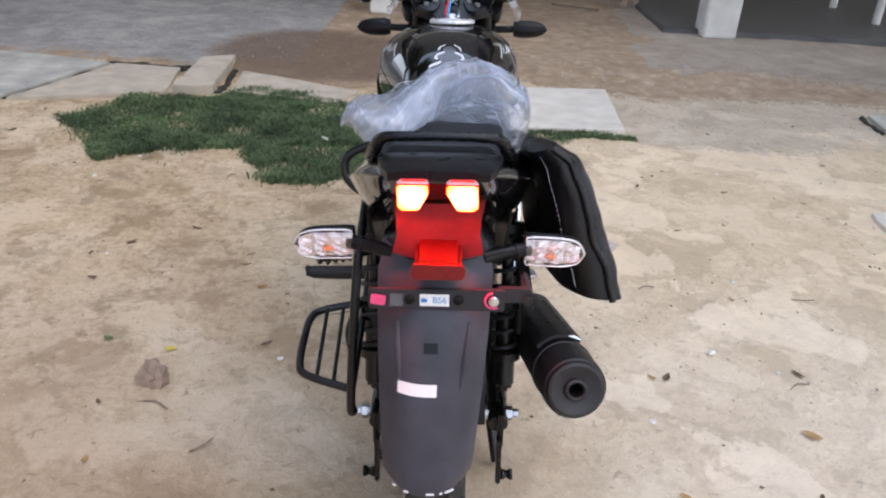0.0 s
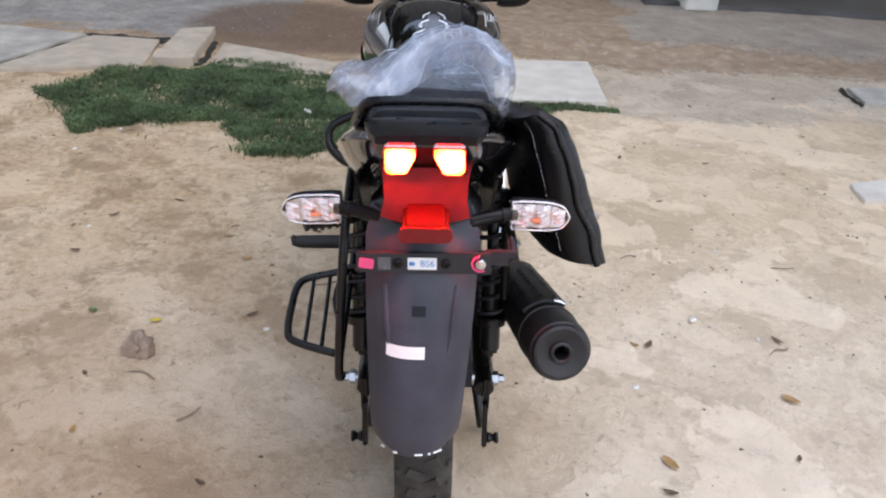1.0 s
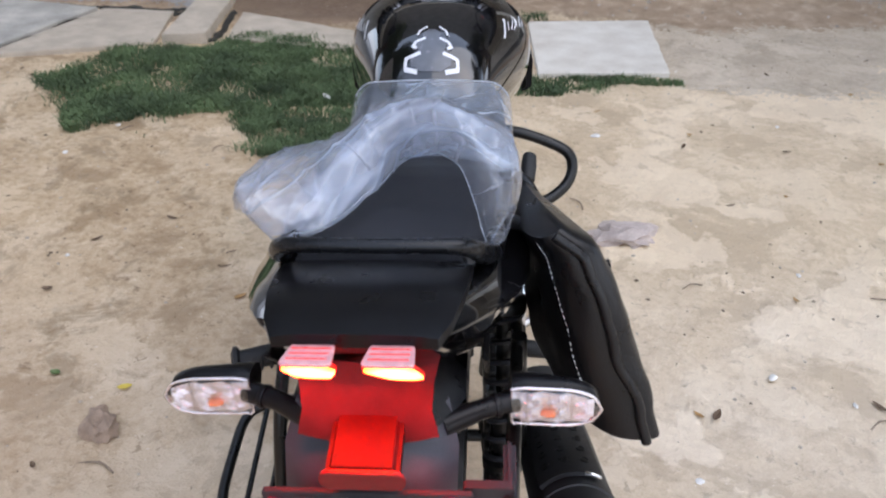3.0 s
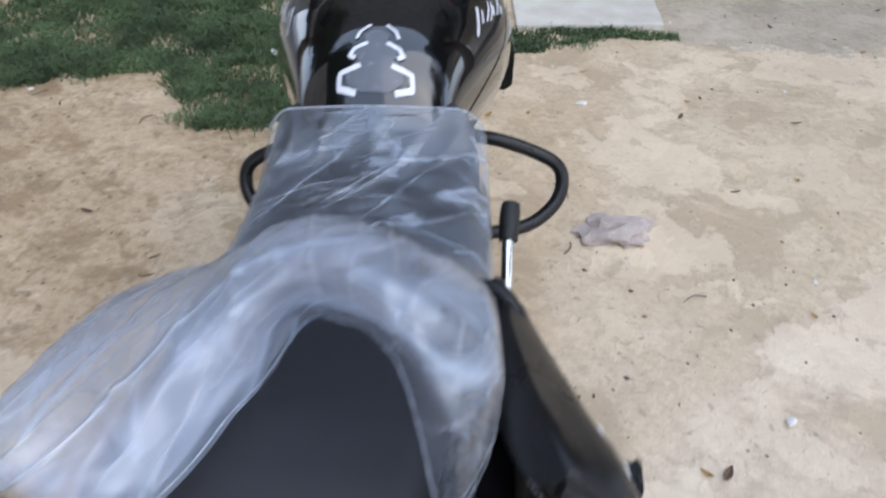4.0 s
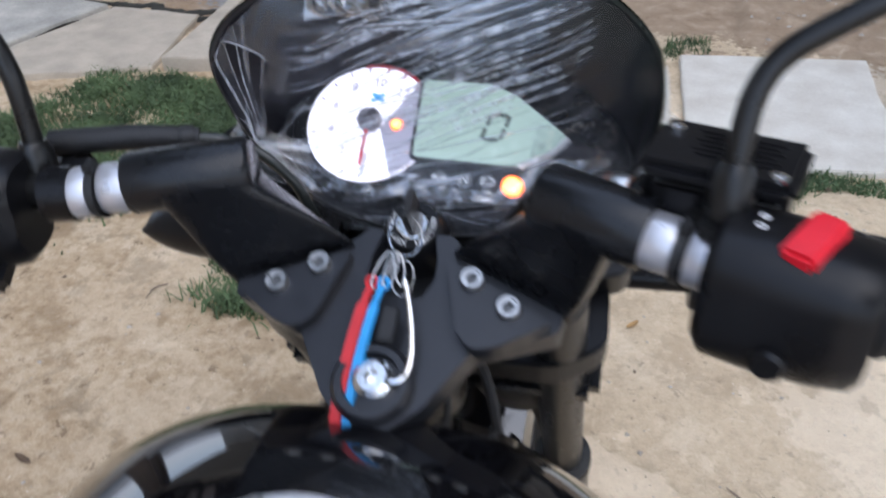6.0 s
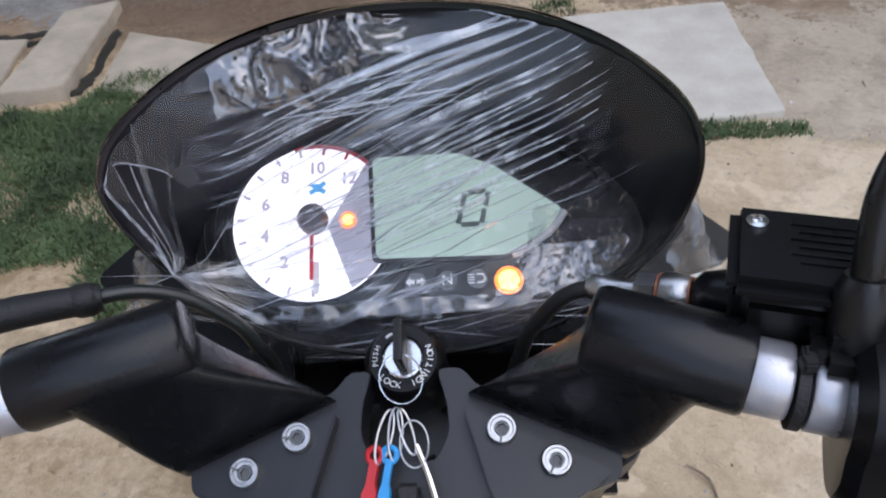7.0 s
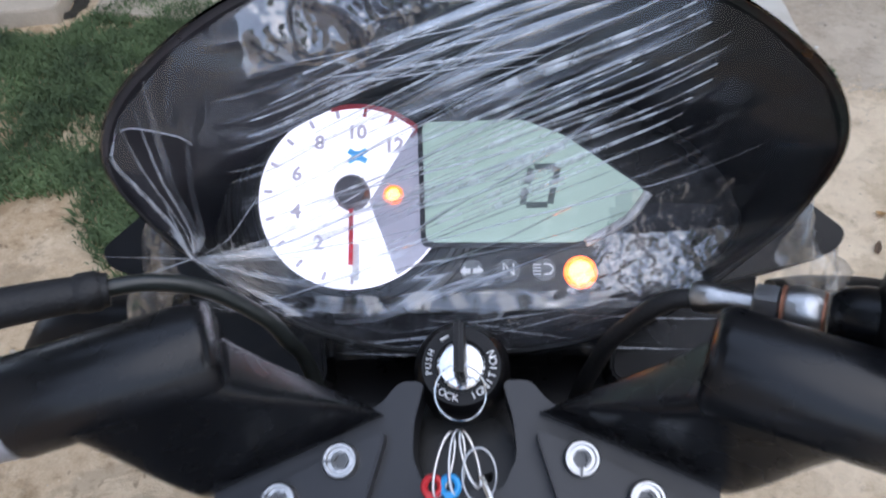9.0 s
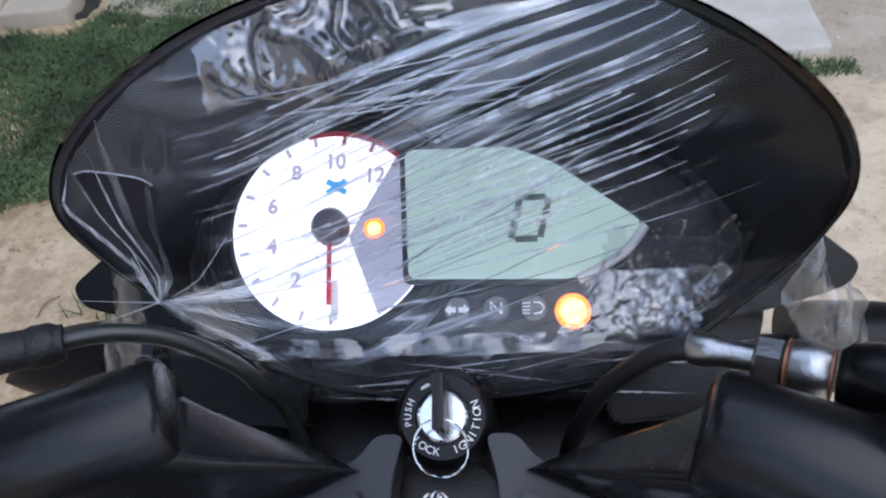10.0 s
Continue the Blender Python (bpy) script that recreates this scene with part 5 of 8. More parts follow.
# left side: foot rest loop, guard bar, folding pegs
part("side_guard_bar", tube([(-0.134, -0.12, 0.76), (-0.138, -0.235, 0.69), (-0.146, -0.275, 0.56), (-0.152, -0.290, 0.445), (-0.150, -0.286, 0.425)], [0.008, 0.008, 0.008, 0.008, 0.010], 12, 6), POWDER, bike, "bent black guard bar")
part("side_guard_bar", tube([(-0.134, 0.02, 0.72), (-0.142, 0.0, 0.60), (-0.150, -0.03, 0.52), (-0.152, -0.28, 0.46)], 0.007, 12, 6), POWDER, bike)
loop = part("foot_rest_loop", tube([(-0.150, -0.055, 0.512), (-0.230, -0.068, 0.500), (-0.252, -0.090, 0.495), (-0.256, -0.14, 0.487), (-0.252, -0.220, 0.478), (-0.234, -0.248, 0.472), (-0.152, -0.275, 0.464)], 0.0075, 12, 8), POWDER, bike, "flat tubular side foot rest")
for x in (-0.223, -0.192):
    part("rung", tube([(x, -0.064, 0.503), (x + 0.006, -0.256, 0.470)], 0.004, 10, 1), POWDER, loop)
part("side_guard_bar", tube([(-0.150, -0.07, 0.530), (-0.168, -0.10, 0.510), (-0.174, -0.14, 0.492), (-0.162, -0.19, 0.474), (-0.156, -0.27, 0.452)], 0.006, 12, 6), POWDER, bike, "bent black guard bar")
part("pillion_peg", join(tube([(-0.128, -0.12, 0.665), (-0.160, -0.14, 0.668), (-0.215, -0.165, 0.672)], [0.012, 0.015, 0.013], 12, 4), *[lathe([(0.015, 0), (0.017, 0.002), (0.015, 0.004)], along((-0.150 - 0.012 * k, -0.137 - 0.005 * k, 0.667), (-0.215, -0.165, 0.672)), 14) for k in range(5)], lathe([(0.014, 0), (0.018, 0.003), (0.018, 0.008), (0.01, 0.011)], along((-0.210, -0.162, 0.672), (-0.3, -0.19, 0.675)), 14)), RUBBER, bike, "ribbed rubber pillion peg")
part("pillion_peg", tube([(0.135, -0.02, 0.45), (0.20, -0.04, 0.455)], [0.014, 0.015], 12, 2), RUBBER, bike)

# frame, engine, stands, side levers
part("frame", join(*[tube([(0.085 * s, -0.29, 0.86), (0.105 * s, -0.1, 0.79), (0.11 * s, 0.25, 0.70), (0.07 * s, 0.55, 0.72), (0.03 * s, 0.80, 0.78)], 0.015, 12, 6) for s in (-1, 1)], tube([(0, 0.80, 0.74), (0, 0.78, 0.55), (0, 0.70, 0.30), (0, 0.55, 0.22)], 0.018, 12, 6), *[tube([(0.10 * s, 0.25, 0.70), (0.11 * s, 0.24, 0.45), (0.10 * s, 0.30, 0.25)], 0.016, 12, 6) for s in (-1, 1)],
                   tube([(0, 0.87, 0.90), (0, 0.915, 0.78)], 0.032, 20, 1)), POWDER, bike)
fins = [block((0.19, 0.15, 0.006), pose(0, 0.62 + 0.012 * k, 0.44 + 0.016 * k, -18), 0.002) for k in range(9)]
engine = part("engine", join(block((0.20, 0.34, 0.19), pose(0, 0.50, 0.31), 0.04, 3), block((0.13, 0.11, 0.22), pose(0, 0.66, 0.48, -18), 0.02), block((0.15, 0.12, 0.08), pose(0, 0.72, 0.62, -18), 0.02)), ENGINE, bike)
for f in fins:
    part("fin", f, ENGINE, engine)
for s in (-1, 1):
    part("engine_cover", lathe([(0.085, 0), (0.082, 0.03), (0.06, 0.045), (0.0005, 0.047)], along((0.095 * s, 0.47, 0.31), (s, 0.47, 0.31)), 36), ENGINE, engine)
part("side_panel", loft([[(0.135 * 1.0 + 0.012 * math.sin(t * 3.1), y, z) for t, (y, z) in zip(np.linspace(0, 1, 6), [(a, 0.76 - 0.02 * k) for k in range(6)])] for a in np.linspace(0.02, 0.34, 8)] , False), PLASTIC, bike)
part("side_panel", loft([[(-0.135 - 0.012 * math.sin(t * 3.1), y, z) for t, (y, z) in zip(np.linspace(0, 1, 6), [(a, 0.76 - 0.02 * k) for k in range(6)])] for a in np.linspace(0.02, 0.34, 8)], False), PLASTIC, bike)
part("centre_stand", join(*[tube([(0.09 * s, 0.22, 0.24), (0.12 * s, 0.10, 0.10), (0.135 * s, 0.06, 0.012)], 0.012, 10, 4) for s in (-1, 1)], tube([(-0.10, 0.18, 0.19), (0.10, 0.18, 0.19)], 0.012, 10, 1)), POWDER, bike)
for s in (-1, 1):
    up = 0.075 if s < 0 else 0.0
    part("foot_peg", join(tube([(0.11 * s, 0.33, 0.30 + up), (0.18 * s, 0.30, 0.31 + up)], 0.010, 10, 1), tube([(0.175 * s, 0.30, 0.312 + up), ((0.315 if s < 0 else 0.23) * s, 0.29, 0.315 + up), ((0.325 if s < 0 else 0.238) * s, 0.29, 0.326 + up)], [0.018, 0.016, 0.010], 12, 3)), RUBBER, bike, "ribbed rubber foot peg")
kick = part("kick_starter", join(tube([(0.165, 0.22, 0.60), (0.168, 0.25, 0.65), (0.170, 0.300, 0.700)], 0.0075, 12, 4), tube([(0.13, 0.12, 0.36), (0.160, 0.17, 0.48), (0.165, 0.22, 0.60)], 0.009, 12, 4)), CHROME, bike, "chrome kick starter")
part("kick_pedal", tube([(0.170, 0.290, 0.692), (0.172, 0.312, 0.708), (0.174, 0.332, 0.718)], [0.012, 0.0135, 0.012], 14, 3), RUBBER, kick, "black rubber pedal")
part("brake_pedal", join(tube([(0.13, 0.40, 0.26), (0.19, 0.44, 0.27), (0.225, 0.475, 0.29)], 0.008, 10, 4), block((0.046, 0.038, 0.012), pose(0.227, 0.487, 0.290, 6, 0, 8), 0.005, 3)), STEEL, bike, "bright foot brake pedal")

# ---- tank ----
TY = [0.335, 0.355, 0.375, 0.40, 0.43, 0.47, 0.53, 0.60, 0.66, 0.72, 0.77, 0.81, 0.835]
TZ = [0.820, 0.850, 0.874, 0.893, 0.906, 0.917, 0.926, 0.928, 0.924, 0.914, 0.898, 0.872, 0.835]
TW = [0.084, 0.092, 0.099, 0.107, 0.116, 0.130, 0.150, 0.171, 0.183, 0.189, 0.184, 0.158, 0.115]
TB = [0.775, 0.755, 0.740, 0.725, 0.710, 0.695, 0.680, 0.668, 0.660, 0.655, 0.655, 0.665, 0.700]
TN = 2.35


def tank_dims(y):
    w, zt, zb = (float(np.interp(y, TY, a)) for a in (TW, TZ, TB))
    zm = zb + 0.45 * (zt - zb)
    return w, zt, zm, zb


def tank_z(x, y):
    w, zt, zm, zb = tank_dims(y)
    return zm + (zt - zm) * max(0.0, 1 - (abs(x) / w) ** TN) ** (1 / TN)


def tank_x(z, y):
    w, zt, zm, zb = tank_dims(y)
    return w * max(0.0, 1 - (max(0.0, z - zm) / (zt - zm)) ** TN) ** (1 / TN)


rings = []
ty = np.linspace(0.335, 0.835, 54)
for y in ty:
    # smooth the stations
    w, zt, zm, zb = (sum(tank_dims(min(0.835, max(0.335, y + d)))[k] for d in (-0.02, -0.01, 0, 0.01, 0.02)) / 5 for k in range(4))
    ring = []
    for a in np.linspace(0, 2 * math.pi, 72, endpoint=False):
        c, s = math.cos(a), math.sin(a)
        x = w * math.copysign(abs(c) ** (2 / TN), c)
        z = zm + (zt - zm if s > 0 else zm - zb) * math.copysign(abs(s) ** (2 / TN), s)
        ring.append((x, y, z))
    rings.append(ring)
tank = part("fuel_tank", loft(rings), GLOSS, bike, "gloss black fuel tank with silver decals", 60)


def drape(points, width, lift=0.0012):
    """A band along (x, y) points lying on top of the tank."""
    P = [Vector(p) for p in curve_points([(*p, 0) for p in points], 1)]
    Q = []
    for a, b in zip(P, P[1:]):
        Q += [a.lerp(b, k / 8) for k in range(8)]
    Q.append(P[-1])
    rows = []
    for i, p in enumerate(Q):
        d = (Q[min(i + 1, len(Q) - 1)] - Q[max(i - 1, 0)]).normalized()
        n = Vector((-d.y, d.x, 0)) * width / 2
        rows.append([Vector((q.x, q.y, tank_z(q.x, q.y) + lift)) for q in (p + n, p, p - n)])
    return loft(rows, False)


for s in (-1, 1):
    for pts, w in (([(0.024, 0.363), (0.045, 0.368), (0.044, 0.382), (0.019, 0.389)], 0.0056), ([(0.026, 0.397), (0.033, 0.400), (0.028, 0.410), (0.012, 0.418)], 0.0052), ([(0.026, 0.425), (0.022, 0.437), (0.010, 0.448)], 0.0042)):
        part("decal", drape([(0.005 + s * x, y) for x, y in pts], w), DECAL, tank, "silver chevron")
pad = [[Vector((0.004 + t * w, y, tank_z(0.004 + t * w, y) + 0.0008)) for t in np.linspace(-1, 1, 9)] for y, w in ((0.364, 0.018), (0.372, 0.034), (0.385, 0.036), (0.395, 0.022), (0.402, 0.026), (0.412, 0.026), (0.42, 0.014), (0.43, 0.016), (0.44, 0.006))]
part("decal", loft(pad, False), DECALGREY, tank, "grey centre decal")


def side_band(pts, width, s, lift=0.0012):
    """A band along (y, z) points on the flank of the tank."""
    rows = []
    P = [Vector(p) for p in pts]
    Q = []
    for a, b in zip(P, P[1:]):
        Q += [a.lerp(b, k / 6) for k in range(6)]
    Q.append(P[-1])
    for i, p in enumerate(Q):
        d = (Q[min(i + 1, len(Q) - 1)] - Q[max(i - 1, 0)]).normalized()
        n = Vector((-d.y, d.x)) * width / 2
        rows.append([Vector((s * (tank_x(q.y, q.x) + lift), q.x, q.y + lift * 0.6)) for q in (p + n, p, p - n)])
    return loft(rows, False)


for s in (-1, 1):
    for k, (y0, z0, y1, z1, w) in enumerate(((0.520, 0.866, 0.574, 0.886, 0.0042), (0.556, 0.869, 0.580, 0.879, 0.0030), (0.572, 0.866, 0.618, 0.877, 0.0032), (0.584, 0.862, 0.628, 0.873, 0.0028), (0.604, 0.862, 0.626, 0.868, 0.0048), (0.622, 0.856, 0.664, 0.865, 0.0032), (0.640, 0.850, 0.660, 0.855, 0.0042))):
        part("lettering_stroke", side_band([(y0, z0), (y1, z1)], w, s), DECAL, tank, "slanted silver stroke")
    part("crease", side_band([(0.43, 0.79), (0.52, 0.800), (0.62, 0.812), (0.70, 0.835), (0.76, 0.845)], 0.006, s, 0.0016), GLOSS, tank)
    rows = []
    for y in np.linspace(0.712, 0.80, 10):
        x = 0.196 - 0.3 * max(0, y - 0.76) ** 1.2 - 0.4 * max(0, 0.70 - y) ** 1.5
        rows.append([(s * (x - 0.004 + dx), y, z) for dx, z in ((-0.010, 0.80 - 0.2 * max(0, y - 0.78)), (0.002, 0.755), (0.0, 0.70), (-0.012, 0.690 + 0.3 * max(0, y - 0.74)), (-0.022, 0.690 + 0.3 * max(0, y - 0.74)), (-0.012, 0.70), (-0.012, 0.755), (-0.018, 0.795))])
    part("tank_shroud", loft(rows), PLASTIC, bike, "satin black tank shroud")

CAP = pose(0.008, 0.652, 0.9290, -8, 0, 0)
cap = part("fuel_cap", lathe([(0.0575, -0.006), (0.0578, -0.001), (0.056, 0.0015), (0.0535, 0.0025), (0.046, 0.0030), (0.0445, 0.0018), (0.0435, 0.0025), (0.040, 0.0040), (0.0005, 0.0045)], CAP, 64), CAPMET, bike, "round brushed metal fuel cap")
for k in range(7):
    a = k * 2 * math.pi / 7 + 0.3
    part("screw", lathe([(0.0042, 0), (0.0042, 0.0022), (0.0022, 0.0026), (0.0020, 0.0008), (0.0005, 0.0008)], CAP @ pose(0.0500 * math.cos(a), 0.0500 * math.sin(a), 0.0024), 12), STEEL, cap)
part("keyhole_flap", plate(rounded([(-0.010, -0.014), (0.016, -0.014), (0.016, 0.004), (-0.010, 0.004)], 0.004), 0.002, CAP @ pose(0, 0, 0.0062), 0.0008), CAPMET, cap)
for r0, a0, a1 in ((0.036, 2.2, 4.1), (0.036, -0.9, 1.0)):
    part("groove", tube([CAP @ Vector((r0 * math.cos(a), r0 * math.sin(a), 0.0042)) for a in np.linspace(a0, a1, 20)], 0.0010, 6, 1), INK, cap)
part("print", join(*[stroke([(x, 0.010 + 0.003 * (k % 2)), (x + 0.003, 0.020 + 0.002 * (k % 3))], 0.0032, CAP @ pose(0, 0, 0.0048)) for k, x in enumerate((-0.020, -0.014, -0.009, -0.003))]), INK, cap, "dark printed marks", 0)
part("print", stroke([(0.006, 0.022), (0.026, 0.017)], 0.005, CAP @ pose(0, 0, 0.0048)), WHITE, cap, "pale printed bar", 0)

# ---- leg guard ----
for s in (-1, 1):
    part("leg_guard", tube([(0.05 * s, 0.80, 0.588), (0.12 * s, 0.745, 0.586), (0.175 * s, 0.735, 0.579), (0.235 * s, 0.733, 0.558), (0.280 * s, 0.725, 0.535), (0.292 * s, 0.713, 0.505), (0.280 * s, 0.690, 0.475), (0.245 * s, 0.665, 0.452), (0.200 * s, 0.650, 0.441), (0.14 * s, 0.645, 0.435), (0.06 * s, 0.66, 0.40)], 0.0125, 16, 6), POWDER, bike, "bent black tubular leg guard")

# ---- steering: top yoke, clip-on bars, controls ----
YK = pose(0.006, 0.845, 0.9335, 27, 0, 0)
yoke_out = rounded([(-0.10, -0.012), (-0.052, -0.030), (-0.030, -0.066), (-0.012, -0.082), (0.012, -0.082), (0.030, -0.066), (0.052, -0.030), (0.10, -0.012), (0.105, 0.034), (0.064, 0.037), (0.053, 0.031), (0.044, 0.030), (0.036, 0.034), (0.029, 0.043), (0.017, 0.043), (0.0215, 0.026), (0.0225, 0.012), (0.016, -0.001), (-0.014, -0.001), (-0.020, 0.012), (-0.0195, 0.026), (-0.015, 0.043), (-0.026, 0.043), (-0.033, 0.034), (-0.041, 0.030), (-0.050, 0.031), (-0.062, 0.037), (-0.105, 0.034)], 0.004)
yoke = part("top_yoke", plate(yoke_out, 0.024, YK @ pose(0, 0, -0.004), 0.003), YOKEBLACK, bike, "black cast top yoke")
part("lock_boss", lathe([(0.024, -0.02), (0.024, 0.004), (0.021, 0.008), (0.017, 0.008), (0.016, 0.002), (0.0005, 0.002)], YK @ pose(0, -0.057, -0.002), 30), YOKEBLACK, yoke)
part("stem_nut", lathe([(0.0115, 0), (0.0118, 0.006), (0.0085, 0.009), (0.004, 0.009), (0.0005, 0.006)], YK @ pose(0.001, -0.055, 0), 24), CHROME, yoke, "chrome stem nut")

SWEEP = {1: 16.7, -1: 14.0}


def bar_at(x):
    """The middle line of the bars at x; the right one sits a little higher and further back."""
    a = abs(x)
    near, far = min(a, 0.165), max(0.0, a - 0.165)
    if x > 0:
        return Vector((0.006 + x, 0.8475 - 0.42 * (near - 0.09) - 0.29 * far, 1.007 - 0.09 * (near - 0.09) - 0.06 * far))
    return Vector((0.006 + x, 0.861 - 0.38 * (near - 0.09) - 0.20 * far, 1.001 - 0.07 * (near - 0.09) - 0.05 * far))


BARS = {}
for s in (-1, 1):
    pad = [(0.029, 0.023), (0.042, -0.022), (0.052, -0.032), (0.066, -0.029), (0.097, -0.010)]
    pad = [(s * x, y) for x, y in pad]
    clip = part("clip_on", plate(rounded(pad if s > 0 else pad[::-1], 0.006), 0.016, YK @ pose(0, 0, 0.006), 0.003), YOKEBLACK, bike, "black cast clip-on handlebar clamp")
    # one casting: the round clamp of the bar flattens into a blade that runs down to the pad
    ax = (bar_at(0.2 * s) - bar_at(0.1 * s)).normalized()
    yk = YK.to_3x3()
    pa, pb = yk @ Vector((-0.036 * s, 0.016, 0.0)), yk @ Vector((0, 0, 0.009))
    pc, top = YK @ Vector((0.068 * s, 0.013, -0.003)), bar_at((0.114 if s < 0 else 0.110) * s)
    face = ax.cross(pc - top).normalized() * 0.0184
    face = face if face.dot(pb) > 0 else -face
    rr = []
    for t in np.linspace(0.06, 1, 22):
        k = max(0.0, t)
        e = k * k * (3 - 2 * k)
        c = top.lerp(pc, t)
        A, B, n = (ax * (-0.0295 if s < 0 else -0.0255)).lerp(pa, e), face.lerp(pb, k), 6.0
        rr.append([c + A * math.copysign(abs(math.cos(a)) ** (2 / n), math.cos(a)) + B * math.copysign(abs(math.sin(a)) ** (2 / n), math.sin(a)) for a in np.linspace(0, 2 * math.pi, 40, endpoint=False)])
    part("gusset", loft(rr), CAST, clip, "", 55)
    part("bar_tube", lathe([(0.0150, 0), (0.0172, 0.0012), (0.0185, 0.004), (0.0185, 0.071 if s < 0 else 0.060), (0.0176, 0.073 if s < 0 else 0.062)], along(bar_at(0.084 * s), bar_at(0.2 * s)), 40), CAST, clip)
    for px, py in ((0.047, 0.010), (0.0705, -0.005)):
        m = YK @ pose(px * s, py, 0.006)
        sc = part("bolt", lathe([(0.0072, 0), (0.0072, 0.0035), (0.0064, 0.0050), (0.0054, 0.0050), (0.0050, 0.0034), (0.0036, 0.0034), (0.0035, 0.0008), (0.0005, 0.0008)], m, 24), STEEL, clip, "bright socket bolt")
        part("socket", join(lathe([(0.0034, 0.0), (0.0034, 0.0036), (0.0024, 0.0036), (0.0023, 0.0012), (0.0005, 0.0012)], m, 6), block((0.0010, 0.0040, 0.0010), m @ pose(0, 0, 0, 0, 0, 40 * s - 10 * px * 100) @ pose(0, -0.0050, 0.0047), 0)), LAMPGREY, sc)
    part("handlebar", tube([bar_at(0.13 * s), bar_at((0.37 if s > 0 else 0.41) * s)], 0.0111, 20, 1), POWDER, clip)
    for x in ((0.150, 0.1705) if s < 0 else (0.139, 0.1595)):
        part("collar", lathe([(0.0125, 0), (0.0144, 0.0004), (0.0149, 0.0014), (0.0149, 0.0148), (0.0144, 0.0160), (0.0125, 0.0164)], along(bar_at(x * s), bar_at(0.4 * s)), 32), SILVER, clip, "silver bar collar")
    tie = along(bar_at((0.1675 if s < 0 else 0.1565) * s), bar_at(0.4 * s))
    part("cable_tie", join(lathe([(0.0148, -0.002), (0.0158, -0.002), (0.0158, 0.002), (0.0148, 0.002), (0.0148, -0.002)], tie, 28), block((0.006, 0.006, 0.005), tie @ pose(0.0, 0.0175, 0.0), 0.001), block((0.006, 0.006, 0.005), pose(*(bar_at((0.1675 if s < 0 else 0.1565) * s) + Vector((0, -0.004, 0.0175)))), 0.001)), RUBBER, clip, "black cable tie")
    # grip with end weight
    gr = [(0.0135, 0), (0.0185, 0.001), (0.0190, 0.004), (0.0165, 0.008)]
    for i in range(16):
        gr += [(0.0166, 0.010 + 0.0063 * i), (0.0167, 0.0112 + 0.0063 * i), (0.0167, 0.0148 + 0.0063 * i), (0.0166, 0.016 + 0.0063 * i)]
    gr += [(0.0185, 0.114), (0.019, 0.117), (0.0185, 0.121), (0.0155, 0.123)]
    part("grip", lathe(gr, along(bar_at((0.240 if s > 0 else 0.284) * s), bar_at(0.5 * s)), 28), RUBBER, clip, "ribbed black rubber grip")
    part("bar_end_weight", lathe([(0.0150, 0), (0.0165, 0.004), (0.0165, 0.026), (0.0140, 0.031), (0.006, 0.031), (0.005, 0.028), (0.0005, 0.028)], along(bar_at((0.362 if s > 0 else 0.406) * s), bar_at(0.5 * s)), 28), PLASTIC, clip)
    BARS[s] = clip


def bar_frame(x, s):
    """x along the bar outwards, y towards the front, z up."""
    c = bar_at(x * s)
    return Matrix.Translation(c) @ pose(0, 0, 0, 0, 0, -SWEEP[s] * s)


# switch pods
SR, SL = bar_frame(0.205, 1) @ pose(0, -0.004, 0.004), bar_frame(0.246, -1) @ pose(0, -0.004, 0.002)


def pod(m, w, s):
    rr = []
    for x, k in ((-w, 0.80), (-w + 0.005, 0.97), (-w * 0.3, 1.0), (w * 0.5, 0.97), (w - 0.004, 0.90), (w, 0.78)):
        ring = []
        for a in np.linspace(0, 2 * math.pi, 28, endpoint=False):
            c, d = math.cos(a), math.sin(a)
            hz = 0.029 if d > 0 else 0.040
            ring.append(m @ Vector((x, 0.030 * k * math.copysign(abs(c) ** 0.7, c) - (0.004 if d < 0 else 0), hz * k * math.copysign(abs(d) ** 0.8, d))))
        rr.append(ring)
    return loft(rr)


pod_r = part("switch_pod", pod(SR, 0.036, 1), PLASTIC, BARS[1], "black switch pod with a red kill switch")
part("kill_switch", block((0.016, 0.031, 0.010), SR @ pose(0.004, -0.005, 0.0285, 0, 0, -18) @ pose(0, 0, 0, 10), 0.002), RED, pod_r, "red rocker switch")
for k in range(2):
    part("symbol", tube([SR @ Vector((-0.018 + 0.0018 * math.cos(a), 0.002 + 0.008 * k + 0.0016 * math.sin(a) - 0.004, 0.0287)) for a in np.linspace(0, 6.2, 12)], 0.0005, 5, 1), WHITE, pod_r)
part("starter_button", lathe([(0.008, 0), (0.008, 0.006), (0.006, 0.008), (0.0005, 0.008)], SR @ pose(0, -0.030, -0.018, 90), 20), PLASTIC, pod_r)
pod_l = part("switch_pod", join(pod(SL, 0.038, -1), block((0.034, 0.034, 0.020), SL @ pose(0.008, -0.024, -0.032, 20), 0.006)), PLASTIC, BARS[-1], "black switch pod")
part("dip_switch", block((0.020, 0.022, 0.008), SL @ pose(-0.010, -0.008, 0.0265, 20), 0.002), MATTE, pod_l, "grey rocker switch")
for x, y, z in ((0.014, -0.003, 0.0290), (0.014, -0.012, 0.0265), (0.006, -0.0295, 0.006), (-0.006, -0.0295, 0.006)):
    part("symbol", block((0.005, 0.0016, 0.001), SL @ pose(x, y, z, 40), 0), WHITE, pod_l)
part("turn_switch", block((0.018, 0.012, 0.008), SL @ pose(-0.002, -0.035, -0.006, 30), 0.003), PLASTIC, pod_l)
part("horn_button", lathe([(0.008, 0), (0.008, 0.004), (0.0005, 0.005)], SL @ pose(-0.002, -0.040, -0.028, 90), 18), PLASTIC, pod_l)

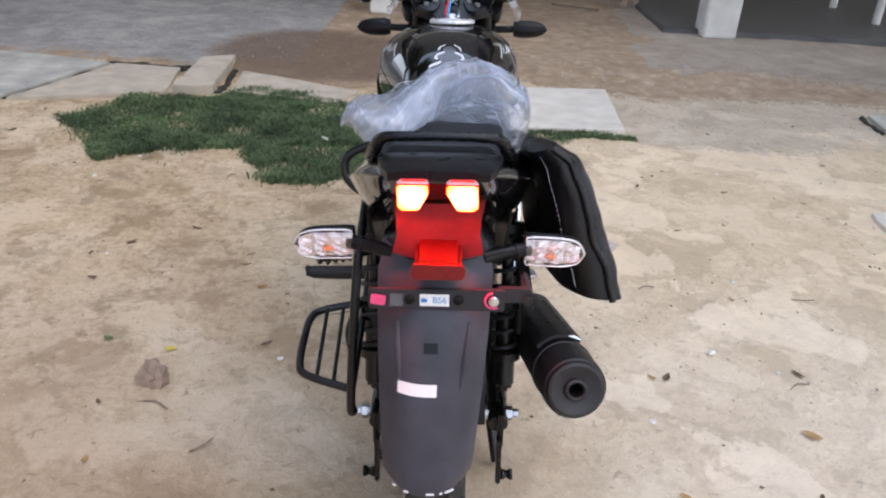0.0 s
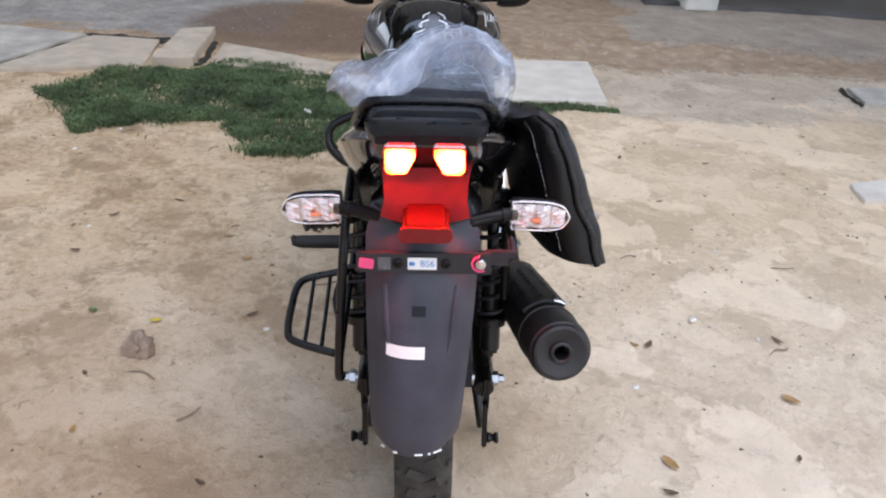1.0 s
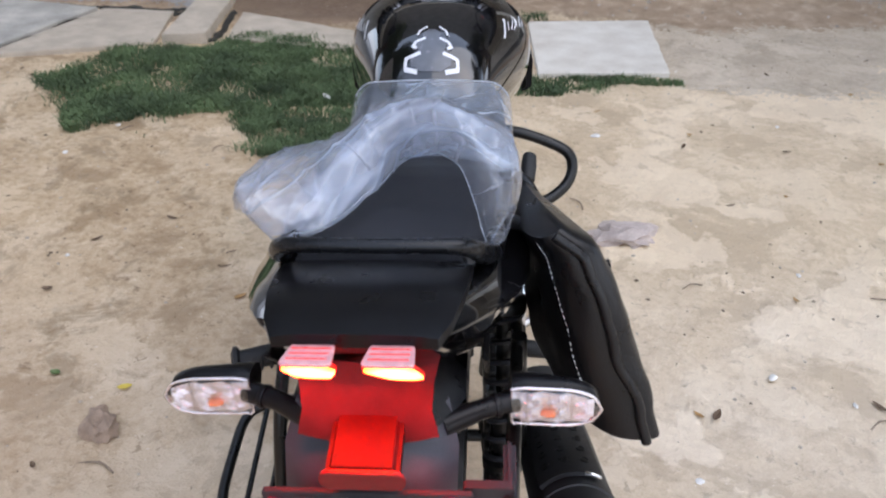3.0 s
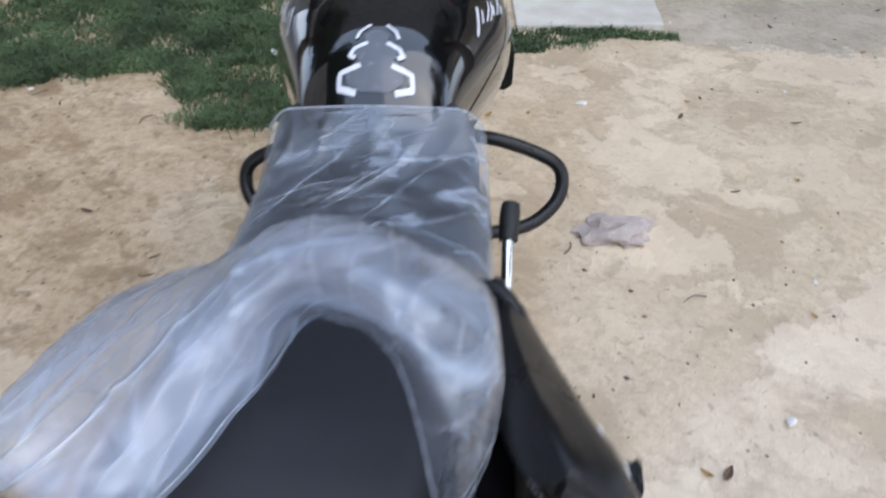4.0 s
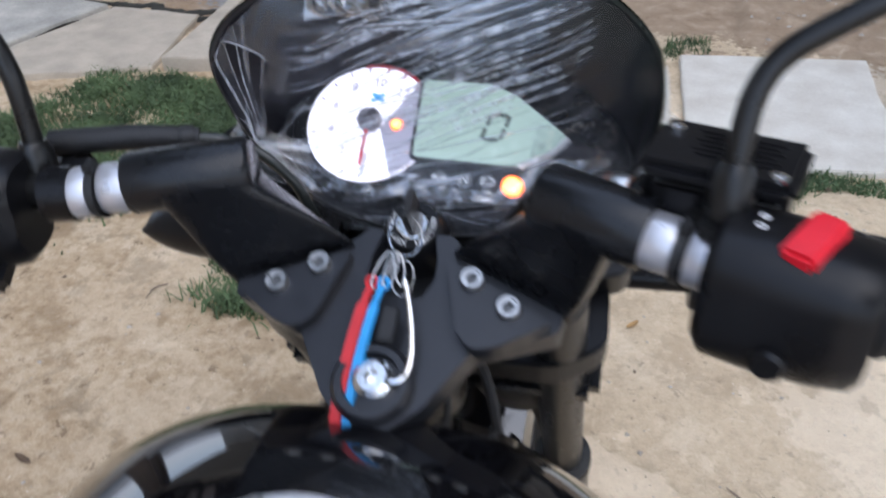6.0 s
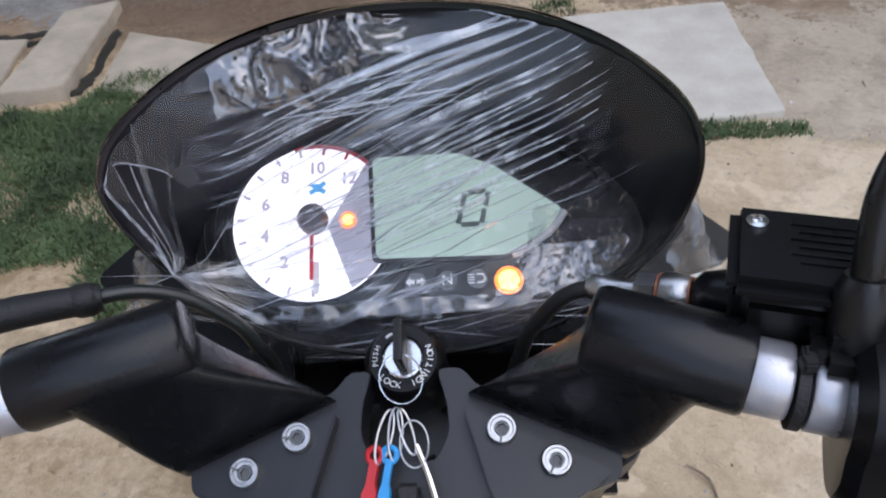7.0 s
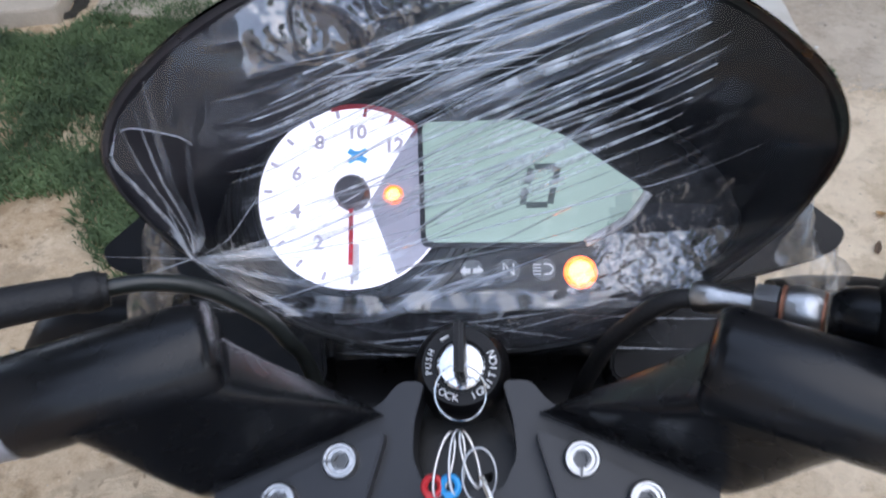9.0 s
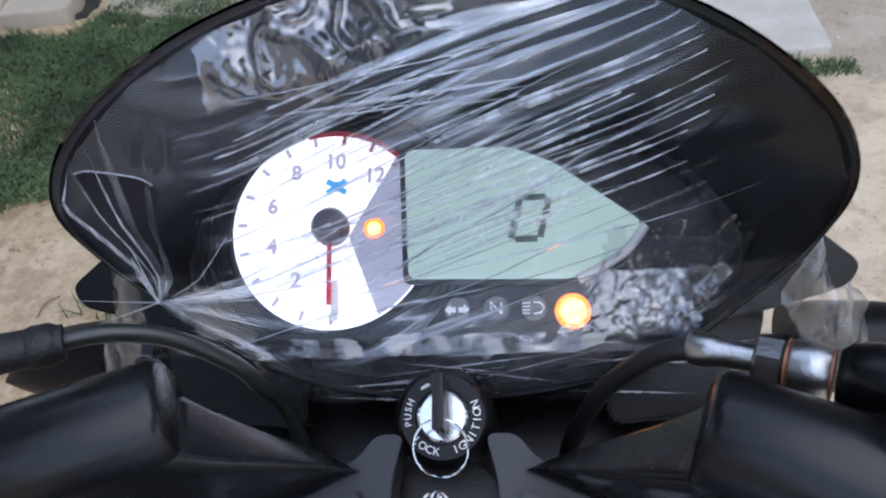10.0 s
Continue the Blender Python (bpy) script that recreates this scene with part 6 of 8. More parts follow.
# levers with their holders, brake reservoir, cables
for s in (-1, 1):
    hold = bar_frame(0.190, s)
    hd = part("lever_holder", join(lathe([(0.014, -0.009), (0.0165, -0.008), (0.0165, 0.008), (0.014, 0.009)], hold @ pose(0, 0, 0, 0, 90, 0), 24), block((0.026, 0.030, 0.016), hold @ pose(0.004 * s, 0.026, -0.004), 0.005)), PLASTIC, BARS[s])
    a, b = hold @ Vector((0.004 * s, 0.040, -0.006)), hold @ Vector((0.045 * s, 0.060, -0.010))
    part("brake_lever" if s > 0 else "clutch_lever", join(tube([a, b, hold @ Vector((0.11 * s, 0.055, -0.012)), hold @ Vector((0.175 * s, 0.050, -0.012))], [0.010, 0.008, 0.0065, 0.0065], 12, 5), lathe([(0.0005, -0.010), (0.007, -0.007), (0.010, 0), (0.007, 0.007), (0.0005, 0.010)], pose(*(hold @ Vector((0.178 * s, 0.050, -0.012)))), 16)), POWDER, hd, "black hand lever")
RS = bar_frame(0.160, 1) @ pose(0, 0.004, -0.010)
res = part("brake_reservoir", join(block((0.066, 0.044, 0.046), RS @ pose(0.003, 0.030, 0.019), 0.006, 3), block((0.073, 0.049, 0.010), RS @ pose(0.003, 0.029, 0.046), 0.004), block((0.05, 0.018, 0.022), RS @ pose(0.0, 0.022, 0.008), 0.006)), PLASTIC, BARS[1], "square black brake fluid reservoir")
for x, y in ((-0.024, 0.040), (0.030, 0.012)):
    part("screw", lathe([(0.0042, 0), (0.0042, 0.0018), (0.002, 0.0022), (0.0018, 0.0008), (0.0005, 0.0008)], RS @ pose(x, y, 0.0508), 14), CHROME, res)
part("embossed_line", join(*[block((0.040 - 0.006 * (k % 2), 0.0016, 0.0008), RS @ pose(0.008, 0.042 - 0.0045 * k, 0.0513), 0) for k in range(6)]), PLASTIC, res, "raised moulded lines of writing", 0)["kind"] = "stuff"
HOSE = along((0.098, 0.8935, 0.9895), (0.128, 0.8795, 0.9955))
part("banjo_fitting", join(lathe([(0.0045, -0.002), (0.0060, 0.0), (0.0060, 0.006), (0.0052, 0.009), (0.0048, 0.021)], HOSE, 20), lathe([(0.0070, 0.0205), (0.0085, 0.0215), (0.0085, 0.0290), (0.0070, 0.0300)], HOSE, 6), lathe([(0.0070, 0.030), (0.0092, 0.032), (0.0100, 0.037), (0.0092, 0.043), (0.0074, 0.045)], HOSE, 24)), STEEL, BARS[1], "bright hose fitting")
part("copper_washer", join(lathe([(0.0085, 0.0302), (0.0092, 0.0303), (0.0092, 0.0310), (0.0085, 0.0311)], HOSE, 24), lathe([(0.0080, 0.0440), (0.0088, 0.0441), (0.0088, 0.0449), (0.0080, 0.0450)], HOSE, 24)), COPPER, BARS[1], "thin copper washers")
part("master_cylinder", lathe([(0.0085, 0.046), (0.0115, 0.049), (0.0130, 0.056), (0.0135, 0.075), (0.0110, 0.090)], HOSE, 24), CAST, BARS[1], "black brake cylinder")
part("brake_hose", tube([(0.101, 0.892, 0.990), (0.088, 0.895, 0.985), (0.076, 0.897, 0.970), (0.066, 0.901, 0.945), (0.058, 0.915, 0.87), (0.085, 1.0, 0.65)], 0.0039, 12, 8), RUBBER, bike, "black brake hose")
part("clutch_cable", tube([(-0.140, 0.893, 0.999), (-0.120, 0.902, 0.995), (-0.101, 0.908, 0.985), (-0.085, 0.910, 0.970), (-0.074, 0.912, 0.948), (-0.066, 0.915, 0.89), (-0.04, 0.85, 0.70)], 0.0037, 14, 8), CABLEGREY, bike, "grey-black clutch cable")
part("clutch_cable_cover", join(tube([(-0.131, 0.8955, 0.9985), (-0.165, 0.882, 1.004), (-0.215, 0.866, 1.004)], [0.0068, 0.0078, 0.0084], 16, 3), lathe([(0.0072, 0), (0.0082, 0.002), (0.0082, 0.008), (0.0074, 0.010)], along((-0.133, 0.8947, 0.999), (-0.165, 0.882, 1.004)), 20)), RUBBER, bike, "black rubber cable cover")
for s, b in ((1, Vector((0.180, 0.818, 1.036))), (-1, Vector((-0.205, 0.834, 1.008)))):
    if s > 0:
        line = [b + Vector(d) for d in ((0, 0.004, -0.012), (0.001, 0.012, 0.016), (0.004, 0.021, 0.038), (0.013, 0.027, 0.054), (0.032, 0.030, 0.068), (0.07, 0.034, 0.090), (0.105, 0.036, 0.108))]
    else:
        line = [b + Vector(d) for d in ((0, 0.004, -0.012), (-0.001, 0.010, 0.02), (-0.003, 0.014, 0.05), (-0.012, 0.018, 0.072), (-0.03, 0.022, 0.09), (-0.07, 0.026, 0.115), (-0.105, 0.028, 0.135))]
    st = part("mirror", join(tube(line, 0.0058, 14, 6), lathe([(0.0095, -0.004), (0.0105, 0.0), (0.0105, 0.018), (0.0075, 0.024)], along(line[0], line[1]), 16), block((0.030, 0.028, 0.018), pose(b.x, b.y + 0.004, b.z - 0.016, 0, 0, -SWEEP[s] * s), 0.006)), POWDER, BARS[s], "mirror on a bent black stem")
    e = line[-1]
    part("mirror_head", plate(rounded([(-0.02, -0.03), (0.09, -0.04), (0.10, 0.03), (0.0, 0.04)] if s > 0 else [(-0.09, -0.04), (0.02, -0.03), (0.0, 0.04), (-0.10, 0.03)], 0.02), 0.022, pose(e.x, e.y - 0.008, e.z + 0.02, 85, 0, 0), 0.006), PLASTIC, st)

# forks, front mudguard, front turn signals
for s in (-1, 1):
    a, b = Vector((0.006 + 0.095 * s, 0.875, 0.919)), Vector((0.008 + 0.095 * s, 1.15, 0.29))
    fk = part("fork_leg", join(tube([a, a.lerp(b, 0.55)], 0.0185, 24, 1), tube([a.lerp(b, 0.5), b], 0.026, 24, 1)), POWDER, bike, "dark telescopic fork leg")
    part("dust_seal", lathe([(0.0275, 0), (0.0275, 0.02), (0.02, 0.026)], along(a.lerp(b, 0.53), a), 24), RUBBER, fk)
part("headlamp_bucket", plate(rounded([(-0.124, -0.034), (-0.090, -0.054), (0.100, -0.054), (0.134, -0.034), (0.128, 0.06), (-0.116, 0.06)], 0.012), 0.03, pose(0, 0.930, 0.872, 20), 0.006), PLASTIC, bike, "black plastic headlamp bucket")
for s in (-1, 1):
    part("cowl_bracket", plate(rounded([(0.070 * s, -0.020), (0.135 * s, -0.014), (0.150 * s, 0.040), (0.080 * s, 0.045)][::s], 0.010), 0.035, pose(0.006, 0.940, 0.905, 30), 0.006), PLASTIC, bike, "dark bracket under the cowl")
part("lower_yoke", block((0.25, 0.06, 0.03), pose(0.006, 0.945, 0.80, 27), 0.008), CAST, bike)
rr = []
for a in np.linspace(radians(20), radians(175), 22):
    c = AXLE_F + Vector((0, 0.325 * math.cos(a), 0.325 * math.sin(a)))
    n = Vector((0, math.cos(a), math.sin(a)))
    sec = [(-0.058, -0.03), (-0.052, -0.006), (-0.03, 0.004), (0, 0.007), (0.03, 0.004), (0.052, -0.006), (0.058, -0.03)]
    rr.append([c + Vector((x, 0, 0)) + n * h for x, h in sec] + [c + Vector((x * 0.93, 0, 0)) + n * (h - 0.004) for x, h in sec[::-1]])
part("front_mudguard", loft(rr), GLOSS, bike, "gloss black front mudguard")
for s in (-1, 1):
    z = 0.842
    st = part("front_turn_signal", tube([(0.006 + 0.10 * s, 1.005, z - 0.003), (0.006 + 0.192 * s, 1.005, z)], [0.011, 0.010], 14, 2), PLASTIC, bike, "front turn signal on a black stalk")
    hs = []
    for t in np.linspace(0, 1, 12):
        h = 0.026 * math.sqrt(max(0.004, 1 - (max(0, t - 0.3) / 0.7) ** 2.4)) * (0.8 + 0.2 * min(1, t * 6))
        hs.append([(0.006 + s * (0.184 + 0.100 * t), 1.005 + (0.024 if math.sin(a) < 0 else 0.030) * math.sin(a) * (1 - 0.5 * t ** 3), z + h * math.cos(a)) for a in np.linspace(0, 2 * math.pi, 20, endpoint=False)])
    part("housing", loft(hs), PLASTIC, st)
part("horn", lathe([(0.012, -0.03), (0.04, -0.012), (0.045, 0), (0.043, 0.012), (0.02, 0.014), (0.0005, 0.010)], along((0.06, 0.99, 0.74), (0.08, 1.4, 0.70)), 30), ENGINE, bike)
part("wiring", join(tube([(0.03, 0.86, 0.91), (0.055, 0.87, 0.85), (0.07, 0.84, 0.79), (0.06, 0.80, 0.74)], 0.004, 8, 6), tube([(-0.03, 0.87, 0.91), (-0.05, 0.86, 0.84), (-0.045, 0.81, 0.76)], 0.005, 8, 6), tube([(0.015, 0.87, 0.90), (0.035, 0.845, 0.84), (0.03, 0.80, 0.80)], 0.003, 8, 6)), RUBBER, bike, "black cables behind the steering head")

# ---- headlamp cowl and instruments ----
DM = pose(0, 0.963, 0.961, 34, 0, 0)
RX = 0.011
bez_half = [(0, 0.070), (0.045, 0.069), (0.082, 0.056), (0.108, 0.036), (0.124, 0.012), (0.124, -0.002), (0.110, -0.018), (0.080, -0.030), (0.040, -0.036), (0, -0.038)]
rim_half = [(0, 0.0905, 0.097), (0.045, 0.086, 0.097), (0.082, 0.073, 0.097), (0.110, 0.054, 0.097), (0.131, 0.030, 0.095), (0.138, 0.010, 0.084), (0.137, -0.002, 0.052), (0.124, -0.016, 0.020), (0.072, -0.046, 0.002), (0, -0.056, -0.006)]


def full(half):
    """Both sides of a half outline, smoothed."""
    pts = [Vector((*p, 0)) if len(p) == 2 else Vector(p) for p in half]
    ring = pts + [Vector((-p.x, p.y, p.z)) for p in pts[-2:0:-1]]
    n = len(ring)
    out = []
    for i in range(n):
        a, b, c, d = ring[i - 1], ring[i], ring[(i + 1) % n], ring[(i + 2) % n]
        for k in range(6):
            t = k / 6
            out.append(0.5 * ((2 * b) + (c - a) * t + (2 * a - 5 * b + 4 * c - d) * t * t + (3 * b - a - 3 * c + d) * t ** 3) + Vector((RX, 0, 0)))
    return out


BEZ, RIM = full(bez_half), full(rim_half)


def bowl_point(i, t):
    """On the inside of the cowl: t = 0 at the instrument's edge, 1 at the rim."""
    p = BEZ[i].lerp(RIM[i], t ** 0.85)
    p.z = RIM[i].z * t ** 1.5 - 0.004 * (1 - t)
    return p


inner = loft([[DM @ bowl_point(i, t) for i in range(len(BEZ))] for t in np.linspace(0, 1, 14)], True, False)
cowl = part("headlamp_cowl", inner, BOWLBLACK, bike, "gloss black headlamp cowl round the instruments", 60)
lip = loft([[DM @ (RIM[i] + (RIM[i] - BEZ[i]).normalized() * d + Vector((0, 0, h))) for i in range(len(BEZ))] for d, h in ((-0.001, -0.001), (0.0, 0.0012), (0.0018, 0.0012), (0.003, -0.001), (0.003, -0.006))], True, False)
part("cowl_lip", lip, POWDER, cowl)
for p, q in (((-0.1255, 0.998, 1.012), (-0.02, 0.93, 1.05)), ((0.1335, 0.970, 1.020), (0.03, 0.92, 1.05))):
    part("screw", lathe([(0.0024, -0.004), (0.0024, 0.0006), (0.0012, 0.0012), (0.0005, 0.0012)], along(p, q), 12), CHROME, cowl, "small bright screw")
nose_c = Vector((RX, 1.205, 0.80))
nose = []
for i in range(len(BEZ)):
    d = RIM[i] - Vector((RX, 0.01, 0))
    a = math.atan2(d.y, d.x)
    nose.append(nose_c + Vector((0.085 * math.cos(a), 0.03 * math.sin(a), 0.10 * math.sin(a))))
shell = []
for t in np.linspace(0, 1, 12):
    row = []
    for i in range(len(BEZ)):
        p = DM @ (RIM[i] + (RIM[i] - BEZ[i]).normalized() * 0.0045)
        q = p.lerp(nose[i], t)
        c = Vector((RX, q.y, 0.93 - 0.12 * t))
        q += (q - c).normalized() * 0.030 * math.sin(math.pi * t) ** 0.8
        row.append(q)
    shell.append(row)
part("outer_shell", loft(shell, True, False), GLOSS, cowl, "", 60)
part("headlamp_glass", loft([[nose_c + (p - nose_c) * k + Vector((0, 0.04 * (1 - k * k), 0)) for p in nose] for k in (1.0, 0.8, 0.5, 0.2, 0.02)], True, True), LENS, cowl, "clear headlamp glass")
for s in (-1, 1):
    hook = [(0.115, 0.030), (0.158, 0.016), (0.187, -0.010), (0.180, -0.020), (0.150, -0.028), (0.110, -0.036)]
    hook = [(RX * 0.5 + s * x, y) for x, y in hook]
    part("fairing_fin", plate(rounded(hook if s < 0 else hook[::-1], 0.006), 0.016, DM @ pose(0, 0.010, -0.017), 0.004), PLASTIC, cowl, "pointed black fairing fin")
tub = loft([[DM @ Vector((RX + (RIM[i].x - RX) * k, 0.005 + (RIM[i].y - 0.005) * k, min(RIM[i].z, 0.0) + h)) for i in range(len(BEZ))] for k, h in ((0.90, 0.0), (0.93, -0.012), (0.80, -0.045), (0.5, -0.06))], True, True)
part("instrument_housing", tub, PLASTIC, cowl)
panel = part("instrument_panel", loft([[DM @ (BEZ[i] + Vector((0, 0, h))) if k == 1 else DM @ Vector((RX + (BEZ[i].x - RX) * k, 0.015 + (BEZ[i].y - 0.015) * k, h)) for i in range(len(BEZ))] for k, h in ((1.02, -0.006), (1, -0.001), (0.97, 0.0004), (0.94, 0.0003), (0.5, 0.0), (0.05, 0.0))]), PLASTIC, cowl, "black instrument panel with a lit dial")
TC = DM @ pose(-0.0465, 0.0205, 0)
part("dial_bezel", lathe([(0.0505, 0), (0.0500, 0.0012), (0.0480, 0.0014), (0.0470, 0.0008)], TC, 64), PLASTIC, panel)
part("dial_well", lathe([(0.0640, 0.0002), (0.0632, 0.0016), (0.0612, 0.0016), (0.0602, 0.0005), (0.0580, 0.0005), (0.0570, 0.0014), (0.0550, 0.0014), (0.0540, 0.0005), (0.0506, 0.0004)], TC, 72), PLASTIC, panel, "stepped black ring round the dial")
dial = part("dial_face", lathe([(0.0468, 0.0006), (0.0468, 0.0012), (0.0005, 0.0012)], TC, 64), DIAL, panel, "glowing white tachometer face")
marks, small = [], []
for k in range(13):
    a = radians(-90 - 225 * k / 12)
    m = TC @ pose(0, 0, 0.0016) @ pose(0, 0, 0, 0, 0, math.degrees(a))
    marks.append(stroke([(0.040, 0), (0.0445, 0)], 0.0018, m))
part("scale", join(*marks[:10]), DIALINK, dial, "", 0)
part("scale", join(*marks[10:], stroke([(0.0455 * math.cos(a), 0.0455 * math.sin(a)) for a in np.linspace(radians(105), radians(45), 12)], 0.0025, TC @ pose(0, 0, 0.0017))), REDINK, dial, "", 0)
for txt, u, v in (("2", -0.063, -0.0035), ("4", -0.0745, 0.0125), ("6", -0.0745, 0.0315), ("8", -0.0635, 0.0472), ("10", -0.045, 0.052), ("12", -0.0265, 0.0447)):
    part("number", letters(txt, 0.0098, DM @ pose(u, v, 0.0018), weight=0.00035), DIALINK, dial, "", 0)
part("emblem", join(stroke([(-0.0045, 0.003), (0.0045, -0.003)], 0.0028, DM @ pose(-0.0445, 0.040, 0.0018)), stroke([(-0.0045, -0.003), (0.0045, 0.003)], 0.0028, DM @ pose(-0.0445, 0.040, 0.0019)), stroke([(-0.002, 0), (0.002, 0)], 0.005, DM @ pose(-0.0445, 0.040, 0.0020))), SKYBLUE, dial, "blue emblem", 0)
grey = [(0.046 * math.cos(a), 0.046 * math.sin(a)) for a in np.linspace(radians(48), radians(-62), 22)] + [(0.008, -0.004)]
gb = plate(grey[::-1], 0.0002, TC @ pose(0, 0, 0.0016))
part("shaded_sector", gb, DIALGREY, dial, "grey shaded sector", 0)
part("needle", join(stroke([(0, 0), (0, -0.036)], 0.0022, TC @ pose(0, 0, 0.0062))), RED, dial, "thin red needle at rest", 0)
part("needle_stop", block((0.0035, 0.018, 0.002), TC @ pose(0.002, -0.034, 0.003), 0.0005), WHITE, dial)
part("needle_hub", lathe([(0.0085, 0), (0.0085, 0.006), (0.007, 0.0085), (0.0005, 0.009)], TC @ pose(0, 0, 0.001), 32), HUB, dial, "dark needle hub")
part("rim", lathe([(0.0048, 0), (0.0046, 0.0006), (0.0005, 0.0008)], DM @ pose(-0.0268, 0.0195, 0.0018), 24), WARNRIM, part("warning_light", lathe([(0.0030, 0), (0.0028, 0.0006), (0.0005, 0.0008)], DM @ pose(-0.0268, 0.0195, 0.0024), 24), WARN, dial, "small lit amber light"))
lcd_out = rounded([(-0.0125, 0.056), (0.036, 0.0555), (0.056, 0.047), (0.0935, 0.018), (0.088, 0.008), (0.062, -0.0065), (-0.0110, -0.0045)], 0.004)
part("lcd_frame", plate([(0.038 + (x - 0.038) * 1.05, 0.025 + (y - 0.025) * 1.08) for x, y in lcd_out][::-1], 0.001, DM @ pose(0, 0, 0.0022)), MATTE, panel)
lcd = part("lcd", plate(lcd_out[::-1], 0.0008, DM @ pose(0, 0, 0.0028)), LCD, panel, "pale green display reading 0")
ZM = DM @ pose(0.0445, 0.0215, 0.0034)
segs = [[(-0.0045, 0.0095), (0.0055, 0.0095)], [(-0.0062, 0.009), (-0.0068, 0.001)], [(0.0068, 0.009), (0.0062, 0.001)], [(-0.0072, -0.001), (-0.0078, -0.009)], [(0.0058, -0.001), (0.0052, -0.009)], [(-0.006, -0.0095), (0.004, -0.0095)]]
part("digit", join(*[stroke([(x + 0.16 * y, y) for x, y in sg], 0.0029, ZM) for sg in segs]), LCDINK, lcd, "digit 0", 0)
part("lcd_edge", tube([DM @ Vector((u, v, 0.004)) for u, v in ((0.094, 0.016), (0.084, 0.004), (0.064, -0.007))], 0.0022, 8, 4), WHITE, panel, "pale curved edge")
for k, u in enumerate((0.0105, 0.0278, 0.0442)):
    part("tell_tale", lathe([(0.0056, 0), (0.0054, 0.0008), (0.0005, 0.001)], DM @ pose(u, -0.0188, 0.001), 24), LAMPGREY, panel, "unlit round tell-tale")
IM = DM @ pose(0, -0.0188, 0.0024)
part("symbol", letters("N", 0.0085, IM @ pose(0.0278, 0, 0)), WHITE, panel, "letter N", 0)
arrow = [(-0.0055, 0), (-0.003, 0.0026), (-0.003, 0.0012), (-0.0006, 0.0012), (-0.0006, -0.0012), (-0.003, -0.0012), (-0.003, -0.0026)]
part("symbol", join(plate(arrow[::-1], 0.0002, IM @ pose(0.0105, 0, 0)), plate([(-x, y) for x, y in arrow], 0.0002, IM @ pose(0.0105, 0, 0))), WHITE, panel, "double arrow", 0)
part("symbol", join(*[stroke([(-0.005, 0.0022 - 0.0015 * k), (-0.0015, 0.0022 - 0.0015 * k)], 0.0006, IM @ pose(0.0442, 0, 0)) for k in range(4)], stroke([(0, 0.0025), (0.003, 0.0022), (0.0045, 0), (0.003, -0.0022), (0, -0.0025)], 0.0008, IM @ pose(0.0442, 0, 0))), WHITE, panel, "", 0)
part("rim", lathe([(0.0078, 0), (0.0074, 0.0010), (0.0005, 0.0012)], DM @ pose(0.0612, -0.0205, 0.001), 30), WARNRIM, part("warning_light", lathe([(0.0056, 0), (0.0052, 0.0014), (0.0036, 0.0024), (0.0005, 0.0026)], DM @ pose(0.0612, -0.0205, 0.0014), 30), WARN, panel, "large lit amber warning light"))
part("front_grille", plate(rounded([(0.095, 0.012), (0.128, 0.010), (0.118, -0.004), (0.075, -0.026), (0.070, -0.012)], 0.004)[::-1], 0.001, DM @ pose(0, 0, 0.0022)), MATTE, panel, "", 0)

# ignition lock with its ring of writing
IG = YK @ pose(0.000, 0.050, -0.009)
lock = part("ignition_lock", lathe([(0.021, -0.05), (0.021, -0.008), (0.0185, -0.002), (0.0175, 0.0), (0.0168, 0.0008), (0.0112, 0.0008), (0.0108, -0.0006), (0.0005, -0.0006)], IG, 48), PLASTIC, bike, "black ignition switch with white writing")
part("lock_barrel", lathe([(0.0102, -0.001), (0.0102, 0.0012), (0.0092, 0.0020), (0.0005, 0.0020)], IG, 36), CHROME, lock, "bright lock barrel")


def ring_text(txt, a0, step, r, size):
    out = []
    for k, ch in enumerate(txt):
        a = a0 + step * k
        out.append(letters(ch, size, IG @ pose(0, 0, 0.0013) @ pose(0, 0, 0, 0, 0, a) @ pose(r, 0, 0, 0, 0, 90 if step > 0 else -90)))
    return join(*out)


part("writing", ring_text("IGNITION", -68, 12.5, 0.0139, 0.0046), WHITE, lock, "IGNITION", 0)
part("writing", ring_text("LOCK", -138, 12.5, 0.0139, 0.0044), WHITE, lock, "LOCK", 0)
part("writing", ring_text("PUSH", 192, -12, 0.0139, 0.0038), WHITE, lock, "PUSH", 0)
part("pointer", tube([IG @ Vector((0.0139 * math.cos(a), 0.0139 * math.sin(a), 0.0013)) for a in np.linspace(radians(112), radians(128), 5)], 0.0007, 5, 1), WHITE, lock)

# ---- key with fobs ----
keys = thing("key", "black-headed key on rings with red and blue straps, in the ignition", "key", LEANING)
part("key_head", join(block((0.0042, 0.024, 0.022), IG @ pose(0, 0.0035, 0.013), 0.0018), block((0.0026, 0.010, 0.004), IG @ pose(0, 0, 0.0015), 0.0004)), RUBBER, keys, "flat black key head")
part("ring", tube([IG @ Vector((0.0105 * math.cos(a), -0.013 + 0.0105 * math.sin(a), 0.010 + 0.006 * math.sin(a))) for a in np.linspace(0, 2 * math.pi, 28, endpoint=False)], 0.00045, 6, 1, ring=True), CHROME, keys, "thin steel ring")
